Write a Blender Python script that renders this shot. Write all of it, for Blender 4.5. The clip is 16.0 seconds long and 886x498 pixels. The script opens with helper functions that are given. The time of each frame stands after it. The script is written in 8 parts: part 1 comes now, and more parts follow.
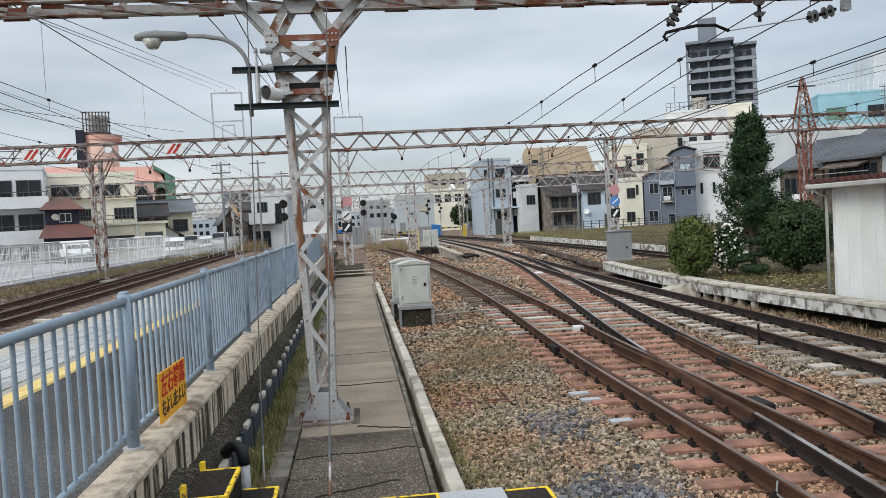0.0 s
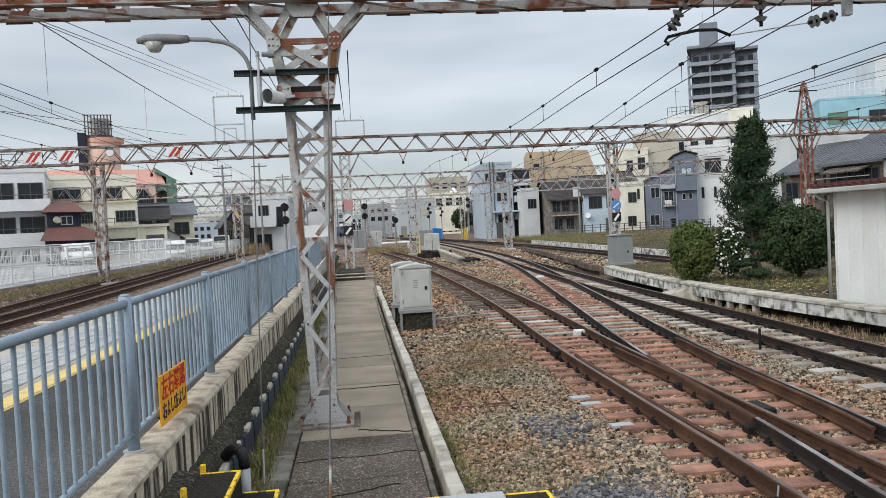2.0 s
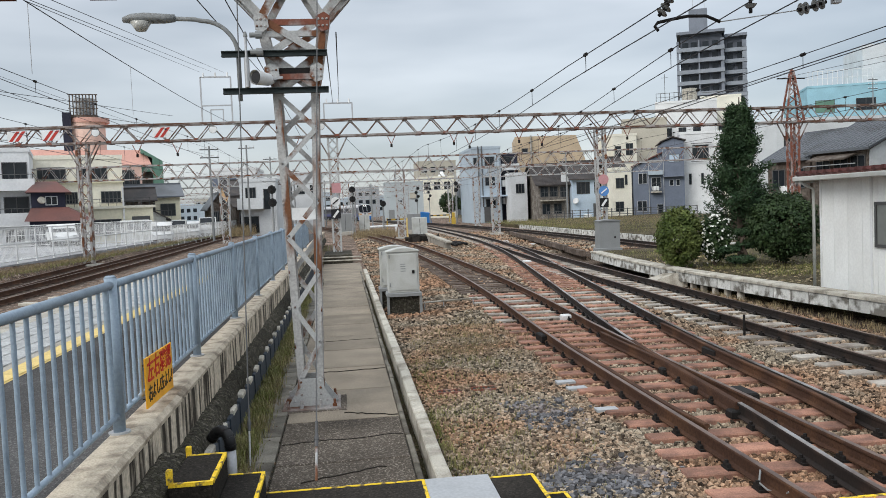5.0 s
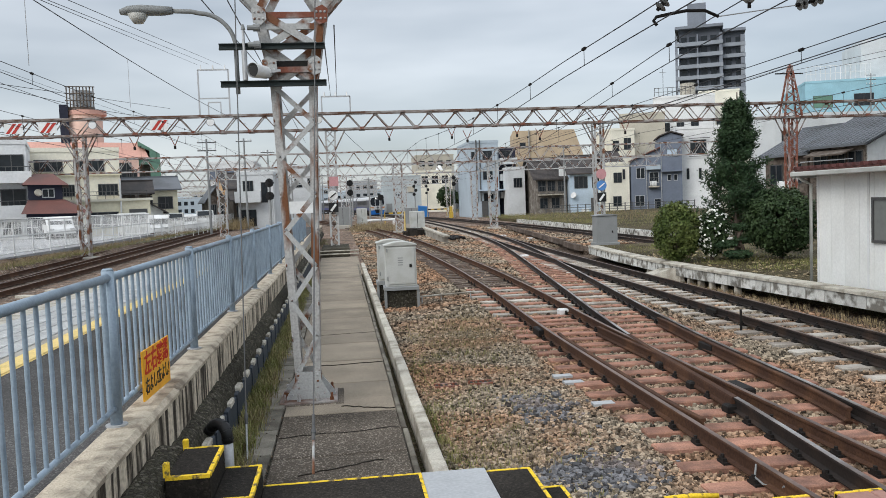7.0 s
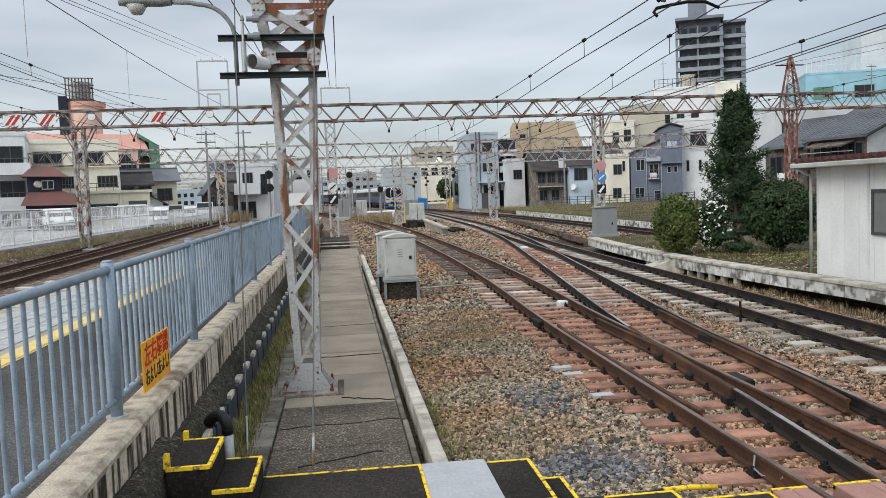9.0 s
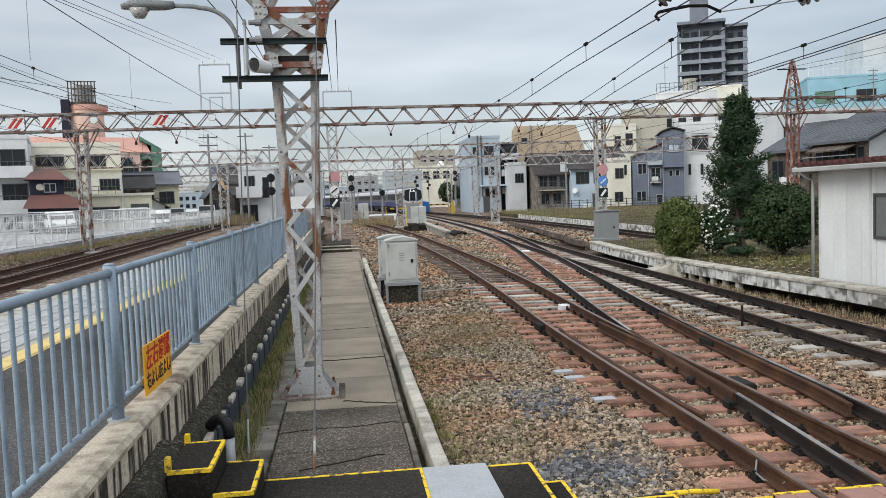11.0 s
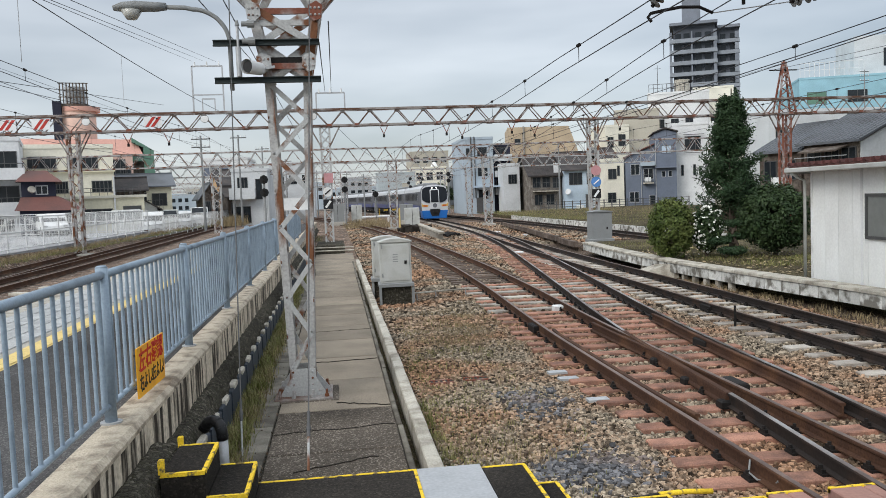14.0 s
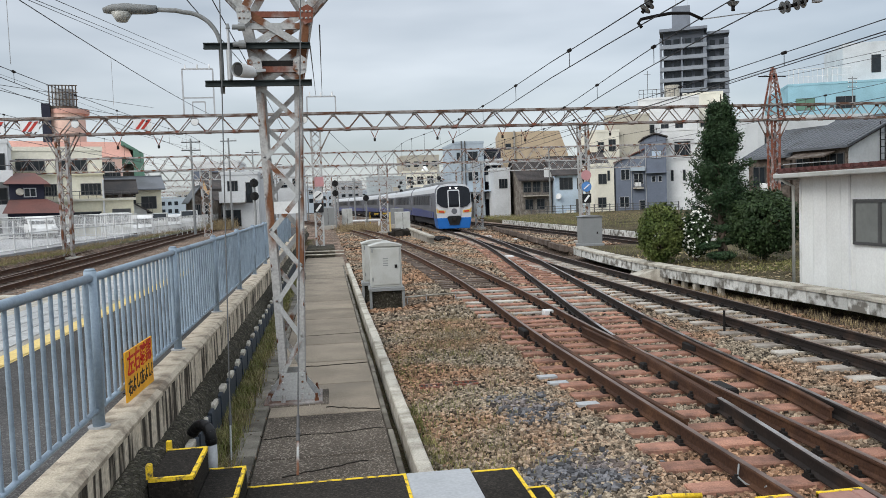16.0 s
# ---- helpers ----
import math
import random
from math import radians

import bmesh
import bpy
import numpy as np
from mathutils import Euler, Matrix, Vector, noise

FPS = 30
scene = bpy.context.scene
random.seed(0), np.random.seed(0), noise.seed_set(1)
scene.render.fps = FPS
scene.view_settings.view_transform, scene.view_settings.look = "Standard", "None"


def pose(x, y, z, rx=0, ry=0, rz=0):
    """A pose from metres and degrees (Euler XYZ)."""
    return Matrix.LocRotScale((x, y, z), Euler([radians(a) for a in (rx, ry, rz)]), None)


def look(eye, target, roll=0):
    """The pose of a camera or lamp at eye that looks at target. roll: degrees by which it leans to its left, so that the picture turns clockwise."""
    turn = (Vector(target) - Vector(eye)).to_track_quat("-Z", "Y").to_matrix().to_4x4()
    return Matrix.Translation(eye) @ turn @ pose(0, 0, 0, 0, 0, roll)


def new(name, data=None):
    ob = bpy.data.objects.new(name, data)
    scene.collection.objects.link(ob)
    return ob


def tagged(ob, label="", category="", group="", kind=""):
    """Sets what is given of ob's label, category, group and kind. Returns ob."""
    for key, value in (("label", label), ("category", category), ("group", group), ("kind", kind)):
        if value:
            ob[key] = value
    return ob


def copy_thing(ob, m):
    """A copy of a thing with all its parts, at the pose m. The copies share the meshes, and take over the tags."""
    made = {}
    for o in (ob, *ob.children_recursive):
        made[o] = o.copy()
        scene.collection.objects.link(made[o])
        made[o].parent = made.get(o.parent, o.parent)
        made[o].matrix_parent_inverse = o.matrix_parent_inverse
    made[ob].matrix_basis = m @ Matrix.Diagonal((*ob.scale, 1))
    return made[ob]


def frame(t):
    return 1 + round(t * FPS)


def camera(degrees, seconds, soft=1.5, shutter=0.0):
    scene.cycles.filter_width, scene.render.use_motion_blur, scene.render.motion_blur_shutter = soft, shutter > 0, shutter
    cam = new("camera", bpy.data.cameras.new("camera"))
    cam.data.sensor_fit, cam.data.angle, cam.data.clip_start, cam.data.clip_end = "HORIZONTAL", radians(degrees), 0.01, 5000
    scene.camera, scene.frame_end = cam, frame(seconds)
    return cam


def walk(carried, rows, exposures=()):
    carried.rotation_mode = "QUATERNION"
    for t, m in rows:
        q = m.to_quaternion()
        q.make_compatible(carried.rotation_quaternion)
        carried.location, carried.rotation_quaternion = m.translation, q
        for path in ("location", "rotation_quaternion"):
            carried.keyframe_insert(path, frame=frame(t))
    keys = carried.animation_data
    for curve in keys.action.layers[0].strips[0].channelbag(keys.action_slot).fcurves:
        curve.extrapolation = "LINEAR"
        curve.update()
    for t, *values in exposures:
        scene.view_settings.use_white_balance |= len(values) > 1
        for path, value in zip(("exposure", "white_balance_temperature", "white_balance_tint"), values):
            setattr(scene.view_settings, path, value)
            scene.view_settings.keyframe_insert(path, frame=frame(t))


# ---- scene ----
cam = camera(58.0, 16.0, soft=0.7)
PATH = [
    (0.0, pose(0, 0, 2.47, 87.902, 3.074, -6.350)),
    (0.5, pose(0, 0, 2.47, 87.953, 3.105, -6.304)),
    (1.0, pose(0, 0, 2.47, 87.981, 3.101, -6.242)),
    (1.5, pose(0, 0, 2.47, 88.075, 3.066, -6.199)),
    (2.0, pose(0, 0, 2.47, 88.167, 2.923, -6.267)),
    (2.5, pose(0, 0, 2.47, 88.168, 2.742, -6.421)),
    (3.0, pose(0, 0, 2.47, 88.016, 2.550, -6.635)),
    (3.5, pose(0, 0, 2.47, 87.694, 2.409, -6.884)),
    (4.0, pose(0, 0, 2.47, 87.367, 2.427, -7.076)),
    (6.5, pose(0, 0, 2.47, 86.678, 2.298, -7.221)),
    (7.0, pose(0, 0, 2.47, 86.542, 2.181, -7.303)),
    (7.5, pose(0, 0, 2.47, 86.390, 2.086, -7.374)),
    (8.0, pose(0, 0, 2.47, 86.217, 2.073, -7.397)),
    (8.5, pose(0, 0, 2.47, 86.077, 2.157, -7.373)),
    (9.0, pose(0, 0, 2.47, 85.958, 2.172, -7.324)),
    (11.5, pose(0, 0, 2.47, 86.281, 2.092, -7.193)),
    (12.0, pose(0, 0, 2.47, 86.308, 2.149, -7.253)),
    (12.5, pose(0, 0, 2.47, 86.282, 2.214, -7.347)),
    (13.0, pose(0, 0, 2.47, 86.238, 2.250, -7.447)),
    (13.5, pose(0, 0, 2.47, 86.234, 2.258, -7.562)),
    (14.0, pose(0, 0, 2.47, 86.281, 2.231, -7.675)),
    (14.5, pose(0, 0, 2.47, 86.347, 2.177, -7.792)),
    (15.0, pose(0, 0, 2.47, 86.419, 2.098, -7.931)),
    (15.5, pose(0, 0, 2.47, 86.480, 2.047, -8.080)),
    (16.0, pose(0, 0, 2.47, 86.554, 2.003, -8.346)),
]
walk(cam, PATH)

# overcast sky: a veil of cloud over a pale sky
SUN_EL, SUN_ROT = radians(40), radians(238)
world = bpy.data.worlds.new("overcast_sky")
scene.world = world
world.use_nodes = True
wn, wl = world.node_tree.nodes, world.node_tree.links
wn.clear()
w_out = wn.new("ShaderNodeOutputWorld")
w_sky = wn.new("ShaderNodeTexSky")
w_sky.sky_type, w_sky.sun_disc = "NISHITA", False
w_sky.sun_elevation, w_sky.sun_rotation = SUN_EL, SUN_ROT
w_b1 = wn.new("ShaderNodeBackground")
w_b1.inputs["Strength"].default_value = 0.03
wl.new(w_sky.outputs[0], w_b1.inputs["Color"])
w_tc = wn.new("ShaderNodeTexCoord")
w_map = wn.new("ShaderNodeMapping")
w_map.inputs["Scale"].default_value = (1.6, 1.6, 7.0)
w_noise = wn.new("ShaderNodeTexNoise")
w_noise.inputs["Scale"].default_value = 1.5
w_noise.inputs["Detail"].default_value = 4.0
w_noise.inputs["Roughness"].default_value = 0.45
w_ramp = wn.new("ShaderNodeValToRGB")
w_ramp.color_ramp.elements[0].position, w_ramp.color_ramp.elements[0].color = 0.32, (0.45, 0.495, 0.54, 1)
w_ramp.color_ramp.elements[1].position, w_ramp.color_ramp.elements[1].color = 0.66, (0.84, 0.88, 0.92, 1)
w_b2 = wn.new("ShaderNodeBackground")
w_b2.inputs["Strength"].default_value = 0.56
wl.new(w_tc.outputs["Generated"], w_map.inputs["Vector"])
wl.new(w_map.outputs[0], w_noise.inputs["Vector"])
wl.new(w_noise.outputs["Fac"], w_ramp.inputs["Fac"])
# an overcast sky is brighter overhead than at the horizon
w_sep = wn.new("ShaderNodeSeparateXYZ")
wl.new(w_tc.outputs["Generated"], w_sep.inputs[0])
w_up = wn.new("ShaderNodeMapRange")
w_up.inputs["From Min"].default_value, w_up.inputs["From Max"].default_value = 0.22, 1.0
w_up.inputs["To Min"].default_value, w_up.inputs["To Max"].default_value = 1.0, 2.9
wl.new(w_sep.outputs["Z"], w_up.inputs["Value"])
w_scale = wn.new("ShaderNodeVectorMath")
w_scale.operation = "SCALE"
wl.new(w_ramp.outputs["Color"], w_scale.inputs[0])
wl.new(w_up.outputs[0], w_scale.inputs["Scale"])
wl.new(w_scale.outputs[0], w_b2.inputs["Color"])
w_add = wn.new("ShaderNodeAddShader")
wl.new(w_b1.outputs[0], w_add.inputs[0])
wl.new(w_b2.outputs[0], w_add.inputs[1])
wl.new(w_add.outputs[0], w_out.inputs["Surface"])

sun = new("sun", bpy.data.lights.new("sun", "SUN"))
sun.data.energy, sun.data.angle, sun.data.color = 1.5, radians(30), (1.0, 0.97, 0.92)
sun.matrix_world = look((-40, -25, 40), (0, 10, 0))
scene.view_settings.exposure = 0.36


# ---- materials ----
def mat(name, base, rough=0.7, metal=0.0, var=0.25, scale=3.0, fine=40.0, bump=0.15, bump_d=0.01, second=None, mix=(0.45, 0.7),
        island=0.0, obj=0.0, streak=False, spec=0.2):
    """Base colour with broad stains (towards `second`), fine grain, relief, and change from piece to piece."""
    m = bpy.data.materials.new(name)
    m.use_nodes = True
    n, l = m.node_tree.nodes, m.node_tree.links
    b = n["Principled BSDF"]
    b.inputs["Roughness"].default_value, b.inputs["Metallic"].default_value = rough, metal
    b.inputs["Specular IOR Level"].default_value = spec
    tc = n.new("ShaderNodeTexCoord")
    mp = n.new("ShaderNodeMapping")
    oi, shift = n.new("ShaderNodeObjectInfo"), n.new("ShaderNodeVectorMath")
    shift.operation = "MULTIPLY_ADD"
    l.new(oi.outputs["Random"], shift.inputs[0])
    shift.inputs[1].default_value = (61.0, 47.0, 83.0)
    l.new(tc.outputs["Object"], shift.inputs[2])
    l.new(shift.outputs[0], mp.inputs["Vector"])
    if streak:
        mp.inputs["Scale"].default_value = (1, 1, 0.08) if streak is True else streak
    big, small = n.new("ShaderNodeTexNoise"), n.new("ShaderNodeTexNoise")
    big.inputs["Scale"].default_value, big.inputs["Detail"].default_value = scale, 5
    small.inputs["Scale"].default_value, small.inputs["Detail"].default_value = fine, 4
    l.new(mp.outputs[0], big.inputs["Vector"])
    l.new(shift.outputs[0], small.inputs["Vector"])
    second = second or tuple(c * (1 - var) for c in base)
    r = n.new("ShaderNodeValToRGB")
    r.color_ramp.elements[0].position, r.color_ramp.elements[1].position = mix
    r.color_ramp.elements[0].color, r.color_ramp.elements[1].color = (*base, 1), (*second, 1)
    l.new(big.outputs["Fac"], r.inputs["Fac"])
    g = n.new("ShaderNodeMapRange")
    g.inputs["From Min"].default_value, g.inputs["From Max"].default_value = 0.25, 0.75
    g.inputs["To Min"].default_value, g.inputs["To Max"].default_value = 1 - var, 1 + var
    l.new(small.outputs["Fac"], g.inputs["Value"])
    value = g.outputs[0]
    for amount, node, sock in ((island, "ShaderNodeNewGeometry", "Random Per Island"), (obj, "ShaderNodeObjectInfo", "Random")):
        if amount:
            q, k, mu = n.new(node), n.new("ShaderNodeMapRange"), n.new("ShaderNodeMath")
            k.inputs["To Min"].default_value, k.inputs["To Max"].default_value = 1 - amount, 1 + amount
            l.new(q.outputs[sock], k.inputs["Value"])
            mu.operation = "MULTIPLY"
            l.new(k.outputs[0], mu.inputs[0])
            l.new(value, mu.inputs[1])
            value = mu.outputs[0]
    mm = n.new("ShaderNodeVectorMath")
    mm.operation = "SCALE"
    l.new(r.outputs["Color"], mm.inputs[0])
    l.new(value, mm.inputs["Scale"])
    l.new(mm.outputs[0], b.inputs["Base Color"])
    if bump:
        bp = n.new("ShaderNodeBump")
        bp.inputs["Strength"].default_value, bp.inputs["Distance"].default_value = bump, bump_d
        l.new(small.outputs["Fac"], bp.inputs["Height"])
        l.new(bp.outputs[0], b.inputs["Normal"])
    return m


def glass_mat(name, tint=(0.02, 0.025, 0.03), rough=0.08):
    m = mat(name, tint, rough, 0.0, 0.3, 0.8, 3.0, 0.0, spec=0.3)
    return m


def gravel_mat(name, cells, colours, relief=1.0, depth=0.03, spread=0.35, gap=0.35):
    """Crushed stone: every cell one stone with its own tone, colour darkened in the gaps for their shade, broad drifts
    of tone.
    """
    m = bpy.data.materials.new(name)
    m.use_nodes = True
    n, l = m.node_tree.nodes, m.node_tree.links
    b = n["Principled BSDF"]
    b.inputs["Roughness"].default_value, b.inputs["Specular IOR Level"].default_value = 0.95, 0.12
    tc = n.new("ShaderNodeTexCoord")
    vo, ed, drift = n.new("ShaderNodeTexVoronoi"), n.new("ShaderNodeTexVoronoi"), n.new("ShaderNodeTexNoise")
    ed.feature = "DISTANCE_TO_EDGE"
    for v in (vo, ed):
        v.inputs["Scale"].default_value = cells
        l.new(tc.outputs["Object"], v.inputs["Vector"])
    drift.inputs["Scale"].default_value, drift.inputs["Detail"].default_value = 0.45, 6
    l.new(tc.outputs["Object"], drift.inputs["Vector"])
    sep = n.new("ShaderNodeSeparateColor")
    l.new(vo.outputs["Color"], sep.inputs[0])
    ramp = n.new("ShaderNodeValToRGB")
    ramp.color_ramp.interpolation = "LINEAR"
    while len(ramp.color_ramp.elements) < len(colours):
        ramp.color_ramp.elements.new(0.5)
    for i, c in enumerate(colours):
        ramp.color_ramp.elements[i].position, ramp.color_ramp.elements[i].color = i / (len(colours) - 1), (*c, 1)
    l.new(sep.outputs[0], ramp.inputs["Fac"])
    tone = n.new("ShaderNodeMapRange")
    tone.inputs["From Min"].default_value, tone.inputs["From Max"].default_value = 0.3, 0.7
    tone.inputs["To Min"].default_value, tone.inputs["To Max"].default_value = 1 - spread, 1 + spread
    l.new(drift.outputs["Fac"], tone.inputs["Value"])
    joint = n.new("ShaderNodeMapRange")
    joint.inputs["From Max"].default_value = 0.12
    joint.inputs["To Min"].default_value = gap
    l.new(ed.outputs["Distance"], joint.inputs["Value"])
    mu, sc = n.new("ShaderNodeMath"), n.new("ShaderNodeVectorMath")
    mu.operation, sc.operation = "MULTIPLY", "SCALE"
    l.new(tone.outputs[0], mu.inputs[0])
    l.new(joint.outputs[0], mu.inputs[1])
    l.new(ramp.outputs["Color"], sc.inputs[0])
    l.new(mu.outputs[0], sc.inputs["Scale"])
    l.new(sc.outputs[0], b.inputs["Base Color"])
    bp = n.new("ShaderNodeBump")
    bp.inputs["Strength"].default_value, bp.inputs["Distance"].default_value = relief, depth
    l.new(ed.outputs["Distance"], bp.inputs["Height"])
    l.new(bp.outputs[0], b.inputs["Normal"])
    return m


RUST = (0.15, 0.06, 0.03)
# bed coloured dark so the gaps between loose stones read as shaded
M_ballast = gravel_mat("ballast", 26, ((0.035, 0.026, 0.02), (0.10, 0.07, 0.05), (0.14, 0.095, 0.066), (0.11, 0.09, 0.075), (0.24, 0.19, 0.15)))
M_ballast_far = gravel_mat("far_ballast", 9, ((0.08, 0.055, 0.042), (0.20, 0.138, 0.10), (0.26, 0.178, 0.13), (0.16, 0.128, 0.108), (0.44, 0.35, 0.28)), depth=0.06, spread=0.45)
M_stone = mat("ballast_stone", (0.262, 0.160, 0.100), 0.95, 0, 0.3, 0.5, 60, 0.3, 0.01, (0.24, 0.200, 0.150), (0.40, 0.58), island=0.9)
M_stone_grey = mat("fresh_grey_stone", (0.118, 0.118, 0.125), 0.95, 0, 0.25, 2.0, 60, 0.3, 0.01, (0.20, 0.16, 0.14), (0.5, 0.7), island=0.7)
M_soil = gravel_mat("soil", 28, ((0.075, 0.055, 0.036), (0.11, 0.085, 0.052), (0.075, 0.075, 0.032), (0.17, 0.135, 0.085)), depth=0.03, spread=0.5)
M_asphalt = gravel_mat("asphalt", 90, ((0.045, 0.043, 0.043), (0.062, 0.06, 0.06), (0.052, 0.05, 0.05), (0.075, 0.073, 0.07), (0.12, 0.118, 0.115)), 0.5, 0.004, 0.45, 0.85)
M_walk = mat("worn_walkway", (0.29, 0.245, 0.19), 0.92, 0, 0.42, 1.1, 140, 0.8, 0.005, (0.18, 0.153, 0.12), (0.34, 0.72), obj=0.10)
M_walk_dark = gravel_mat("gritty_walkway", 75, ((0.06, 0.05, 0.041), (0.095, 0.08, 0.064), (0.075, 0.063, 0.052), (0.12, 0.10, 0.08), (0.27, 0.235, 0.195)), 0.6, 0.006, 0.65, 0.75)
# the mesh fence's white haze is put into the lot's lighter colour
M_lot = gravel_mat("mesh_veiled_asphalt", 8, ((0.26, 0.26, 0.265), (0.32, 0.32, 0.325), (0.29, 0.29, 0.295), (0.36, 0.36, 0.365)), 0.3, 0.01, 0.3, 0.9)
M_conc = mat("concrete", (0.38, 0.36, 0.32), 0.9, 0, 0.2, 1.3, 45, 0.3, 0.008, (0.24, 0.22, 0.19))
M_conc_pale = mat("pale_concrete", (0.48, 0.45, 0.385), 0.9, 0, 0.28, 3.0, 60, 0.5, 0.008, (0.24, 0.215, 0.175), (0.44, 0.68), obj=0.1)
M_streak = mat("streaked_concrete", (0.56, 0.49, 0.385), 0.92, 0, 0.36, 11.0, 26, 0.5, 0.012, (0.04, 0.032, 0.024), (0.43, 0.58), streak=(1, 0.8, 0.10))
M_dark_conc = gravel_mat("rough_dark_concrete", 38, ((0.035, 0.032, 0.026), (0.075, 0.068, 0.054), (0.05, 0.048, 0.032), (0.15, 0.135, 0.11)), 1.0, 0.02, 0.5, 0.4)
M_step = gravel_mat("blackened_step", 70, ((0.018, 0.016, 0.014), (0.034, 0.03, 0.026), (0.024, 0.021, 0.018), (0.055, 0.048, 0.04)), 0.5, 0.005, 0.7, 0.8)
M_yellow = mat("worn_yellow_paint", (0.78, 0.53, 0.035), 0.75, 0, 0.25, 16, 70, 0.3, 0.006, (0.16, 0.12, 0.05), (0.54, 0.63))
M_tactile = mat("tactile_yellow", (0.66, 0.50, 0.20), 0.8, 0, 0.15, 2, 40, 0.1)
M_paver = mat("platform_paver", (0.40, 0.405, 0.40), 0.85, 0, 0.25, 1.2, 30, 0.1, obj=0.08)
M_fence = mat("blue_grey_paint", (0.28, 0.35, 0.42), 0.5, 0.1, 0.12, 4, 60, 0.05, 0.003, (0.17, 0.215, 0.26), (0.5, 0.75), obj=0.08)
M_steel = mat("weathered_grey_steel", (0.42, 0.425, 0.42), 0.6, 0.1, 0.2, 3.2, 40, 0.3, 0.004, (0.17, 0.075, 0.04), (0.53, 0.62))
M_steel_rust = mat("rusty_steel", (0.37, 0.36, 0.35), 0.75, 0.1, 0.2, 2.6, 30, 0.3, 0.004, RUST, (0.48, 0.60))
M_truss = mat("rust_stained_truss", (0.30, 0.28, 0.265), 0.8, 0.1, 0.25, 1.6, 30, 0.3, 0.004, (0.12, 0.066, 0.046), (0.42, 0.60))
M_rustred = mat("red_lead_steel", (0.20, 0.075, 0.05), 0.8, 0, 0.2, 3, 30, 0.2, 0.004, (0.33, 0.31, 0.30), (0.5, 0.66))
M_galv = mat("galvanised_steel", (0.45, 0.46, 0.47), 0.5, 0.4, 0.12, 4, 40, 0.08)
M_railside = mat("rusty_rail", (0.062, 0.032, 0.021), 0.85, 0.1, 0.35, 2, 40, 0.25, 0.004, (0.10, 0.05, 0.028), (0.45, 0.66))
M_raildark = mat("oiled_rail", (0.024, 0.019, 0.017), 0.7, 0.1, 0.3, 2, 40, 0.25, 0.004, (0.05, 0.032, 0.024), (0.5, 0.68))
M_railtop = mat("worn_rail_head", (0.21, 0.145, 0.115), 0.38, 0.6, 0.25, 1.5, 30, 0.05, 0.002, (0.075, 0.045, 0.034))
M_railshiny = mat("scuffed_rail_head", (0.46, 0.44, 0.42), 0.30, 0.8, 0.2, 1.0, 30, 0.05, 0.002, (0.14, 0.095, 0.075), (0.38, 0.58))
M_sleeper = mat("brown_sleeper", (0.36, 0.188, 0.132), 0.85, 0, 0.3, 4.0, 70, 0.4, 0.006, (0.17, 0.095, 0.072), (0.40, 0.66), obj=0.25)
M_sleeper_c = mat("concrete_sleeper", (0.44, 0.41, 0.365), 0.9, 0, 0.2, 2.5, 45, 0.3, 0.005, (0.26, 0.22, 0.185), (0.42, 0.64), obj=0.25)
M_sleeper_w = mat("old_wood_sleeper", (0.10, 0.075, 0.06), 0.95, 0, 0.3, 2.5, 45, 0.5, 0.01, (0.17, 0.14, 0.12), obj=0.25)
M_black = mat("black_iron", (0.020, 0.018, 0.017), 0.7, 0.2, 0.3, 4, 40, 0.2)
M_blackp = mat("black_plastic", (0.014, 0.014, 0.015), 0.45, 0, 0.15, 4, 40, 0.05, spec=0.3)
M_wire = mat("dark_wire", (0.045, 0.045, 0.05), 0.6, 0.3, 0.1, 4, 40, 0)
M_white = mat("white_paint", (0.74, 0.75, 0.75), 0.6, 0, 0.06, 1.5, 30, 0.05, 0.003, (0.60, 0.60, 0.58))
M_cab = mat("grey_white_cabinet", (0.47, 0.48, 0.46), 0.55, 0, 0.07, 2.5, 40, 0.05, 0.003, (0.38, 0.38, 0.35))
M_cabgrey = mat("grey_cabinet", (0.24, 0.25, 0.25), 0.6, 0, 0.08, 2.5, 40, 0.05)
M_hut = mat("ivory_cladding", (0.82, 0.83, 0.81), 0.65, 0, 0.06, 0.8, 20, 0.05, 0.003, (0.74, 0.745, 0.72))
M_glass = glass_mat("dark_glass")
M_frame = mat("aluminium_frame", (0.11, 0.11, 0.11), 0.5, 0.4, 0.1, 4, 40, 0)
M_red = mat("red_paint", (0.50, 0.04, 0.03), 0.6, 0, 0.12, 3, 40, 0.05)
M_sign = mat("orange_yellow_sign", (0.85, 0.42, 0.03), 0.55, 0, 0.08, 4, 40, 0.03, 0.002, (0.72, 0.33, 0.03))
M_blue_plastic = mat("blue_sheet", (0.03, 0.16, 0.42), 0.5, 0, 0.15, 3, 20, 0.1)


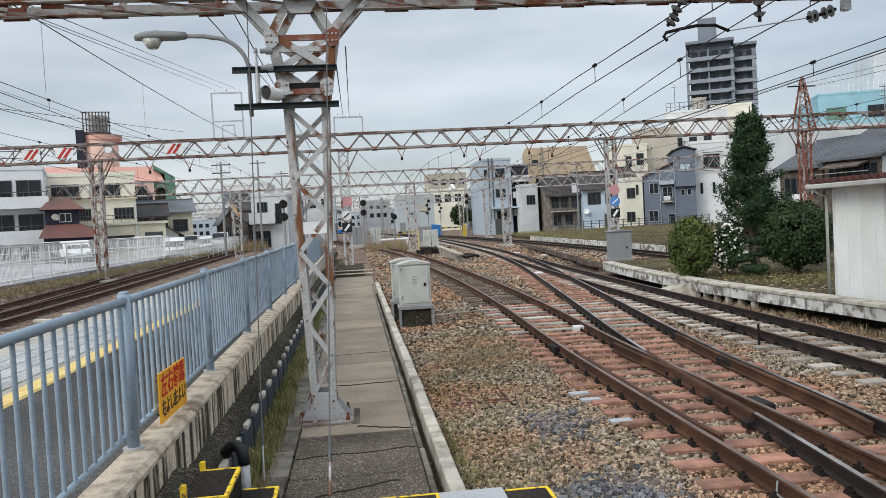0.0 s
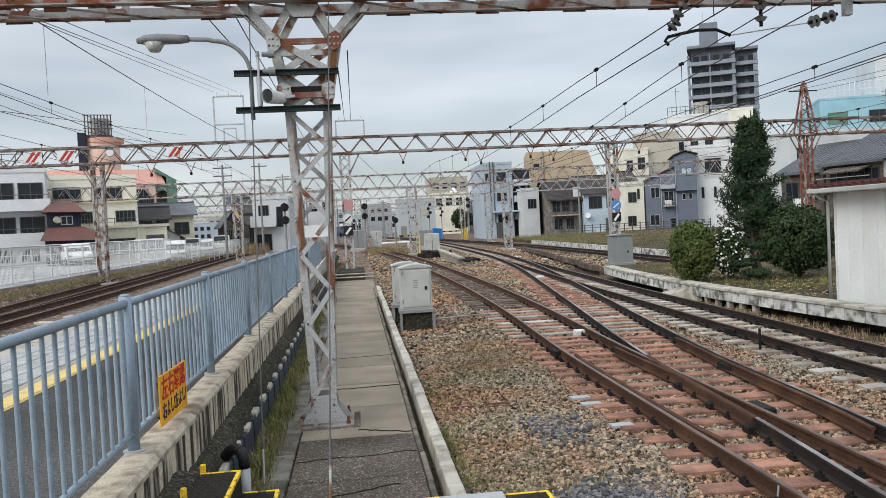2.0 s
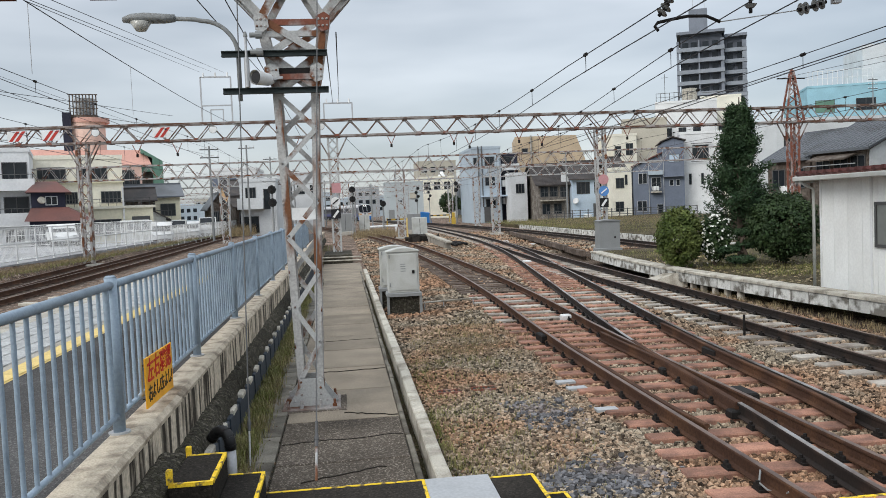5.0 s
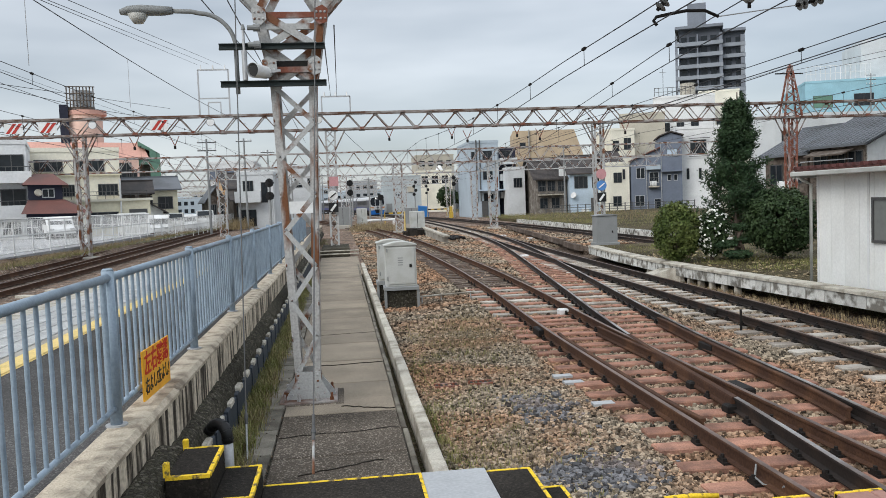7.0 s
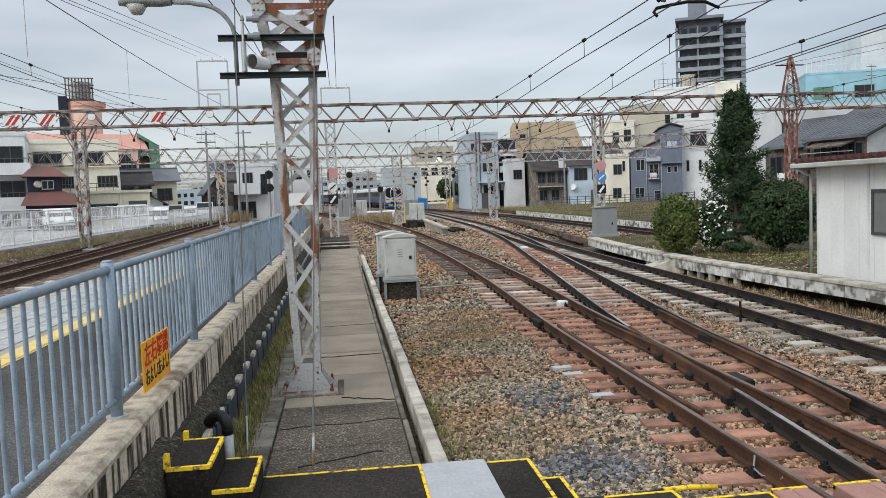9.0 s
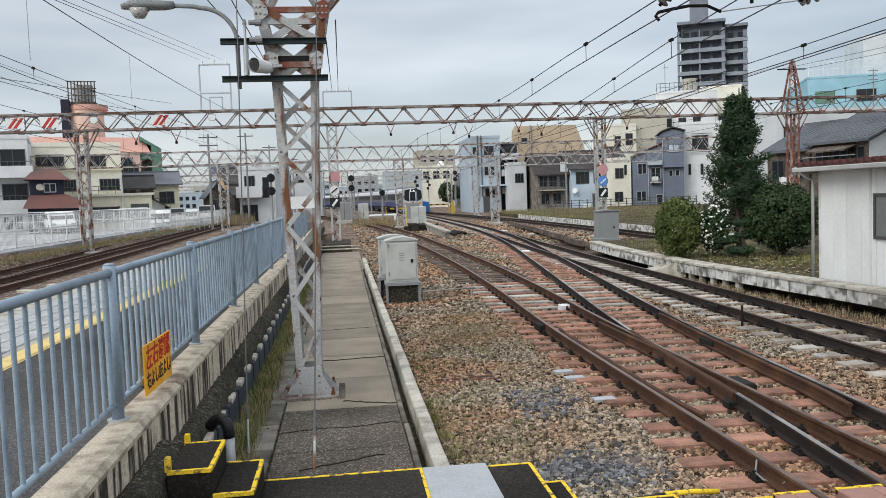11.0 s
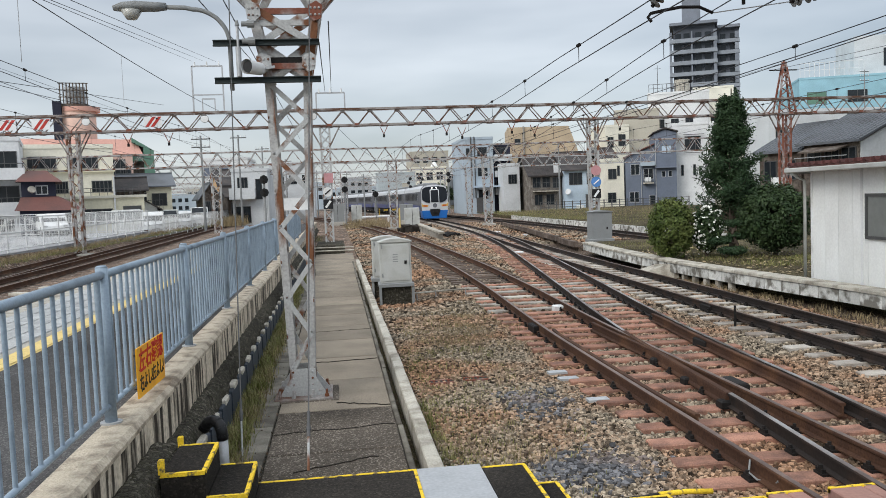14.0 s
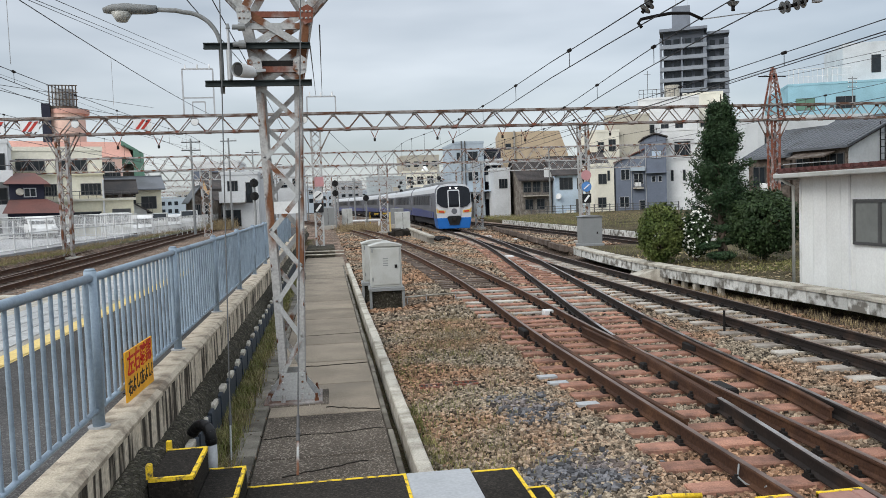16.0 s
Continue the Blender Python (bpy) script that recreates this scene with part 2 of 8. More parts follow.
# ---- builders ----
class Mesh:
    """Collects vertices and faces of one mesh."""

    def __init__(self):
        self.v, self.f = [], []

    def add(self, verts, faces):
        k = len(self.v)
        self.v += [tuple(p) for p in verts]
        self.f += [tuple(i + k for i in f) for f in faces]
        return self

    def box(self, x0, x1, y0, y1, z0, z1):
        return self.hexa([(x0, y0, z0), (x1, y0, z0), (x1, y1, z0), (x0, y1, z0), (x0, y0, z1), (x1, y0, z1), (x1, y1, z1), (x0, y1, z1)])

    def hexa(self, p):
        return self.add(p, [(3, 2, 1, 0), (4, 5, 6, 7), (0, 1, 5, 4), (1, 2, 6, 5), (2, 3, 7, 6), (3, 0, 4, 7)])

    def cbox(self, x0, x1, y0, y1, z0, z1, c=0.01):
        """A box whose top edges are chamfered."""
        b = [(x0, y0), (x1, y0), (x1, y1), (x0, y1)]
        t = [(x0 + c, y0 + c), (x1 - c, y0 + c), (x1 - c, y1 - c), (x0 + c, y1 - c)]
        v = [(*q, z0) for q in b] + [(*q, z1 - c) for q in b] + [(*q, z1) for q in t]
        f = [(3, 2, 1, 0), (8, 9, 10, 11)]
        for k in (0, 4):
            f += [(k + i, k + (i + 1) % 4, k + 4 + (i + 1) % 4, k + 4 + i) for i in range(4)]
        return self.add(v, f)

    def bar(self, p, q, w=0.05, h=None, up=(0, 0, 1)):
        """A square bar from p to q."""
        p, q = Vector(p), Vector(q)
        d = (q - p).normalized()
        u = Vector(up)
        if abs(d.dot(u)) > 0.98:
            u = Vector((0, 1, 0))
        s = d.cross(u).normalized()
        u = s.cross(d)
        s, u = s * w / 2, u * (h or w) / 2
        return self.hexa([p - s - u, p + s - u, p + s + u, p - s + u, q - s - u, q + s - u, q + s + u, q - s + u])

    def angle(self, p, q, a=0.08, t=0.01, up=(0, 0, 1), flip=1):
        """A steel angle: two thin legs."""
        p, q = Vector(p), Vector(q)
        d = (q - p).normalized()
        u = Vector(up)
        if abs(d.dot(u)) > 0.98:
            u = Vector((0, 1, 0))
        s = d.cross(u).normalized() * flip
        u = s.cross(d) * flip
        self.bar(p + u * a / 2, q + u * a / 2, t, a, up)
        self.bar(p + s * a / 2, q + s * a / 2, a, t, up)
        return self

    def tube(self, p, q, r=0.02, n=8, r2=None, caps=True):
        p, q = Vector(p), Vector(q)
        d = (q - p).normalized()
        u = Vector((0, 0, 1)) if abs(d.z) < 0.95 else Vector((1, 0, 0))
        s = d.cross(u).normalized()
        u = s.cross(d)
        r2 = r if r2 is None else r2
        ring = [(math.cos(2 * math.pi * i / n), math.sin(2 * math.pi * i / n)) for i in range(n)]
        v = [p + (s * c + u * e) * r for c, e in ring] + [q + (s * c + u * e) * r2 for c, e in ring]
        f = [(i, (i + 1) % n, n + (i + 1) % n, n + i) for i in range(n)]
        if caps:
            f += [tuple(range(n))[::-1], tuple(range(n, 2 * n))]
        return self.add(v, f)

    def path(self, pts, r=0.02, n=8):
        """A continuous round pipe through points."""
        pts = [Vector(p) for p in pts]
        k, v, f = len(pts), [], []
        s = None
        for i, p in enumerate(pts):
            d = (pts[min(i + 1, k - 1)] - pts[max(i - 1, 0)]).normalized()
            if s is None:
                s = d.cross(Vector((0, 0, 1)) if abs(d.z) < 0.95 else Vector((1, 0, 0)))
            s = (s - d * s.dot(d)).normalized()
            u = s.cross(d)
            v += [p + (s * math.cos(2 * math.pi * j / n) + u * math.sin(2 * math.pi * j / n)) * r for j in range(n)]
        for i in range(k - 1):
            f += [(i * n + j, i * n + (j + 1) % n, (i + 1) * n + (j + 1) % n, (i + 1) * n + j) for j in range(n)]
        return self.add(v, f + [tuple(range(n))[::-1], tuple(range((k - 1) * n, k * n))])

    def prism(self, outline, y0, y1):
        """An outline in x and z drawn out from y0 to y1."""
        n = len(outline)
        v = [(x, y0, z) for x, z in outline] + [(x, y1, z) for x, z in outline]
        f = [tuple(range(n)), tuple(range(2 * n - 1, n - 1, -1))]
        f += [(i, n + i, n + (i + 1) % n, (i + 1) % n) for i in range(n)]
        return self.add(v, f)

    def sweep(self, outline, centre, closed=True):
        """An outline (side, up) carried along points with their side directions."""
        n, v, f = len(outline), [], []
        for (p, s) in centre:
            v += [(p[0] + s[0] * a, p[1] + s[1] * a, p[2] + b) for a, b in outline]
        for k in range(len(centre) - 1):
            f += [(k * n + i, k * n + (i + 1) % n, (k + 1) * n + (i + 1) % n, (k + 1) * n + i) for i in range(n)]
        f += [tuple(range(n))[::-1], tuple(range((len(centre) - 1) * n, len(centre) * n))]
        return self.add(v, f)

    def data(self, name, material, smooth=False):
        me = bpy.data.meshes.new(name)
        me.from_pydata(self.v, [], self.f)
        for m in material if isinstance(material, (list, tuple)) else [material]:
            me.materials.append(m)
        bm = bmesh.new()
        bm.from_mesh(me)
        bmesh.ops.recalc_face_normals(bm, faces=bm.faces)
        bm.to_mesh(me)
        bm.free()
        if smooth:
            me.shade_smooth()
        me.update()
        return me


def thing(name, x=0, y=0, z=0, rz=0, label="", category="", group="", kind=""):
    ob = new(name)
    ob.empty_display_size = 0.1
    ob.matrix_basis = pose(x, y, z, 0, 0, rz)
    return tagged(ob, label, category, group, kind)


def part(name, m, material, parent=None, label="", at=None, bevel=0.0, smooth=False):
    """Links a mesh as one object under a thing or a part."""
    ob = new(name, m if isinstance(m, bpy.types.Mesh) else m.data(name, material, smooth))
    if parent is not None:
        ob.parent = parent
    if at is not None:
        ob.matrix_basis = at
    if label:
        ob["label"] = label
    if bevel:
        b = ob.modifiers.new("edge", "BEVEL")
        b.width, b.segments, b.limit_method = bevel, 2, "ANGLE"
    return ob


def solo(name, m, material, label, category, group="", kind="", at=None, bevel=0.0, smooth=False):
    """A thing that is one mesh."""
    return tagged(part(name, m, material, None, "", at, bevel, smooth), label, category, group, kind)


def curve_at(rows, y):
    """x at y on a smooth line through rows of (y, x)."""
    ys = [r[0] for r in rows]
    if y <= ys[0]:
        k = 0
    elif y >= ys[-1]:
        k = len(ys) - 2
        a, b = rows[-2], rows[-1]
        return b[1] + (y - b[0]) * (b[1] - a[1]) / (b[0] - a[0])
    else:
        k = max(i for i in range(len(ys) - 1) if ys[i] <= y)
    def slope(i):
        a, b = rows[max(i - 1, 0)], rows[min(i + 1, len(rows) - 1)]
        return (b[1] - a[1]) / (b[0] - a[0])
    (y0, x0), (y1, x1) = rows[k], rows[k + 1]
    h, u = y1 - y0, (y - y0) / (y1 - y0)
    if y < y0:
        return x0 + (y - y0) * slope(0)
    return (2 * u**3 - 3 * u**2 + 1) * x0 + (u**3 - 2 * u**2 + u) * h * slope(k) + (3 * u**2 - 2 * u**3) * x1 + (u**3 - u**2) * h * slope(k + 1)


def heading(rows, y):
    return (curve_at(rows, y + 0.5) - curve_at(rows, y - 0.5))

# ---- ground ----
g = Mesh().box(-1500, 1500, -300, 3500, -0.6, -0.14)
solo("ground", g, M_soil, "brown stony railway soil with patches of weeds", "ground", kind="structure")
g = Mesh().box(0.88, 26, -14, 62, -0.3, -0.075)
solo("ballast_bed", g, M_ballast, "rust-brown crushed stone ballast between the tracks", "ballast", kind="structure")
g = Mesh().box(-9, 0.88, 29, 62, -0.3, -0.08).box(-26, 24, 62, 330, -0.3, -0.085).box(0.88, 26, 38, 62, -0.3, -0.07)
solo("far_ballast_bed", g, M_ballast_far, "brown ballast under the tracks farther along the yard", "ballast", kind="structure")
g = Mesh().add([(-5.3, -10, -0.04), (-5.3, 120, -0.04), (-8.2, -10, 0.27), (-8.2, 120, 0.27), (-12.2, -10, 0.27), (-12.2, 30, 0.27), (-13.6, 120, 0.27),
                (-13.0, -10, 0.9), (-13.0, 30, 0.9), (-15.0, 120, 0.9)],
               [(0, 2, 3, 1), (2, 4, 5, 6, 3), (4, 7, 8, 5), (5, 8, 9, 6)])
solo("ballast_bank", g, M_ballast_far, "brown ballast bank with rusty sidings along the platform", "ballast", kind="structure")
g = Mesh().box(-75, -13.0, -10, 58.5, -0.1, 0.9).box(-75, -13.0, 58.5, 100, -0.1, 0.5)
solo("parking_lot", g, M_lot, "grey asphalt parking lot behind a white mesh fence", "parking lot", kind="structure")

# ---- tracks ----
RAIL = [(-0.055, 0), (0.055, 0), (0.055, 0.012), (0.012, 0.028), (0.010, 0.105), (0.030, 0.118), (0.030, 0.138), (0.024, 0.145), (-0.024, 0.145),
        (-0.030, 0.138), (-0.030, 0.118), (-0.010, 0.105), (-0.012, 0.028), (-0.055, 0.012)]
HEAD = [(-0.0245, 0.1455), (0.0245, 0.1455), (0.0245, 0.150), (-0.0245, 0.150)]
GAUGE = 1.08


def stations(y0, y1, off, rows, z):
    out, y = [], y0
    while y < y1 + 1e-6:
        s = heading(rows, y)
        n = math.hypot(1, s)
        out.append(((curve_at(rows, y) + off / n, y - off * s / n, z), (1 / n, -s / n)))
        y += 1.0 if y < 30 else 3.0
    return out


def track(label, rows, y0, y1, z, sleeper, pitch, length, head, sl_to=45.0, sl_from=-5.0, width=0.22, chair=True, tilt=0.0, side=None):
    t = thing("railway_track", label=label, category="railway track", group="tracks of the junction")
    for off in (-GAUGE / 2, GAUGE / 2):
        r = part("rail", Mesh().sweep(RAIL, stations(y0, y1, off, rows, z + 0.02)), side or M_railside, t)
        part("rail_head", Mesh().sweep(HEAD, stations(y0, y1, off, rows, z + 0.02)), head, r, "worn running surface")
    sm = Mesh().cbox(-length / 2, length / 2, -width / 2, width / 2, -0.14, 0, 0.012).data("sleeper", sleeper)
    far = Mesh()
    ch = Mesh().box(-0.10, 0.10, -0.075, 0.075, 0.0, 0.022).box(-0.095, -0.06, -0.05, 0.05, 0.02, 0.055).box(0.06, 0.095, -0.05, 0.05, 0.02, 0.055)
    ch.tube((-0.08, 0, 0.05), (-0.08, 0, 0.085), 0.018, 6).tube((0.08, 0, 0.05), (0.08, 0, 0.085), 0.018, 6)
    ch = ch.data("rail_chair", M_black)
    y, k = sl_from, 0
    while y < y1:
        s = -math.degrees(math.atan(heading(rows, y)))
        m = pose(curve_at(rows, y), y, z + random.uniform(-0.008, 0.006), 0, 0, s + tilt + random.uniform(-0.6, 0.6))
        if y < sl_to:
            o = part("sleeper", sm, None, t, at=m)
            if chair and y < 24:
                for off in (-GAUGE / 2, GAUGE / 2):
                    part("rail_chair", ch, None, o, at=pose(off, 0, 0.0))
        else:
            q = [m @ Vector(c) for c in ((-length / 2, -0.11, -0.1), (length / 2, -0.11, -0.1), (length / 2, 0.11, -0.1), (-length / 2, 0.11, -0.1),
                                         (-length / 2, -0.11, 0), (length / 2, -0.11, 0), (length / 2, 0.11, 0), (-length / 2, 0.11, 0))]
            far.hexa(q)
        y += pitch
        k += 1
    if far.v:
        tagged(part("sleeper_bed", far, sleeper, t), kind="stuff")
    return t


A_ROWS = [(-10, 3.98), (12, 3.98), (20, 4.25), (28, 4.35), (39, 4.2), (50, 3.95), (62, 3.45), (75, 2.4), (88, 0.95), (105, -1.2), (125, -4.2), (180, -14)]
B_ROWS = [(-10, 3.4), (5.4, 4.53), (8, 4.78), (12.6, 5.15), (20, 6.1), (25, 6.75), (36.6, 8.2), (44, 8.9), (53, 9.5)]
C_ROWS = [(-10, 7.55), (9, 7.63), (15, 7.8), (19, 7.95), (25, 8.15), (32, 8.45), (40, 8.85), (53, 9.5), (61, 9.75), (72, 10.0), (82, 10.1), (92, 10.15), (105, 10.1),
          (115, 9.75), (132, 8.8), (144, 7.9), (154, 6.95), (175, 4.6), (210, -0.5), (260, -10), (330, -27)]
D_ROWS = [(-10, 15.4), (30, 15.4), (52, 15.6), (75, 15.0), (100, 13.6), (130, 11.0), (160, 7.5), (200, 1.5)]
P_ROWS = [(-10, -6.6), (60, -6.6), (90, -7.5), (140, -11)]
E_ROWS = [(-10, -9.9), (25, -9.9), (60, -10.9), (110, -12.6), (170, -17)]
F_ROWS = [(8, -9.3), (25, -11.0), (45, -12.2), (60, -12.8), (110, -14.6)]
BR = "rusty rails on brown sleepers in a turnout"
track(BR, A_ROWS, -8, 178, 0, M_sleeper_w, 0.56, 2.15, M_railtop, 48, 22.4)
track("rails with a polished head crossing the turnout on brown sleepers", B_ROWS, -8, 52, 0, M_sleeper, 0.56, 2.15, M_railshiny, 48, 22.6, side=M_raildark)
track("dark rails on pale concrete sleepers", C_ROWS, -8, 328, 0, M_sleeper_c, 0.60, 2.0, M_railtop, 55, 5.2, side=M_raildark)
track("dark rails on old sleepers beside the low platform", D_ROWS, -8, 198, 0, M_sleeper_w, 0.62, 2.1, M_railtop, 20, 10, chair=False, side=M_raildark)
track("rusty platform track on old sleepers", P_ROWS, -8, 138, 0, M_sleeper_w, 0.62, 2.1, M_railtop, 0, -5, chair=False)
track("rusty siding on dark sleepers in brown ballast", E_ROWS, -8, 168, 0.28, M_sleeper_w, 0.62, 2.1, M_railtop, 30, 15, chair=False)
track("rusty siding branching towards the parking lot", F_ROWS, 8, 108, 0.285, M_sleeper_w, 0.62, 2.1, M_railtop, 30, 15, chair=False)


def side_rail(name, label, rows, off, y0, y1, h=0.0, parent=None):
    m = Mesh()
    st = []
    for i in range(int((y1 - y0) / 0.5) + 1):
        y = y0 + i * 0.5
        flare = 0.05 * max(0.0, 1 - min(y - y0, y1 - y) / 0.8)
        s = heading(rows, y)
        st.append(((curve_at(rows, y) + off - math.copysign(flare, off), y, 0.02 + h), (1, -s)))
    m.sweep(RAIL, st)
    return solo(name, m, M_railside, label, "guard rail", "guard rails of the turnout")


side_rail("guard_rail", "rusty guard rail bolted inside the running rail", A_ROWS, -GAUGE / 2 + 0.085, 7.6, 13.4)
side_rail("guard_rail", "rusty guard rail bolted inside the running rail", B_ROWS, GAUGE / 2 - 0.085, 7.6, 14.4)
# long sleepers carrying both tracks of the turnout
ts_ = thing("turnout_sleepers", label="long brown sleepers carrying both tracks of the turnout", category="sleepers")
ch_ = Mesh().box(-0.10, 0.10, -0.075, 0.075, 0.0, 0.022).box(-0.095, -0.06, -0.05, 0.05, 0.02, 0.055).box(0.06, 0.095, -0.05, 0.05, 0.02, 0.055)
ch_ = ch_.tube((-0.08, 0, 0.05), (-0.08, 0, 0.085), 0.018, 6).tube((0.08, 0, 0.05), (0.08, 0, 0.085), 0.018, 6).data("rail_chair", M_black)
y = 5.62
while y < 22.2:
    x0 = curve_at(A_ROWS, y) - 0.98 + random.uniform(-0.06, 0.06)
    x1 = curve_at(B_ROWS, y) + 1.02 + random.uniform(-0.06, 0.06)
    if y > 13.5:
        x1 -= 0.1
    o = part("sleeper", Mesh().cbox(0, x1 - x0, -0.115, 0.115, -0.14, 0.0, 0.012), M_sleeper if y < 16.5 or int(y / 0.553) % 2 else M_sleeper_c, ts_,
             at=pose(x0, y + 0.05, random.uniform(-0.008, 0.006), 0, 0, -2.2 + random.uniform(-0.5, 0.5)))
    for rows, off in ((A_ROWS, -1), (A_ROWS, 1), (B_ROWS, -1), (B_ROWS, 1)):
        if y < 20:
            part("rail_chair", ch_, None, o, at=pose(curve_at(rows, y) + off * GAUGE / 2 - x0, 0, 0))
    y += 0.553
# crossing where the two inner rails meet
fr = thing("rail_crossing", label="black cast crossing of the turnout with filler blocks", category="rail crossing")
WING = [(-0.06, 0), (0.06, 0), (0.06, 0.02), (0.042, 0.05), (0.042, 0.13), (0.034, 0.153), (-0.034, 0.153), (-0.042, 0.13), (-0.042, 0.05), (-0.06, 0.02)]
st = []
for i in range(11):
    y = 8.3 + i * 0.42
    st.append(((curve_at(B_ROWS, y) - GAUGE / 2 - 0.015, y, 0.02), (1, 0)))
part("crossing_nose", Mesh().sweep(WING, st), M_railside, fr)
st = []
for i in range(8):
    y = 10.6 + i * 0.42
    st.append(((curve_at(A_ROWS, y) + GAUGE / 2 - 0.075 - 0.01 * i, y, 0.02), (1, 0)))
part("wing_rail", Mesh().sweep(RAIL, st), M_railside, fr)
for y in (8.25, 9.4, 10.6, 11.8):
    x = curve_at(B_ROWS, y) - GAUGE / 2
    part("filler_block", Mesh().cbox(x - 0.12, x + 0.12, y, y + 0.14, 0.0, 0.09, 0.02), M_black, fr)
# ---- platform, fence, walkway ----
PZ = 0.90
PY0, PY1 = -8.0, 60.0
m = Mesh().box(-3.40, -1.70, PY0, PY1, 0.55, PZ)
solo("platform", m, M_asphalt, "dark asphalt station platform", "platform", kind="structure")
m = Mesh().box(-5.0, -3.66, PY0, PY1, 0.55, PZ)
solo("platform_paving", m, M_conc, "grey paving of the platform edge", "paving", kind="structure")
m = Mesh().box(-3.68, -3.40, PY0, PY1, 0.55, PZ + 0.004)
solo("tactile_strip", m, M_tactile, "yellow tactile guide strip set in the platform", "tactile paving", kind="structure")
m = Mesh().box(-5.3, -5.0, PY0, PY1, 0.55, PZ + 0.01).box(-5.15, -5.0, PY0, PY1, -0.1, 0.55)
solo("platform_edge", m, M_conc_pale, "pale concrete edge of the platform", "platform edge", kind="structure")

# upstand under the fence, with its rough ledge
M_coping = mat("stained_coping", (0.50, 0.435, 0.34), 0.92, 0, 0.22, 6.0, 60, 0.8, 0.012, (0.23, 0.19, 0.145), (0.46, 0.68), obj=0.08)
wall = thing("fence_wall", label="streaked concrete upstand along the platform", category="wall", kind="structure")
m = Mesh().box(-1.72, -1.445, PY0, PY1, 0.50, 0.904)
part("upstand", m, M_streak, wall)
y = PY0
while y < PY1:
    part("coping", Mesh().cbox(-1.73, -1.442, 0, 2.99, 0.905, 0.97 + random.uniform(-0.004, 0.004), 0.035), M_coping, wall, at=pose(random.uniform(-0.006, 0.006), y, 0))
    y += 3.0
sec = [(-1.62, 0.30), (-1.62, 0.56), (-1.46, 0.575), (-1.40, 0.56), (-1.35, 0.52), (-1.315, 0.46), (-1.30, 0.40), (-1.30, 0.30)]
v, f, y, k = [], [], PY0, 0
while y < PY1:
    for x, z in sec:
        w = noise.noise(Vector((x * 9, y * 5, z * 9))) * 0.028 + noise.noise(Vector((x * 30, y * 17, z * 30))) * 0.012
        v.append((x + (w if x > -1.5 else 0), y, z + (w if z > 0.31 else 0)))
    if k:
        f += [((k - 1) * 8 + i, (k - 1) * 8 + (i + 1) % 8, k * 8 + (i + 1) % 8, k * 8 + i) for i in range(8)]
    k += 1
    y += 0.05 if 4 < y < 18 else 0.6
part("ledge", Mesh().add(v, f), M_dark_conc, wall, "mossy rough concrete ledge")
m = Mesh().box(-1.75, -1.60, PY0, PY1, -0.1, 0.35)
part("back_wall", m, M_dark_conc, wall, "dark wall under the platform")
M_guard = mat("dark_slate_guard", (0.045, 0.055, 0.07), 0.7, 0.1, 0.2, 3, 40, 0.2)
post = Mesh().cbox(-0.05, 0.05, -0.33, 0.33, 0, 0.42, 0.01).data("guard_panel", M_guard)
cap = Mesh().cbox(-0.055, 0.055, -0.14, 0.14, 0.40, 0.46, 0.012).data("cap", M_conc_pale)
for i in range(34):
    q = part("guard_panel", post, None, wall, at=pose(-1.31, 6.5 + i * 0.76, -0.06))
    part("cap", cap, None, q, "pale cap")

FENCE_Y = [-3.3, -0.25, 2.80, 5.83, 8.87, 11.95, 15.10, 18.3, 21.5, 24.7, 27.9, 31.1, 34.3, 37.5]
pm = Mesh().tube((0, 0, 0), (0, 0, 1.10), 0.042, 14).tube((0, 0, 1.10), (0, 0, 1.115), 0.042, 14, 0.03).data("post", M_fence, True)
collar = Mesh().tube((0, 0, 0), (0, 0, 0.012), 0.075, 14).data("post_collar", M_galv)
bm_ = Mesh().tube((0, 0, 0.125), (0, 0, 1.03), 0.014, 8, caps=False).data("baluster", M_fence, True)
stile = Mesh().tube((0, 0, 0.125), (0, 0, 1.04), 0.021, 10, caps=False).data("end_stile", M_fence, True)
NBAR = 15
for a, b in zip(FENCE_Y, FENCE_Y[1:]):
    f = thing("fence_panel", -1.64, a, 0.97, label="blue-grey painted steel railing bay with round bars", category="fence", group="railing along the platform")
    p = part("post", pm, None, f)
    part("post_collar", collar, None, p)
    d = b - a
    part("top_rail", Mesh().tube((0, 0.03, 1.05), (0, d - 0.03, 1.05), 0.03, 12), M_fence, f, smooth=True)
    part("bottom_rail", Mesh().tube((0, 0.03, 0.125), (0, d - 0.03, 0.125), 0.02, 10), M_fence, f, smooth=True)
    for y in (0.13, d - 0.13):
        part("end_stile", stile, None, f, at=pose(0, y, 0))
    for k in range(NBAR):
        part("baluster", bm_, None, f, at=pose(0, 0.13 + (d - 0.26) * (k + 1) / (NBAR + 1), 0))

# walkway between the platform and the tracks
walkway = thing("walkway", label="grey worn asphalt walkway between platform and tracks", category="walkway", kind="structure")
m = Mesh().box(-0.92, 0.56, 4.0, 28.5, -0.2, -0.03)
part("walkway_surface", m, M_dark_conc, walkway)
M_edge = mat("dark_edging", (0.19, 0.175, 0.145), 0.92, 0, 0.25, 2.5, 60, 0.5, 0.008, (0.09, 0.08, 0.065), (0.42, 0.64), obj=0.2)
slab = Mesh().cbox(-0.14, 0.14, -0.44, 0.44, -0.1, 0.012, 0.01).data("edge_slab", M_edge)
for i in range(26):
    part("edge_slab", slab, None, walkway, at=pose(-0.94 + random.uniform(-0.01, 0.01), 6.6 + i * 0.9, random.uniform(-0.01, 0.012)))
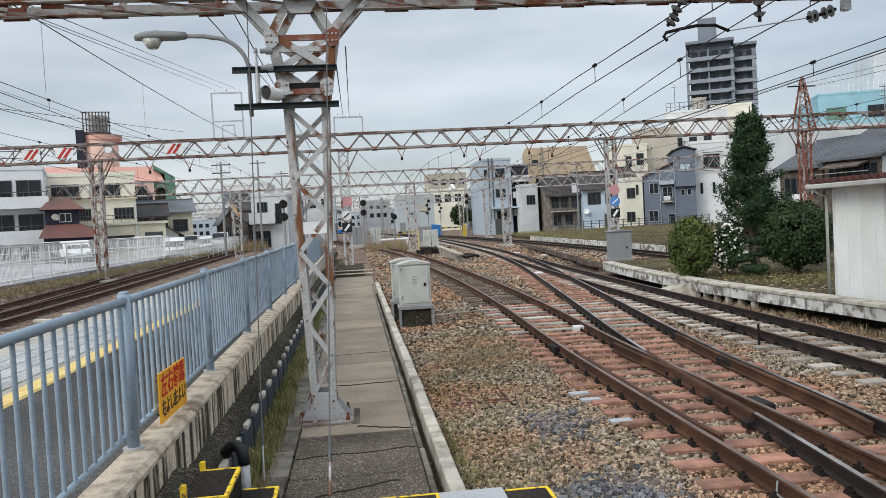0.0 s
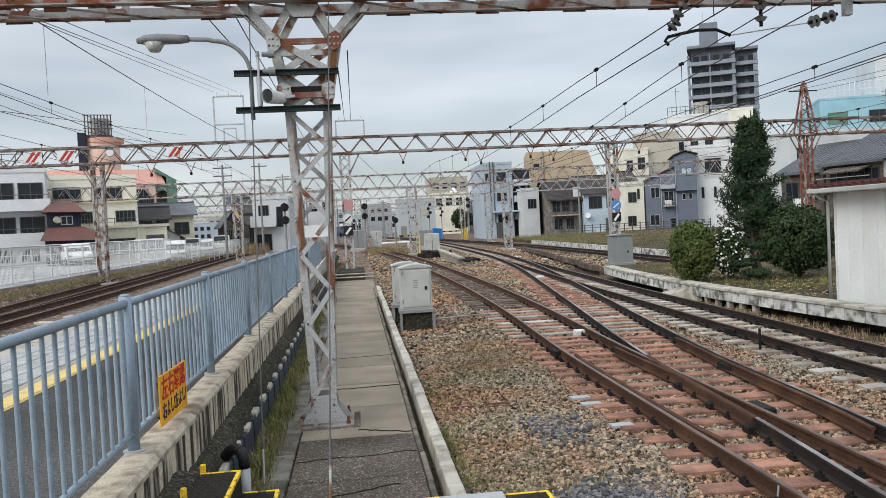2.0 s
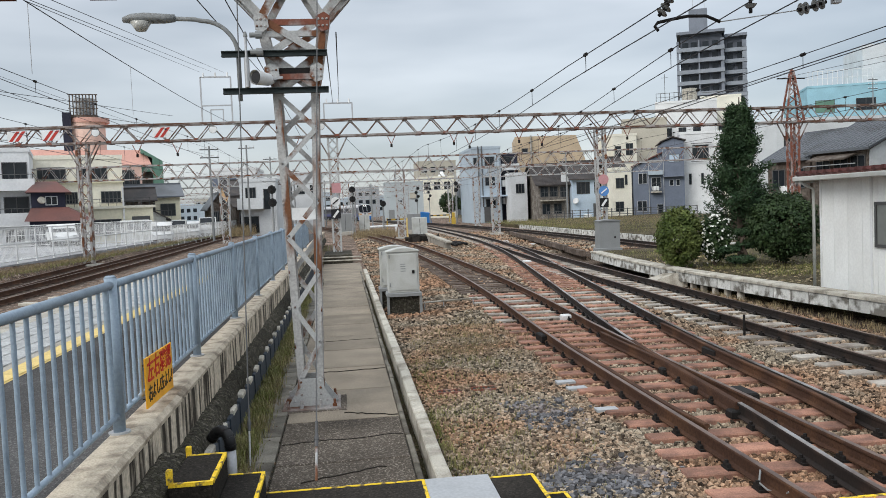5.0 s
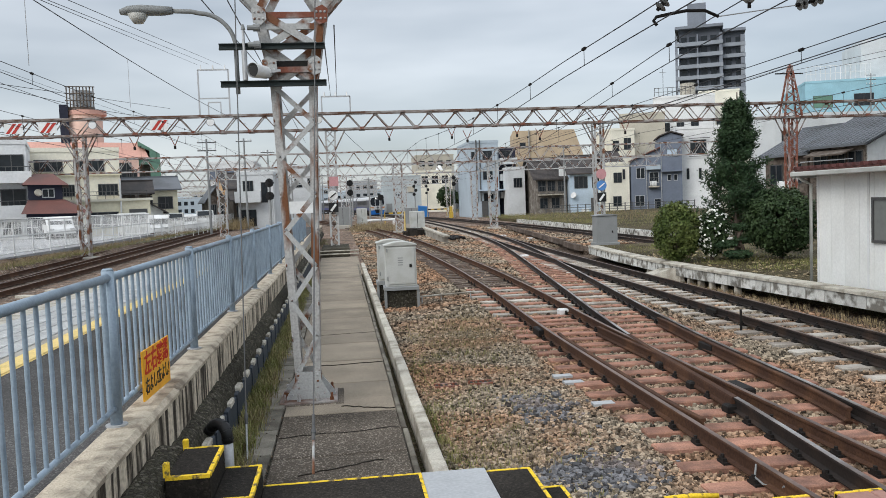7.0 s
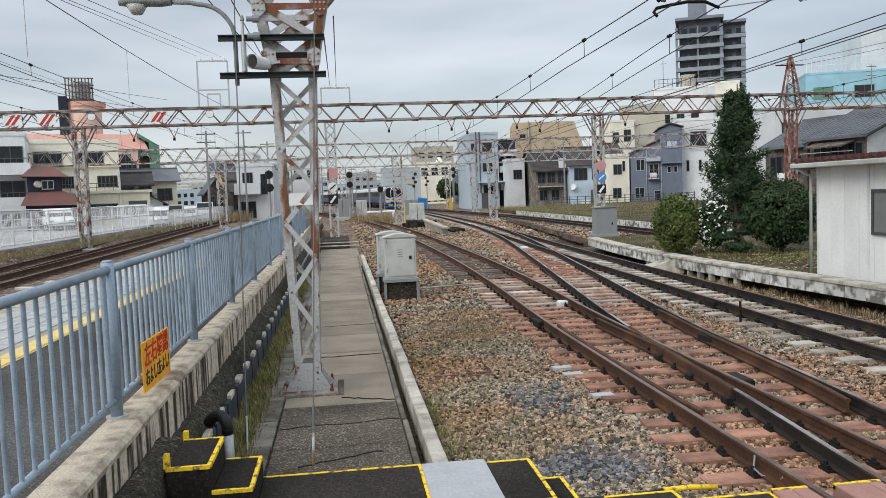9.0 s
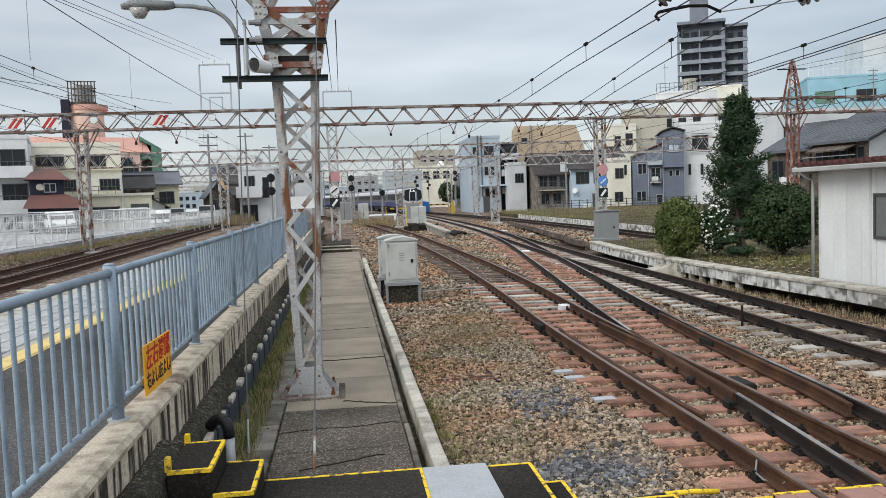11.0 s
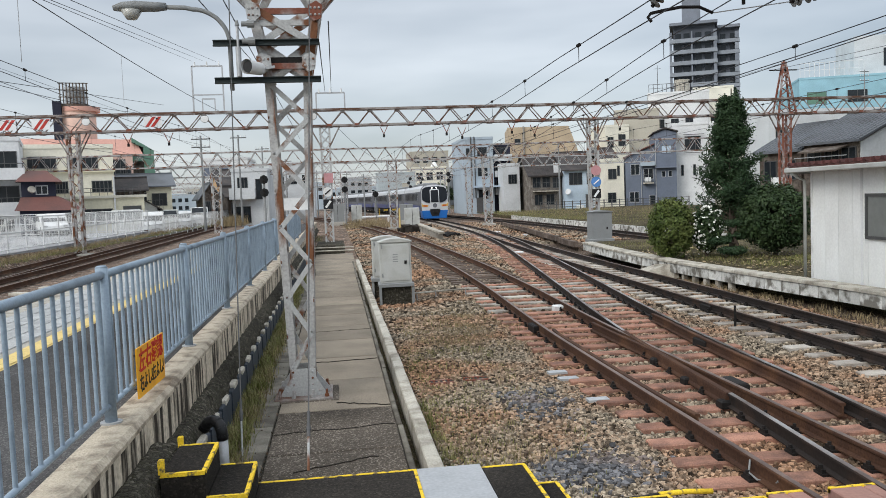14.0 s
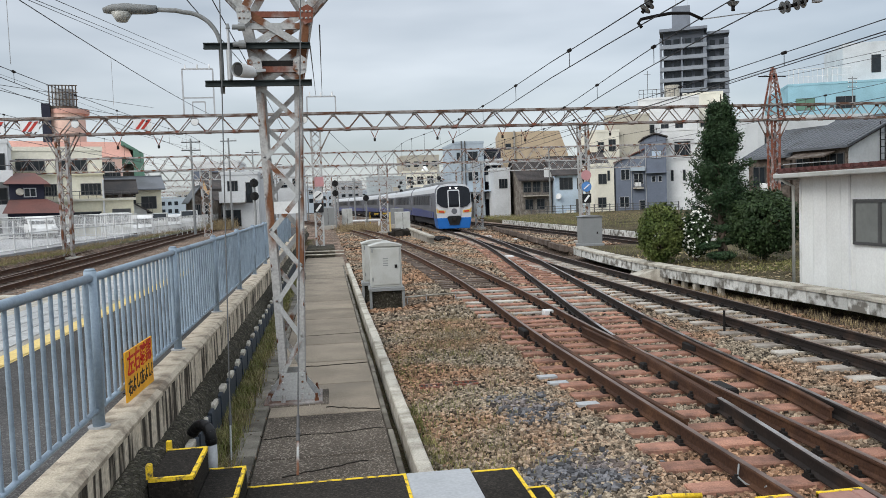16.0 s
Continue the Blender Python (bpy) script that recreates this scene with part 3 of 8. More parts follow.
kerb = thing("kerb", label="pale concrete kerb of the cable trough beside the walkway", category="kerb", kind="structure")
kb = Mesh().cbox(-0.07, 0.07, -0.49, 0.49, -0.25, 0.12, 0.012).data("kerb_stone", M_conc_pale)
for i in range(27):
    part("kerb_stone", kb, None, kerb, at=pose(0.77 + random.uniform(-0.006, 0.006), 5.6 + i, random.uniform(-0.008, 0.008)))
part("gutter", Mesh().box(0.618, 0.70, 4, 32, -0.3, -0.2), M_dark_conc, kerb, "dark drain gap")
for i in range(27):
    part("edging", Mesh().cbox(0.56, 0.618, 0, 0.975, -0.25, 0.02, 0.01), M_edge, kerb, at=pose(random.uniform(-0.008, 0.008), 5.6 + i, random.uniform(-0.01, 0.006)))

# yellow-edged steps down from the platform
steps = thing("platform_steps", label="worn concrete steps with yellow painted edges", category="steps")


def step(x0, x1, y0, y1, z, name="step"):
    s = part(name, Mesh().cbox(x0, x1, y0, y1, -0.2, z, 0.01), M_step, steps)
    w = 0.024
    part("yellow_edge", Mesh().box(x0, x1, y1 - w, y1 + 0.004, z - 0.022, z + 0.004).box(x1 - w, x1 + 0.004, y0 + w, y1 - w, z - 0.022, z + 0.004)
         .box(x0, x1, y0 - 0.004, y0 + w, z - 0.022, z + 0.004), M_yellow, s, "worn yellow paint")
    return s


sec = [(-1.52, 0.40), (-1.52, 0.84), (-1.42, 0.87), (-1.32, 0.86), (-1.26, 0.81), (-1.235, 0.72), (-1.235, 0.40)]
v, f = [], []
for k in range(40):
    y = 4.2 + k * 0.05
    for x, z in sec:
        w = noise.noise(Vector((x * 9, y * 6, z * 9))) * 0.03 + noise.noise(Vector((x * 30, y * 19, z * 30))) * 0.014
        v.append((x + (w * 0.6 if x > -1.5 else 0), y, z - 0.16 + (w if z > 0.41 else 0)))
    if k:
        f += [((k - 1) * 7 + i, (k - 1) * 7 + (i + 1) % 7, k * 7 + (i + 1) % 7, k * 7 + i) for i in range(7)]
part("rough_kerb", Mesh().add(v, f + [tuple(range(7)), tuple(range(39 * 7, 40 * 7))]), M_dark_conc, steps, "rough mossy concrete kerb beside the steps")
for y, z0, z1 in ((5.43, 0.70, 0.80), (6.10, 0.50, 0.76)):
    part("yellow_edge", Mesh().cbox(-1.25, -1.212, y - 0.02, y + 0.02, z0, z1, 0.006), M_yellow, steps, "worn yellow paint")
step(-1.24, -0.95, 5.42, 6.07, 0.70)
step(-0.95, -0.68, 5.42, 6.10, 0.52)
step(-0.68, 0.53, 4.4, 6.12, 0.35, "landing")
part("steel_plate", Mesh().cbox(0.53, 1.03, 5.0, 6.10, 0.2, 0.362, 0.004), M_galv, steps, "grey steel cover plate")
step(1.03, 1.38, 5.2, 6.05, 0.35, "landing")
# ---- catenary gantries ----
def legs_of(parent, x, y, z0, z1, w0, w1, d0, d1, mat_, leg, name="leg"):
    for sx in (-1, 1):
        for sy in (-1, 1):
            a0, a1 = x + sx * (w0 - leg) / 2, x + sx * (w1 - leg) / 2
            m = Mesh().bar((a0, y + sy * d0 / 2, z0), (a1, y + sy * d1 / 2, z1), leg, 0.014, (0, 1, 0))
            m.bar((x + sx * w0 / 2, y + sy * (d0 - leg) / 2, z0), (x + sx * w1 / 2, y + sy * (d1 - leg) / 2, z1), 0.014, leg, (0, 1, 0))
            part(name, m, mat_, parent)


def lattice_mast(parent, x, y, z0, z1, w0, w1, mat_, n, leg=0.09, br=0.05):
    """A lattice mast: four legs, laced on every face, on a concrete foot."""
    mast = part("mast", Mesh().cbox(x - 0.5, x + 0.5, y - 0.5, y + 0.5, -0.2, z0 + 0.12, 0.05), M_conc, parent, "concrete foot")
    m = Mesh()
    def c(k, sx, sy):
        w = w0 + (w1 - w0) * k / n
        return (x + sx * w / 2, y + sy * w / 2, z0 + 0.1 + (z1 - z0 - 0.1) * k / n)
    for sx in (-1, 1):
        for sy in (-1, 1):
            part("leg", Mesh().bar(c(0, sx, sy), c(n, sx, sy), leg), mat_, mast)
    for k in range(n):
        a = 1 if k % 2 else -1
        for sy in (-1, 1):
            m.bar(c(k, -a * sy, sy), c(k + 1, a * sy, sy), br, 0.012, (0, 1, 0))
        for sx in (-1, 1):
            m.bar(c(k, sx, a * sx), c(k + 1, sx, -a * sx), br, 0.012, (1, 0, 0))
    tagged(part("lacing", m, mat_, mast), kind="stuff")
    return mast


def truss(parent, x0, x1, y, z0, z1, depth, pitch, mat_, chord=0.075, br=0.055, fine=True):
    """A lattice girder with a zigzag web on both faces."""
    for name, z in (("bottom_chord", z0), ("top_chord", z1)):
        for sy in (-1, 1):
            part(name, Mesh().angle((x0, y + sy * depth / 2, z), (x1, y + sy * depth / 2, z), chord * 1.3, 0.014), mat_, parent)
    n = max(1, round((x1 - x0) / pitch))
    p, h = (x1 - x0) / n, z1 - z0
    down = Mesh().bar((0, 0, h), (p / 2, 0, 0), br, 0.016, (0, 1, 0)).data("web_bar", mat_)
    rise = Mesh().bar((0, 0, 0), (p / 2, 0, h), br, 0.016, (0, 1, 0)).data("web_bar", mat_)
    gus = Mesh().add([(-0.16, -0.012, -0.03), (0.16, -0.012, -0.03), (0.09, -0.012, 0.13), (-0.09, -0.012, 0.13),
                      (-0.16, 0.012, -0.03), (0.16, 0.012, -0.03), (0.09, 0.012, 0.13), (-0.09, 0.012, 0.13)],
                     [(0, 1, 2, 3), (7, 6, 5, 4), (0, 4, 5, 1), (1, 5, 6, 2), (2, 6, 7, 3), (3, 7, 4, 0)]).data("gusset", M_rustred)
    gus_up = Mesh().box(-0.11, 0.11, -0.012, 0.012, -0.1, 0.03).data("gusset", mat_)
    tie, rest = Mesh(), Mesh()
    for k in range(n):
        xa = x0 + p * k
        for sy in (-1, 1):
            yy = y + sy * depth / 2
            if fine:
                part("web_bar", down, None, parent, at=pose(xa, yy, z0))
                part("web_bar", rise, None, parent, at=pose(xa + p / 2, yy, z0))
                part("gusset", gus, None, parent, at=pose(xa + p / 2, yy - 0.02, z0))
                part("gusset", gus_up, None, parent, at=pose(xa, yy - 0.02, z1))
            else:
                rest.bar((xa, yy, z1), (xa + p / 2, yy, z0), br, 0.016, (0, 1, 0)).bar((xa + p / 2, yy, z0), (xa + p, yy, z1), br, 0.016, (0, 1, 0))
                rest.box(xa + p / 2 - 0.12, xa + p / 2 + 0.12, yy - 0.01, yy + 0.01, z0 - 0.02, z0 + 0.1)
        for z in (z0, z1):
            tie.bar((xa, y - depth / 2, z), (xa + p, y + depth / 2, z), br * 0.8, 0.014)
    tagged(part("cross_lacing", tie, mat_, parent), kind="stuff")
    if not fine:
        tagged(part("web_lacing", rest, mat_, parent), kind="stuff")


# gantry over the walkway
M_leg = mat("rust_streaked_steel", (0.40, 0.395, 0.385), 0.7, 0.1, 0.25, 4.5, 35, 0.3, 0.005, (0.17, 0.075, 0.038), (0.50, 0.60), streak=(1, 1, 0.25))
g1 = thing("gantry", -0.505, 10.3, 0, label="grey riveted lattice gantry with rust streaks, foot on the walkway", category="gantry")
ZL = [(0.36, 0.30, 0.33), (3.95, 0.54, 0.46), (4.86, 0.88, 0.55)]
legs_of(g1, 0, 0, 0.10, 3.97, 0.29, 0.55, 0.32, 0.46, M_leg, 0.088)
legs_of(g1, 0, 0, 3.97, 4.90, 0.55, 0.90, 0.46, 0.56, M_leg, 0.11, "flared_leg")
legs_of(g1, 0, 0, 4.90, 5.33, 0.90, 1.66, 0.56, 0.6, M_steel, 0.10, "haunch")
rivet = Mesh().tube((0, 0, 0), (0, -0.014, 0), 0.016, 8, 0.008).data("rivet", M_steel)


def size_at(z):
    for (a, w0, d0), (b, w1, d1) in zip(ZL, ZL[1:]):
        if z <= b:
            u = (z - a) / (b - a)
            return w0 + (w1 - w0) * u, d0 + (d1 - d0) * u
    return ZL[-1][1:]


N = 8
for k in range(N):
    za, zb = 0.37 + 3.58 * k / N, 0.37 + 3.58 * (k + 1) / N
    (wa, da), (wb, db) = size_at(za), size_at(zb)
    s = 1 if k % 2 else -1
    for face, sg in ((-1, 1), (1, -1)):
        p = (s * sg * (wa / 2 - 0.03), face * da / 2 + face * 0.012, za)
        q = (-s * sg * (wb / 2 - 0.03), face * db / 2 + face * 0.012, zb)
        b = part("lacing_bar", Mesh().bar(p, q, 0.06, 0.012, (0, 1, 0)), M_steel, g1)
        if face < 0:
            for e in (p, q):
                part("rivet", rivet, None, b, at=pose(e[0], e[1] - 0.006, e[2] + 0.03))
    for sx in (-1, 1):
        part("lacing_bar", Mesh().bar((sx * wa / 2, s * sx * da / 2, za), (sx * wb / 2, -s * sx * db / 2, zb), 0.07, 0.012, (1, 0, 0)), M_steel_rust, g1)
for za, zb in ((4.02, 4.42), (4.42, 4.84)):
    (wa, da), (wb, db) = size_at(za), size_at(zb)
    for face in (-1, 1):
        for s in (-1, 1):
            part("cross_brace", Mesh().bar((s * wa / 2 * 0.85, face * (da / 2 + 0.01 * s), za), (-s * wb / 2 * 0.85, face * (db / 2 + 0.01 * s), zb), 0.085, 0.014, (0, 1, 0)), M_steel, g1)
for z, w, mt in ((4.14, 0.52, M_rustred), (4.21, 0.5, M_black), (4.66, 0.66, M_steel), (4.80, 0.66, M_rustred)):
    part("channel", Mesh().box(-w / 2, w / 2, -0.27, -0.22, z - 0.035, z + 0.035), mt, g1, "rusty steel channel" if mt is M_rustred else "")
for sx in (-1, 1):
    for z, x in ((4.17, 0.27), (4.78, 0.37)):
        pl = part("node_plate", Mesh().prism([(sx * (x - 0.09), z - 0.04), (sx * (x - 0.02), z - 0.11), (sx * (x + 0.07), z - 0.08), (sx * (x + 0.09), z + 0.08),
                                              (sx * (x + 0.02), z + 0.13), (sx * (x - 0.08), z + 0.08)], -0.315, -0.30),
                  M_rustred if (sx > 0 and z > 4.5) else M_steel, g1, "riveted plate")
        for i in range(6):
            part("rivet", rivet, None, pl, at=pose(sx * (x - 0.05 + 0.05 * (i % 3)), -0.315, z - 0.035 + 0.08 * (i // 3)))
    part("haunch_brace", Mesh().bar((sx * 0.36, -0.29, 4.86), (sx * 0.08, -0.3, 5.34), 0.10, 0.014, (0, 1, 0)), M_steel, g1)
    part("haunch_brace", Mesh().bar((sx * 0.36, 0.29, 4.86), (sx * 0.08, 0.3, 5.34), 0.10, 0.014, (0, 1, 0)), M_steel, g1)
part("node_plate", Mesh().prism([(-0.2, 5.2), (-0.12, 5.08), (0.12, 5.08), (0.2, 5.2), (0.2, 5.4), (-0.2, 5.4)], -0.335, -0.32), M_steel, g1)
# foot with gussets, bolts and a concrete pad
foot = part("foot", Mesh().cbox(-0.36, 0.36, -0.36, 0.36, -0.02, 0.035, 0.01), M_truss, g1, "rusty base plate")
for sy in (-1, 1):
    pl = part("foot_plate", Mesh().prism([(-0.28, 0.036), (0.28, 0.036), (0.27, 0.08), (0.17, 0.25), (0.155, 0.38), (-0.155, 0.38), (-0.17, 0.25), (-0.27, 0.08)],
                                         sy * 0.185 - 0.008, sy * 0.185 + 0.008), M_steel, foot, "grey riveted foot plate")
    if sy < 0:
        for i in range(4):
            for sx in (-1, 1):
                part("rivet_head", rivet, None, foot, at=pose(sx * (0.12 if i else 0.2), -0.193, 0.10 + i * 0.08))
for sx in (-1, 1):
    part("stiffener", Mesh().prism([(sx * 0.16, 0.036), (sx * 0.34, 0.036), (sx * 0.32, 0.1), (sx * 0.17, 0.30)], -0.01, 0.01), M_steel, foot)
    for y in (-0.29, 0.29):
        for x in (0.12, 0.29):
            part("anchor_bolt", Mesh().tube((sx * x, y, 0.03), (sx * x, y, 0.13), 0.016, 8).tube((sx * x, y, 0.036), (sx * x, y, 0.07), 0.03, 6), M_steel_rust, foot)
part("pad", Mesh().cbox(-0.44, 0.44, -0.40, 0.42, -0.2, 0.012, 0.01), M_walk_dark, foot, "low dark concrete pad")
truss(g1, -16, 22, 0, 5.26, 6.2, 0.64, 1.2, M_steel_rust, 0.11, 0.075)
for x in (-4.3, -3.0):
    part("tie_plate", Mesh().box(x, x + 0.25, -0.36, -0.33, 5.2, 5.36), M_rustred, g1)
# fittings on the mast
for z in (4.41, 3.965):
    solo("bracket_beam", Mesh().box(-1.36, -0.10, 9.93, 10.0, z - 0.035, z - 0.025).box(-1.36, -0.10, 9.93, 10.0, z + 0.025, z + 0.035).box(-1.36, -0.10, 9.96, 9.97, z - 0.03, z + 0.03),
         mat("dark_green_steel", (0.035, 0.045, 0.045), 0.6, 0.2, 0.15, 4, 40, 0.1), "dark green steel I-beam clamped across the mast", "bracket", "beams on the mast")
sp = thing("loudspeaker", -0.945, 9.86, 4.10, label="white round horn loudspeaker hung on the mast", category="loudspeaker")
part("horn", Mesh().tube((0.12, 0.12, 0), (-0.02, -0.08, 0), 0.075, 20, 0.088, caps=False).tube((0.12, 0.12, 0), (0.16, 0.18, 0), 0.075, 20, 0.05), M_white, sp, smooth=True)
part("grille", Mesh().tube((0.02, -0.02, 0), (0.0, -0.06, 0), 0.07, 20), M_blackp, sp, "dark inner cone")
part("holder", Mesh().bar((0.16, 0.1, 0), (0.3, 0.1, 0.02), 0.03), M_galv, sp)
lm = thing("street_lamp", -1.17, 10.05, 3.86, label="grey cobra-head street lamp on a curved arm", category="street lamp")
arm = [(0, 0, 0), (0, 0, 0.55)] + [(-0.42 + 0.42 * math.cos(a), 0, 0.55 + 0.42 * math.sin(a)) for a in [radians(q) for q in range(5, 90, 6)]] + [(-0.5, 0, 0.99), (-0.74, 0, 1.0)]
part("arm", Mesh().path(arm, 0.027, 10), M_cabgrey, lm, smooth=True)
head = Mesh()
ring = []
for u, wy, zt, zb in ((0, 0.05, 0.05, -0.04), (0.12, 0.075, 0.06, -0.055), (0.35, 0.11, 0.075, -0.05), (0.5, 0.11, 0.06, -0.05), (0.6, 0.06, 0.02, -0.04)):
    ring.append([(-0.72 - u, wy * math.cos(q), 1.0 + (zt if math.sin(q) > 0 else -zb) * math.sin(q)) for q in [2 * math.pi * i / 12 for i in range(12)]])
v = [p for r in ring for p in r]
f = [(k * 12 + i, k * 12 + (i + 1) % 12, (k + 1) * 12 + (i + 1) % 12, (k + 1) * 12 + i) for k in range(4) for i in range(12)] + [tuple(range(11, -1, -1)), tuple(range(48, 60))]
part("lamp_head", head.add(v, f), M_cabgrey, lm, smooth=True)
part("lens", Mesh().tube((-1.12, 0, 0.96), (-1.12, 0, 0.86), 0.125, 18, 0.06), mat("frosted_lens", (0.45, 0.45, 0.42), 0.15, 0, 0.1, 4, 40, 0), lm, "clear lamp bowl", smooth=True)
ar = thing("surge_arrester", -1.06, 9.9, 4.0, label="grey insulator stack fixed to the bracket beams", category="insulator")
part("tube", Mesh().tube((0, 0, 0), (0, 0, 0.35), 0.032, 12).tube((0, 0, 0.35), (0, 0, 0.6), 0.016, 10), M_galv, ar)
part("cap", Mesh().tube((0, 0, 0.6), (0, 0, 0.66), 0.028, 10, 0.015), M_cabgrey, ar)
for z in (0.42, 0.62):
    part("insulator", Mesh().tube((0.05, 0, z), (0.12, 0, z), 0.03, 10).tube((0.12, 0, z), (0.2, 0, z), 0.045, 10), M_cabgrey, ar)
solo("mast_plate", Mesh().box(-0.63, -0.34, 10.08, 10.095, 2.38, 2.53), M_white, "blank white plate tied to the mast", "sign")
# guy wires
for k, (a, b, thick) in enumerate((((-1.02, 7.9, 0.0), (-1.14, 10.0, 5.26), 0.35), ((-0.31, 6.3, 0.35), (-0.18, 10.0, 5.26), 0.28))):
    a, b = Vector(a), Vector(b)
    d = (b - a).normalized()
    gw = thing("guy_wire", label="thin galvanised guy wire with a turnbuckle", category="guy wire", group="guy wires of the gantry")
    part("wire", Mesh().tube(a + d * (thick + 0.2), b, 0.0065, 6), M_frame, gw)
    part("rod", Mesh().tube(a, a + d * thick, 0.011 if k else 0.010, 8), M_steel, gw)
    part("turnbuckle", Mesh().tube(a + d * thick, a + d * (thick + 0.06), 0.016, 8).tube(a + d * (thick + 0.06), a + d * (thick + 0.13), 0.022, 8, 0.010)
         .tube(a + d * (thick + 0.13), a + d * (thick + 0.22), 0.013, 8), M_frame, gw)

# gantry beyond the walkway's end
g2 = thing("gantry", 0, 41, 0, label="long lattice gantry spanning the yard, grey with rusty joints", category="gantry")
truss(g2, -24.2, 46, 0, 6.22, 7.02, 0.55, 1.38, M_truss)
for x, top, zb in ((-12.43, 6.3, 0.27), (-0.35, 6.3, 0.0), (13.6, 6.3, 0.0), (24.45, 6.3, 0.0)):
    lattice_mast(g2, x, 0, zb, top, 0.36, 0.46, M_rustred if x > 20 else M_steel_rust if x < -5 else M_steel, 13)
    for sx in (-1, 1):
        part("knee_brace", Mesh().bar((x + sx * 0.2, -0.25, 5.2), (x + sx * 0.75, -0.27, 6.25), 0.06, 0.05).bar((x + sx * 0.2, 0.25, 5.2), (x + sx * 0.75, 0.27, 6.25), 0.06, 0.05), M_truss, g2)
pk = part("peak", Mesh().bar((24.45, 0, 9.0), (24.45, 0, 9.15), 0.1), M_rustred, g2, "red-brown lattice peak")
for sx in (-1, 1):
    for sy in (-1, 1):
        part("peak_leg", Mesh().bar((24.45 + sx * 0.5, sy * 0.3, 6.3), (24.45 + sx * 0.06, sy * 0.05, 9.05), 0.08), M_rustred, pk)
for k in range(6):
    w0, w1 = 0.5 - 0.073 * k, 0.5 - 0.073 * (k + 1)
    for s in (-1, 1):
        part("peak_brace", Mesh().bar((24.45 + s * w0, -0.3 + 0.04 * k, 6.35 + k * 0.44), (24.45 - s * w1, -0.3 + 0.04 * (k + 1), 6.35 + (k + 1) * 0.44), 0.045), M_rustred, pk)
part("cross_arm", Mesh().bar((23.6, 0, 8.62), (25.2, 0, 8.62), 0.06), M_black, pk)
for x, w, z1 in ((-5.95, 1.46, 9.35), (0.0, 1.42, 7.92)):
    fr = part("wire_frame", Mesh().bar((x - w / 2, 0, 7.0), (x - w / 2, 0, z1), 0.07).bar((x + w / 2, 0, 7.0), (x + w / 2, 0, z1), 0.07).bar((x - w / 2, 0, z1), (x + w / 2, 0, z1), 0.07), M_galv, g2, "grey pipe frame on the girder")
    if z1 > 9:
        part("cross_pipe", Mesh().bar((x - w / 2, 0, 7.95), (x + w / 2, 0, 7.95), 0.06).bar((x - 0.3, 0, 7.0), (x - 0.3, 0, 7.75), 0.05).bar((x + 0.3, 0, 7.0), (x + 0.3, 0, 7.75), 0.05)
             .bar((x - 0.3, 0, 7.75), (x + 0.3, 0, 7.75), 0.06), M_galv, fr)
    for i in range(3):
        xx = x - w / 2 + 0.15 + i * (w - 0.3) / 2
        part("insulator", Mesh().tube((xx, 0, z1), (xx, 0, z1 + 0.22), 0.05, 8, 0.03), M_white, fr)
M_stripe = mat("stripe_red", (0.45, 0.05, 0.04), 0.6, 0, 0.15, 4, 40, 0.05)
for x in (-15.3, -13.55 - 0.2, -8.6):
    pn = solo("striped_board", Mesh().box(x - 0.42, x + 0.42, 40.66, 40.68, 6.42, 6.92), M_white, "white panel with red diagonal stripes on the gantry", "sign", "striped panels on the gantry")
    for dx in (-0.26, 0.0, 0.26)[:2]:
        part("stripe", Mesh().add([(x + dx - 0.1, 40.65, 6.43), (x + dx + 0.06, 40.65, 6.43), (x + dx + 0.42, 40.65, 6.91), (x + dx + 0.26, 40.65, 6.91),
                                   (x + dx - 0.1, 40.662, 6.43), (x + dx + 0.06, 40.662, 6.43), (x + dx + 0.42, 40.662, 6.91), (x + dx + 0.26, 40.662, 6.91)],
                                  [(0, 1, 2, 3), (7, 6, 5, 4), (0, 4, 5, 1), (1, 5, 6, 2), (2, 6, 7, 3), (3, 7, 4, 0)]), M_stripe, pn)
for x in (-11.6, -6.1, -0.9):
    sg = thing("floodlight", x, 40.5, 6.75, label="round grey floodlight on the gantry", category="floodlight", group="floodlights on the gantry")
    part("housing", Mesh().tube((0, 0.1, 0), (0, -0.15, -0.03), 0.10, 14, 0.2), M_cabgrey, sg)
    part("glass", Mesh().tube((0, -0.15, -0.03), (0, -0.165, -0.03), 0.18, 14), M_white, sg)
M_pink = mat("faded_pink_sign", (0.52, 0.27, 0.28), 0.7, 0, 0.1, 3, 30, 0)
M_bluesign = mat("blue_sign", (0.10, 0.25, 0.55), 0.6, 0, 0.1, 3, 30, 0)
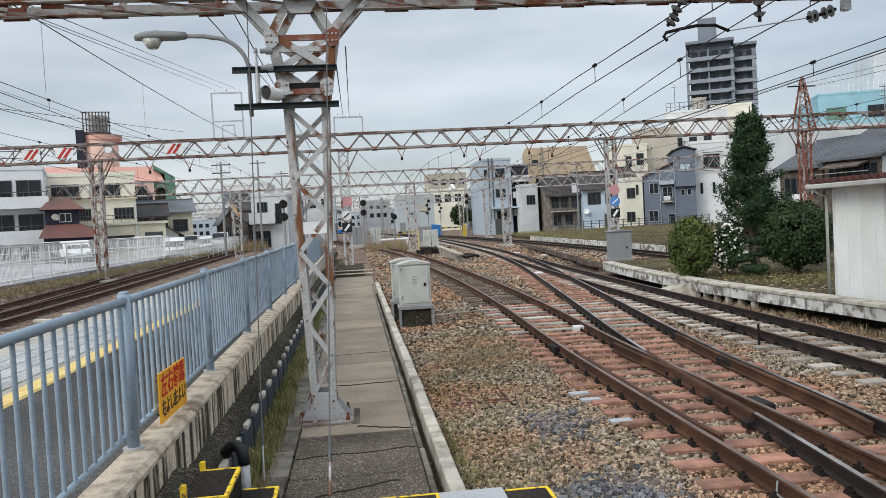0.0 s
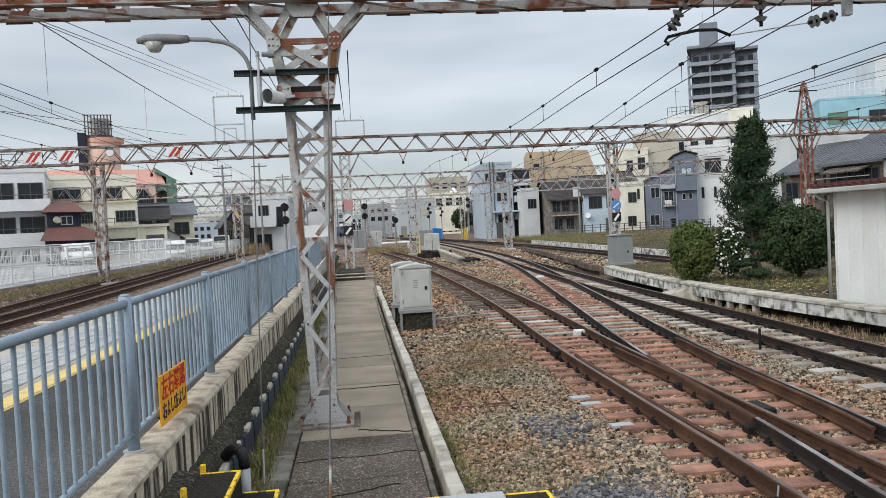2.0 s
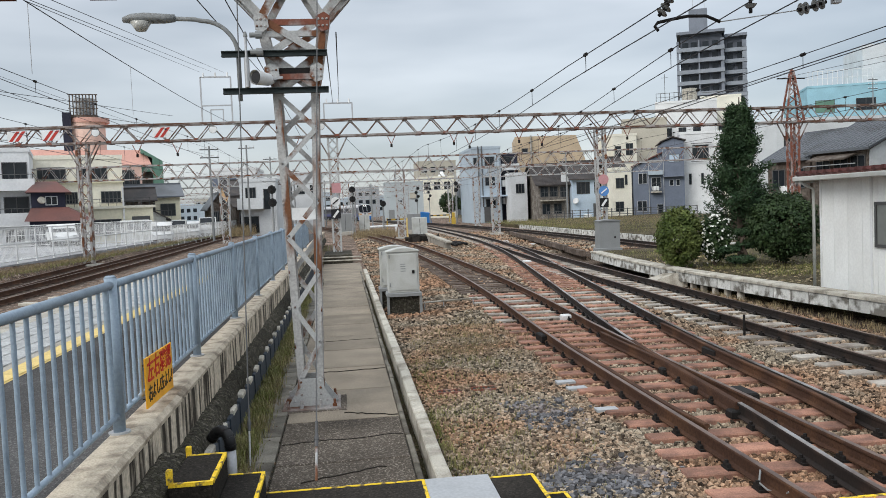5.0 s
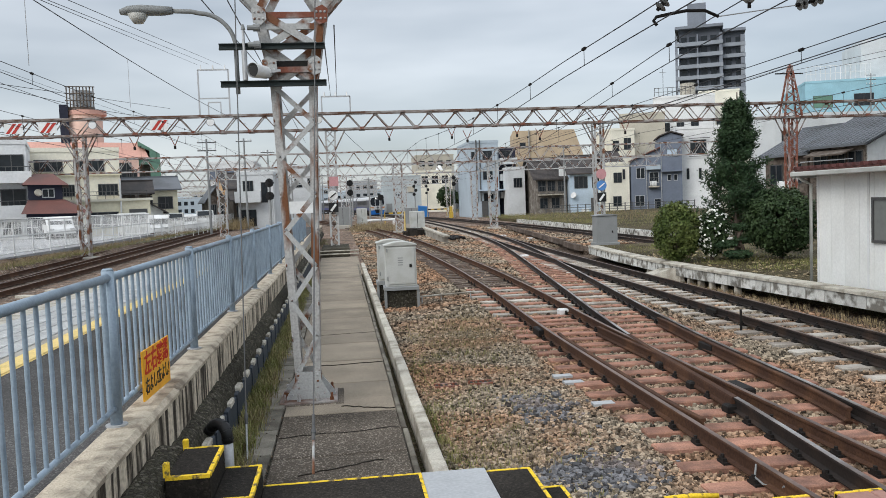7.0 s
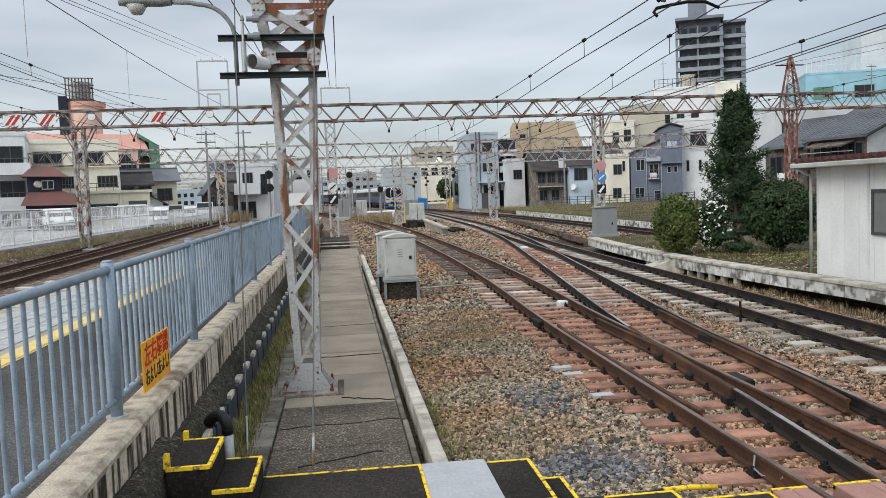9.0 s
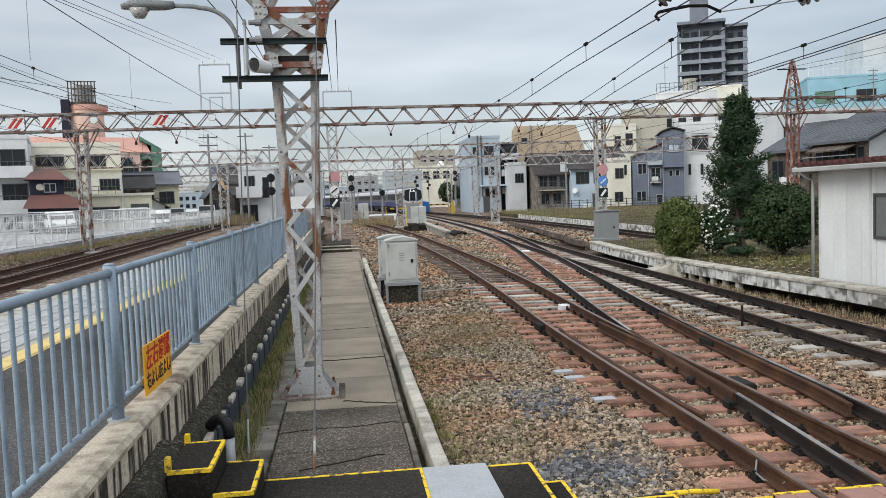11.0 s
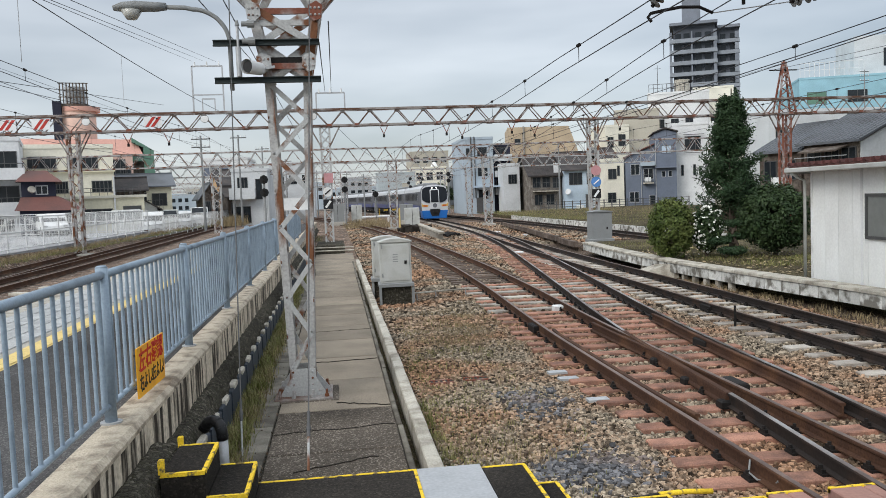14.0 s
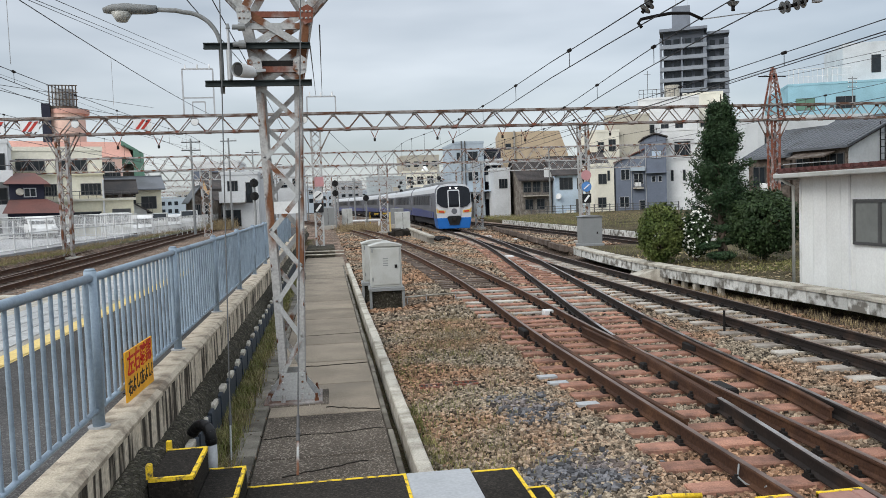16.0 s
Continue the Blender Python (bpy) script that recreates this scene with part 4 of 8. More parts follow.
for x, rnd in ((-0.35, False), (13.6, True)):
    y = 40.6
    if rnd:
        sb = solo("pink_disc_sign", Mesh().tube((x, y, 3.55), (x, y - 0.03, 3.55), 0.27, 20), M_pink, "faded pink round sign on the gantry mast", "sign", "signs on the masts")
        b2 = solo("round_sign", Mesh().tube((x, y, 2.95), (x, y - 0.03, 2.95), 0.27, 20), M_bluesign, "blue round sign with a white bar on the mast", "sign", "signs on the masts")
    else:
        sb = solo("pink_sign", Mesh().box(x - 0.15, x + 0.3, y - 0.03, y, 3.4, 3.88), M_pink, "faded pink square sign on the gantry mast", "sign", "signs on the masts")
        b2 = solo("round_sign", Mesh().tube((x, y, 2.95), (x, y - 0.03, 2.95), 0.24, 20), M_white, "white round sign with a diagonal bar on the mast", "sign", "signs on the masts")
    part("bar", Mesh().bar((x - 0.15, y - 0.04, 2.83), (x + 0.15, y - 0.04, 3.07), 0.06, 0.02, (0, 1, 0)), M_white if rnd else M_black, b2)
    b3 = solo("square_sign", Mesh().box(x - 0.24, x + 0.24, y - 0.03, y, 2.1, 2.58), M_blackp, "black square sign with a white diagonal on the mast", "sign", "signs on the masts")
    part("diagonal", Mesh().bar((x - 0.13, y - 0.04, 2.17), (x + 0.13, y - 0.04, 2.5), 0.11, 0.02, (0, 1, 0)), M_white, b3)

# gantries further off
g3 = thing("gantry", 0, 66, 0, label="lattice gantry over the far end of the yard, grey and rusty", category="gantry")
truss(g3, -30, 34, 0, 5.6, 6.65, 0.55, 1.5, M_steel_rust, fine=False)
for x in (-9.36, 4.75, 12.7):
    lattice_mast(g3, x, 0, 0.0, 5.7, 0.5, 0.75, M_steel, 11)
for yy, xs, span in ((92, (-14, 0.4, 15.5), (-32, 38)), (122, (-12, 1.5, 16.5), (-28, 34)), (150, (-16, -4, 12), (-34, 24)), (185, (-20, -8, 8), (-40, 20)), (225, (-28, -14, 2), (-50, 14))):
    g = thing("gantry", 0, yy, 0, label="distant pale lattice gantry across the tracks", category="gantry", group="distant gantries")
    truss(g, span[0], span[1], 0, 5.7, 6.7, 0.55, 1.6, M_steel, fine=False)
    for x in xs:
        lattice_mast(g, x, 0, 0.0, 5.7, 0.5, 0.75, M_steel, 9)


# ---- overhead wires ----
def sag(p, q, drop, n=14):
    p, q = Vector(p), Vector(q)
    return [p.lerp(q, i / n) - Vector((0, 0, drop * 4 * (i / n) * (1 - i / n))) for i in range(n + 1)]


def catenary(rows, y0, y1, z_contact, z_mess, far_z, label, dx=0.0):
    w = thing("overhead_wire", label=label, category="overhead wire", group="overhead wires")
    ys = [y0 + (y1 - y0) * i / 40 for i in range(41)]
    con = [(curve_at(rows, y) + dx, y, z_contact) for y in ys]
    def zm(y):
        if y < 10.3:
            return z_mess
        s = ((y - 10.3) % 30.7) / 30.7
        k = int((y - 10.3) / 30.7)
        a = z_mess if k == 0 else far_z
        return a + (far_z - a) * s - 0.5 * s * (1 - s)
    part("contact_wire", Mesh().path(con, 0.008, 5), M_wire, w)
    part("messenger_wire", Mesh().path([(x, y, zm(y)) for x, y, _ in con], 0.008, 5), M_wire, w)
    y = y0 + 2
    while y < min(y1, 60):
        x = curve_at(rows, y) + dx
        d = part("dropper", Mesh().tube((x, y, z_contact), (x, y, zm(y)), 0.006, 5), M_wire, w)
        part("clamp", Mesh().tube((x, y - 0.05, zm(y)), (x, y + 0.05, zm(y)), 0.03, 8), M_black, d)
        y += 4.3
    return w


catenary(A_ROWS, 2, 120, 4.56, 4.79, 5.6, "dark contact and messenger wires above the turnout track")
catenary(B_ROWS, 2, 52, 4.58, 4.87, 5.25, "dark contact and messenger wires above the crossing track", 0.27)
catenary(C_ROWS, 2, 200, 4.53, 4.73, 5.45, "dark contact and messenger wires above the main track")
catenary(D_ROWS, 8, 150, 4.9, 5.3, 5.6, "dark contact and messenger wires above the outer track")
catenary(P_ROWS, 8, 120, 5.34, 5.5, 6.15, "dark contact and messenger wires above the platform track")
catenary(E_ROWS, 8, 120, 5.3, 5.55, 6.0, "dark contact and messenger wires above the siding")
for a, b, r, d in (((-4.2, 4, 5.5), (-4.4, 40.7, 6.6), 0.008, 0.25), ((-0.11, 10.5, 4.51), (-0.25, 41, 7.95), 0.009, 0.0), ((0.02, 10.5, 4.77), (0.06, 41, 7.94), 0.009, 0.0), ((-2.0, 5, 5.25), (-2.0, 41, 7.4), 0.009, 0.0), ((-1.6, 5, 5.72), (-1.6, 41, 5.65), 0.009, 0.0), ((-8.15, 20, 5.65), (-8.1, 41, 7.5), 0.008, 0.0),
                   ((-3.9, 6, 4.82), (-6.66, 41, 9.6), 0.006, 0.0), ((-3.87, 6, 4.8), (-6.14, 41, 9.62), 0.006, 0.0), ((-3.63, 6, 4.8), (-5.5, 41, 9.56), 0.006, 0.0),
                   ((-11, 14, 6.6), (-9, 41, 7.1), 0.010, 0.4), ((-12, 14, 7.6), (-10, 66, 7.3), 0.010, 0.5), ((-15, 20, 6.3), (-12, 92, 7.0), 0.012, 0.6),
                   ((-16, 20, 9.3), (-6, 122, 8.0), 0.008, 0.4), ((8.3, 10, 4.75), (9.4, 60, 5.2), 0.010, 0.1), ((0.2, 41, 6.3), (3.5, 66, 5.8), 0.012, 0.2),
                   ((24.4, 41, 9.0), (12.7, 92, 7.0), 0.010, 0.3), ((23.7, 41, 8.62), (30, 8, 9.2), 0.010, 0.3), ((25.1, 41, 8.62), (31.5, 8, 9.2), 0.010, 0.3)):
    fw = solo("feeder_wire", Mesh().path(sag(a, b, d), r, 5), M_wire, "thin dark feeder wire strung between gantries", "wire", "feeder wires")
    if a[0] == -4.2:
        for y0, z0, z1 in ((12.0, 4.58, 5.56), (17.5, 4.66, 5.68)):
            part("hanger", Mesh().tube((-4.25, y0, z0), (-4.25, y0, z1), 0.005, 5), M_galv, fw)
# pull-off arm with insulators at the near gantry
po = thing("pull_off_arm", 0, 0, 0, label="curved pull-off arm with dark insulators near the gantry", category="pull-off arm")
part("arm", Mesh().path([(4.27, 10.3, 4.68), (4.22, 10.3, 4.74), (4.26, 10.3, 4.79), (4.45, 10.3, 4.83), (4.68, 10.3, 4.87), (4.94, 10.3, 4.87), (5.13, 10.3, 4.79)], 0.022, 8), M_black, po, smooth=True)
part("stay", Mesh().tube((5.13, 10.3, 4.79), (6.24, 10.3, 4.93), 0.008, 6), M_galv, po)
part("hanger_plate", Mesh().box(6.66, 6.76, 10.1, 10.2, 4.98, 5.26), M_galv, po)
for a, b in (((6.24, 10.3, 4.93), (6.42, 10.3, 4.97)), ((6.43, 10.3, 4.97), (6.66, 10.3, 5.04)), ((5.57, 10.3, 5.28), (5.57, 10.3, 4.9)), ((4.55, 10.3, 5.28), (4.36, 10.3, 5.02)), ((4.42, 10.3, 5.03), (4.28, 10.3, 4.88))):
    ins = part("insulator", Mesh().tube(a, b, 0.025, 8), M_black, po, "grey disc insulator")
    a, b = Vector(a), Vector(b)
    d = (b - a)
    for u in (0.3, 0.7):
        part("disc", Mesh().tube(a + d * u, a + d * (u + 0.12), 0.085, 14, 0.045), M_cabgrey, ins)
for x, y, z in ((2.6, 41, 6.1), (5.8, 41, 6.1), (6.6, 41, 5.9), (9.2, 41, 6.1), (10.4, 41, 5.9), (15.0, 41, 6.1), (-2.2, 41, 6.1), (-7.9, 41, 6.0), (-9.8, 41, 6.0)):
    hg = thing("hanger", x, y - 0.3, z, label="insulated hanger under the gantry girder", category="hanger", group="hangers under the gantry")
    part("fork", Mesh().bar((-0.22, 0, 0.12), (0, 0, -0.35), 0.035).bar((0.22, 0, 0.12), (0, 0, -0.35), 0.035), M_rustred, hg)
    part("insulator", Mesh().tube((0, 0, -0.35), (0, 0, -0.5), 0.06, 10), M_black, hg)
# ---- train ----
M_tsilver = mat("train_silver", (0.13, 0.135, 0.15), 0.6, 0.1, 0.06, 1, 10, 0)
M_twhite = mat("train_white", (0.54, 0.55, 0.57), 0.3, 0.1, 0.04, 1, 10, 0)
M_tblue = mat("train_blue", (0.02, 0.13, 0.42), 0.35, 0, 0.08, 1, 10, 0)
M_tnavy = mat("train_navy", (0.03, 0.045, 0.16), 0.35, 0, 0.15, 0.6, 10, 0)
M_tdark = mat("train_underframe", (0.03, 0.03, 0.034), 0.8, 0, 0.2, 2, 20, 0.2)
M_tgold = mat("train_gold", (0.62, 0.40, 0.10), 0.45, 0.2, 0.05, 2, 20, 0)
CAR = 20.4
M_tsideglass = mat("train_side_glass", (0.02, 0.022, 0.028), 0.35, 0, 0.2, 1, 10, 0, spec=0.12)
M_tglass = mat("train_glass", (0.008, 0.010, 0.014), 0.12, 0, 0.2, 1, 10, 0, spec=0.3)
M_lamp = bpy.data.materials.new("lit_headlamp")
M_lamp.use_nodes = True
M_lamp.node_tree.nodes["Principled BSDF"].inputs["Emission Color"].default_value = (1, 0.97, 0.88, 1)
M_lamp.node_tree.nodes["Principled BSDF"].inputs["Emission Strength"].default_value = 4.0
BODY = [(-1.38, 0.95), (-1.42, 1.6), (-1.40, 2.8), (-1.31, 3.25), (-1.05, 3.52), (-0.45, 3.64), (0.45, 3.64), (1.05, 3.52), (1.31, 3.25), (1.40, 2.8), (1.42, 1.6), (1.38, 0.95)]


def car_body(front):
    """Outline carried along the car; the front tapers into a rounded nose."""
    m, n = Mesh(), len(BODY)
    ys = [-CAR / 2 + 0.15, CAR / 2 - 0.15] if not front else [-CAR / 2, -CAR / 2 + 0.12, -CAR / 2 + 0.5, -CAR / 2 + 1.1, CAR / 2 - 0.15]
    sc = [1, 1] if not front else [0.955, 0.985, 1, 1, 1]
    v, f = [], []
    for y, s in zip(ys, sc):
        for x, z in BODY:
            lean = 0.32 * max(0, z - 2.0) / 1.9 if (front and y < -CAR / 2 + 0.6) else 0.0
            v.append((x * s, y + lean, 0.95 + (z - 0.95) * (1 - (1 - s) * 0.35)))
    for k in range(len(ys) - 1):
        f += [(k * n + i, k * n + (i + 1) % n, (k + 1) * n + (i + 1) % n, (k + 1) * n + i) for i in range(n)]
    f += [tuple(range(n))[::-1], tuple(range((len(ys) - 1) * n, len(ys) * n))]
    return m.add(v, f)


def train_car(front):
    c = thing("train_car", label="silver express train car with a blue lower stripe" if not front else "leading express train car, white face with blue skirt and dark windscreen",
              category="train car", group="cars of the express train")
    part("car_body", car_body(front), M_tsilver, c, smooth=False, bevel=0.03)
    y0 = -CAR / 2 + (1.6 if front else 0.3)
    for sx in (-1, 1):
        stripe = Mesh().hexa([(sx * 1.376, y0, 0.96), (sx * 1.376, CAR / 2 - 0.3, 0.96), (sx * 1.434, CAR / 2 - 0.3, 0.96), (sx * 1.434, y0, 0.96),
                              (sx * 1.40, y0, 1.45), (sx * 1.40, CAR / 2 - 0.3, 1.75), (sx * 1.434, CAR / 2 - 0.3, 1.75), (sx * 1.434, y0, 1.45)])
        part("side_stripe", stripe, M_tnavy, c, "blue gradient stripe")
        k = 0
        y = -CAR / 2 + (4.3 if front else 2.6)
        while y < CAR / 2 - 2.4:
            w = Mesh().hexa([(sx * 1.36, y, 2.02), (sx * 1.36, y + 1.35, 2.02), (sx * 1.44, y + 1.35, 2.02), (sx * 1.44, y, 2.02),
                             (sx * 1.34, y, 2.8), (sx * 1.34, y + 1.35, 2.8), (sx * 1.44, y + 1.35, 2.8), (sx * 1.44, y, 2.8)])
            part("window", w, M_tsideglass, c)
            y += 1.62
        for yd in ((-CAR / 2 + 2.6,) if front else (-CAR / 2 + 1.2,)):
            d = Mesh().hexa([(sx * 1.36, yd, 1.05), (sx * 1.36, yd + 0.85, 1.05), (sx * 1.436, yd + 0.85, 1.05), (sx * 1.436, yd, 1.05),
                             (sx * 1.34, yd, 2.9), (sx * 1.34, yd + 0.85, 2.9), (sx * 1.425, yd + 0.85, 2.9), (sx * 1.425, yd, 2.9)])
            dd = part("door", d, M_tsilver, c, "sliding passenger door", bevel=0.01)
            part("door_window", Mesh().box(sx * 1.36, sx * 1.446, yd + 0.25, yd + 0.6, 1.9, 2.7), M_glass, dd)
        part("cornice", Mesh().prism([(sx * 1.395, 2.93), (sx * 1.32, 3.27), (sx * 1.06, 3.545), (sx * 1.04, 3.50), (sx * 1.29, 3.22), (sx * 1.37, 2.92)], -CAR / 2 + 0.7, CAR / 2 - 0.2), M_twhite, c,
             "white roof edge")
    m = Mesh().box(-1.2, 1.2, -CAR / 2 + 1.2, CAR / 2 - 0.8, 0.45, 0.97)
    part("underframe", m, M_tdark, c)
    for yb in (-CAR / 2 + 3.2, CAR / 2 - 3.2):
        b = part("bogie", Mesh().box(-1.05, 1.05, yb - 1.5, yb + 1.5, 0.3, 0.62), M_tdark, c)
        for yw in (-1.05, 1.05):
            for sx in (-1, 1):
                part("wheel", Mesh().tube((sx * 0.50, yb + yw, 0.43), (sx * 0.63, yb + yw, 0.43), 0.43, 18), M_tdark, b)
    for yr in (-5.5, -1.0, 3.5):
        part("roof_unit", Mesh().cbox(-0.75, 0.75, yr - 1.2, yr + 1.2, 3.56, 3.86, 0.08), M_cabgrey, c, "grey air-conditioning unit")
    if front:
        F = -CAR / 2
        def face(name, pts, y_out, material, parent=c, label=""):
            """A plate that follows the leaning face, from outline points (x, z)."""
            n = len(pts)
            def yy(z):
                return F + 0.32 * max(0, z - 2.0) / 1.9
            v = [(x, yy(z) - y_out, z) for x, z in pts] + [(x, yy(z) + 0.2, z) for x, z in pts]
            fc = [tuple(range(n)), tuple(range(2 * n - 1, n - 1, -1))] + [(i, n + i, n + (i + 1) % n, (i + 1) % n) for i in range(n)]
            return part(name, Mesh().add(v, fc), material, parent, label)
        face("front_mask", [(-1.33, 0.98), (1.33, 0.98), (1.385, 1.6), (1.38, 2.0), (1.355, 2.8), (1.25, 3.26), (0.98, 3.5), (0.42, 3.61), (-0.42, 3.61), (-0.98, 3.5), (-1.25, 3.26), (-1.355, 2.8), (-1.38, 2.0), (-1.385, 1.6)], 0.03, M_twhite,
             label="white front mask")
        ws = face("windscreen", [(-1.30, 2.12), (-1.0, 1.86), (-0.6, 1.76), (0.6, 1.76), (1.0, 1.86), (1.30, 2.12), (1.31, 2.75), (1.22, 3.18), (0.95, 3.36), (0.45, 3.43), (-0.45, 3.43), (-0.95, 3.36), (-1.22, 3.18), (-1.31, 2.75)], 0.10, M_tglass,
                  label="dark wraparound windscreen")
        fd = face("front_door", [(-0.47, 1.14), (0.47, 1.14), (0.47, 2.0), (0.47, 3.05), (0.38, 3.14), (-0.38, 3.14), (-0.47, 3.05), (-0.47, 2.0)], 0.13, M_twhite, label="white gangway door")
        face("door_window", [(-0.39, 1.80), (0.39, 1.80), (0.39, 2.0), (0.39, 2.99), (0.33, 3.05), (-0.33, 3.05), (-0.39, 2.99), (-0.39, 2.0)], 0.15, M_tglass, fd)
        part("emblem", Mesh().tube((0, F - 0.15, 1.48), (0, F, 1.48), 0.22, 20), M_tsilver, fd, "plain round silver emblem")
        for sx in (-1, 1):
            gp = face("headlight_panel", [(sx * 0.72, 1.34), (sx * 1.34, 1.38), (sx * 1.375, 1.74), (sx * 1.24, 1.60), (sx * 0.66, 1.54)], 0.05, M_tgold, label="gold light panel")
            face("headlight", [(sx * 0.8, 1.39), (sx * 1.16, 1.42), (sx * 1.18, 1.53), (sx * 0.78, 1.50)], 0.065, M_red, gp, "red marker lamp")
            part("top_lamp", Mesh().tube((sx * 0.24, F + 0.09, 3.28), (sx * 0.24, F + 0.5, 3.28), 0.07, 14), M_lamp, c, "lit round headlamp")
        sk = Mesh().hexa([(-1.20, F - 0.03, 0.14), (1.20, F - 0.03, 0.14), (1.28, F + 1.6, 0.20), (-1.28, F + 1.6, 0.20),
                          (-1.35, F - 0.06, 0.98), (1.35, F - 0.06, 0.98), (1.40, F + 1.6, 1.02), (-1.40, F + 1.6, 1.02)])
        part("skirt", sk, M_tblue, c, "bright blue snow skirt", bevel=0.04)
        part("coupler_recess", Mesh().prism([(-0.36, 0.42), (0.36, 0.42), (0.56, 0.98), (0.46, 1.10), (-0.46, 1.10), (-0.56, 0.98)], F - 0.10, F + 0.3), M_blackp, c)
        part("coupler", Mesh().box(-0.16, 0.16, F - 0.3, F + 0.2, 0.72, 1.0), M_black, c, bevel=0.03)
    return c


CARS = [train_car(True)]
mid = train_car(False)
CARS.append(mid)
for i in range(4):
    CARS.append(copy_thing(mid, Matrix.Identity(4)))


def arc_rows():
    """Distance along the train's line, from near to far."""
    out, s, y = [(0.0, 40.0)], 0.0, 40.0
    while y < 420:
        dy = 1.0
        dx = curve_at(C_ROWS, y + dy) - curve_at(C_ROWS, y)
        s += math.hypot(dx, dy)
        y += dy
        out.append((s, y))
    return out


ARC = arc_rows()


def at_arc(s):
    for (s0, a), (s1, b) in zip(ARC, ARC[1:]):
        if s <= s1:
            y = a + (b - a) * (s - s0) / (s1 - s0)
            return Vector((curve_at(C_ROWS, y), y, 0.17))
    return Vector((curve_at(C_ROWS, ARC[-1][1]), ARC[-1][1], 0.17))


def front_arc(t):
    return 21.0 + 10.3 * (16.0 - t)


def motions():
    for i, c in enumerate(CARS):
        rows = []
        for k in range(33):
            t = k * 0.5
            s = front_arc(t) + i * (CAR + 0.1)
            a, b = at_arc(s + 3.2), at_arc(s + CAR - 3.2)
            mid_ = (a + b) / 2
            rz = math.degrees(math.atan2(-(b.x - a.x), b.y - a.y))
            rows.append((t, pose(mid_.x, mid_.y, 0.17 - 0.0, 0, 0, rz)))
        walk(c, rows)

# ---- buildings ----
def turn(b, x, y, deg):
    """Turns a building about a point of its plan."""
    b.matrix_basis = Matrix.Translation((x, y, 0)) @ Matrix.Rotation(radians(deg), 4, "Z") @ Matrix.Translation((-x, -y, 0))


def facade(name, color, second=None, rough=0.85, **k):
    return mat("facade_" + name, color, rough, 0, k.pop("var", 0.08), k.pop("scale", 0.35), k.pop("fine", 6), 0.08, 0.01, second or tuple(c * 0.82 for c in color), (0.45, 0.72), **k)


def window(parent, x0, x1, z0, z1, y=0.0, bars=1, sill=False, side=None, pane=None, fr=None):
    """A window in the front wall (facing -y) or, with side, in the wall at x=side; frame, panes and mullions."""
    t = 0.06
    def bx(m, a, b, c, d, e, f):
        if side is None:
            return m.box(a, b, y - d, y - c, e, f)
        s = 1 if side > 0 else -1
        return m.box(min(side + s * c, side + s * d), max(side + s * c, side + s * d), a, b, e, f)
    def ring(u0, u1, w0, w1, d):
        q = [(u0, w0), (u1, w0), (u1, w1), (u0, w1)]
        return [(u, y - d, w) for u, w in q] if side is None else [(side + (1 if side > 0 else -1) * d, u, w) for u, w in q]
    m = Mesh()
    v = ring(x0, x1, z0, z1, 0.05) + ring(x0 + t, x1 - t, z0 + t, z1 - t, 0.05) + ring(x0 + t, x1 - t, z0 + t, z1 - t, -0.12) + ring(x0, x1, z0, z1, -0.12)
    m.add(v, [(4 * k + i, 4 * k + (i + 1) % 4, (4 * k + 4 + (i + 1) % 4) % 16, (4 * k + 4 + i) % 16) for k in range(4) for i in range(4)])
    w = part("window", m, fr or M_frame, parent)
    for i in range(bars):
        q = x0 + (x1 - x0) * (i + 1) / (bars + 1)
        part("mullion", bx(Mesh(), q - t / 2, q + t / 2, -0.11, 0.045, z0 + t, z1 - t), fr or M_frame, w)
    part("pane", bx(Mesh(), x0 + t, x1 - t, -0.1, 0.012, z0 + t, z1 - t), pane or M_glass, w)
    if sill:
        part("sill", bx(Mesh(), x0 - 0.08, x1 + 0.08, -0.1, 0.16, z0 - 0.07, z0), M_conc_pale, w)
    return w


def balcony(parent, x0, x1, z, y=0.0, d=1.1, solid=M_white, h=1.05, rail=False):
    b = part("balcony", Mesh().box(x0, x1, y - d, y, z - 0.15, z), M_conc_pale, parent)
    if rail:
        part("handrail", Mesh().bar((x0, y - d, z + h), (x1, y - d, z + h), 0.05).bar((x0, y - d, z + 0.12), (x1, y - d, z + 0.12), 0.04), M_frame, b)
        m = Mesh()
        n = int((x1 - x0) / 0.3)
        for i in range(n + 1):
            q = x0 + (x1 - x0) * i / n
            m.box(q - 0.012, q + 0.012, y - d - 0.012, y - d + 0.012, z, z + h)
        tagged(part("bars", m, M_frame, b), kind="stuff")
    else:
        part("parapet", Mesh().box(x0, x1, y - d - 0.1, y - d, z - 0.15, z + h).box(x0, x0 + 0.1, y - d, y, z - 0.15, z + h).box(x1 - 0.1, x1, y - d, y, z - 0.15, z + h), solid, b)
    return b


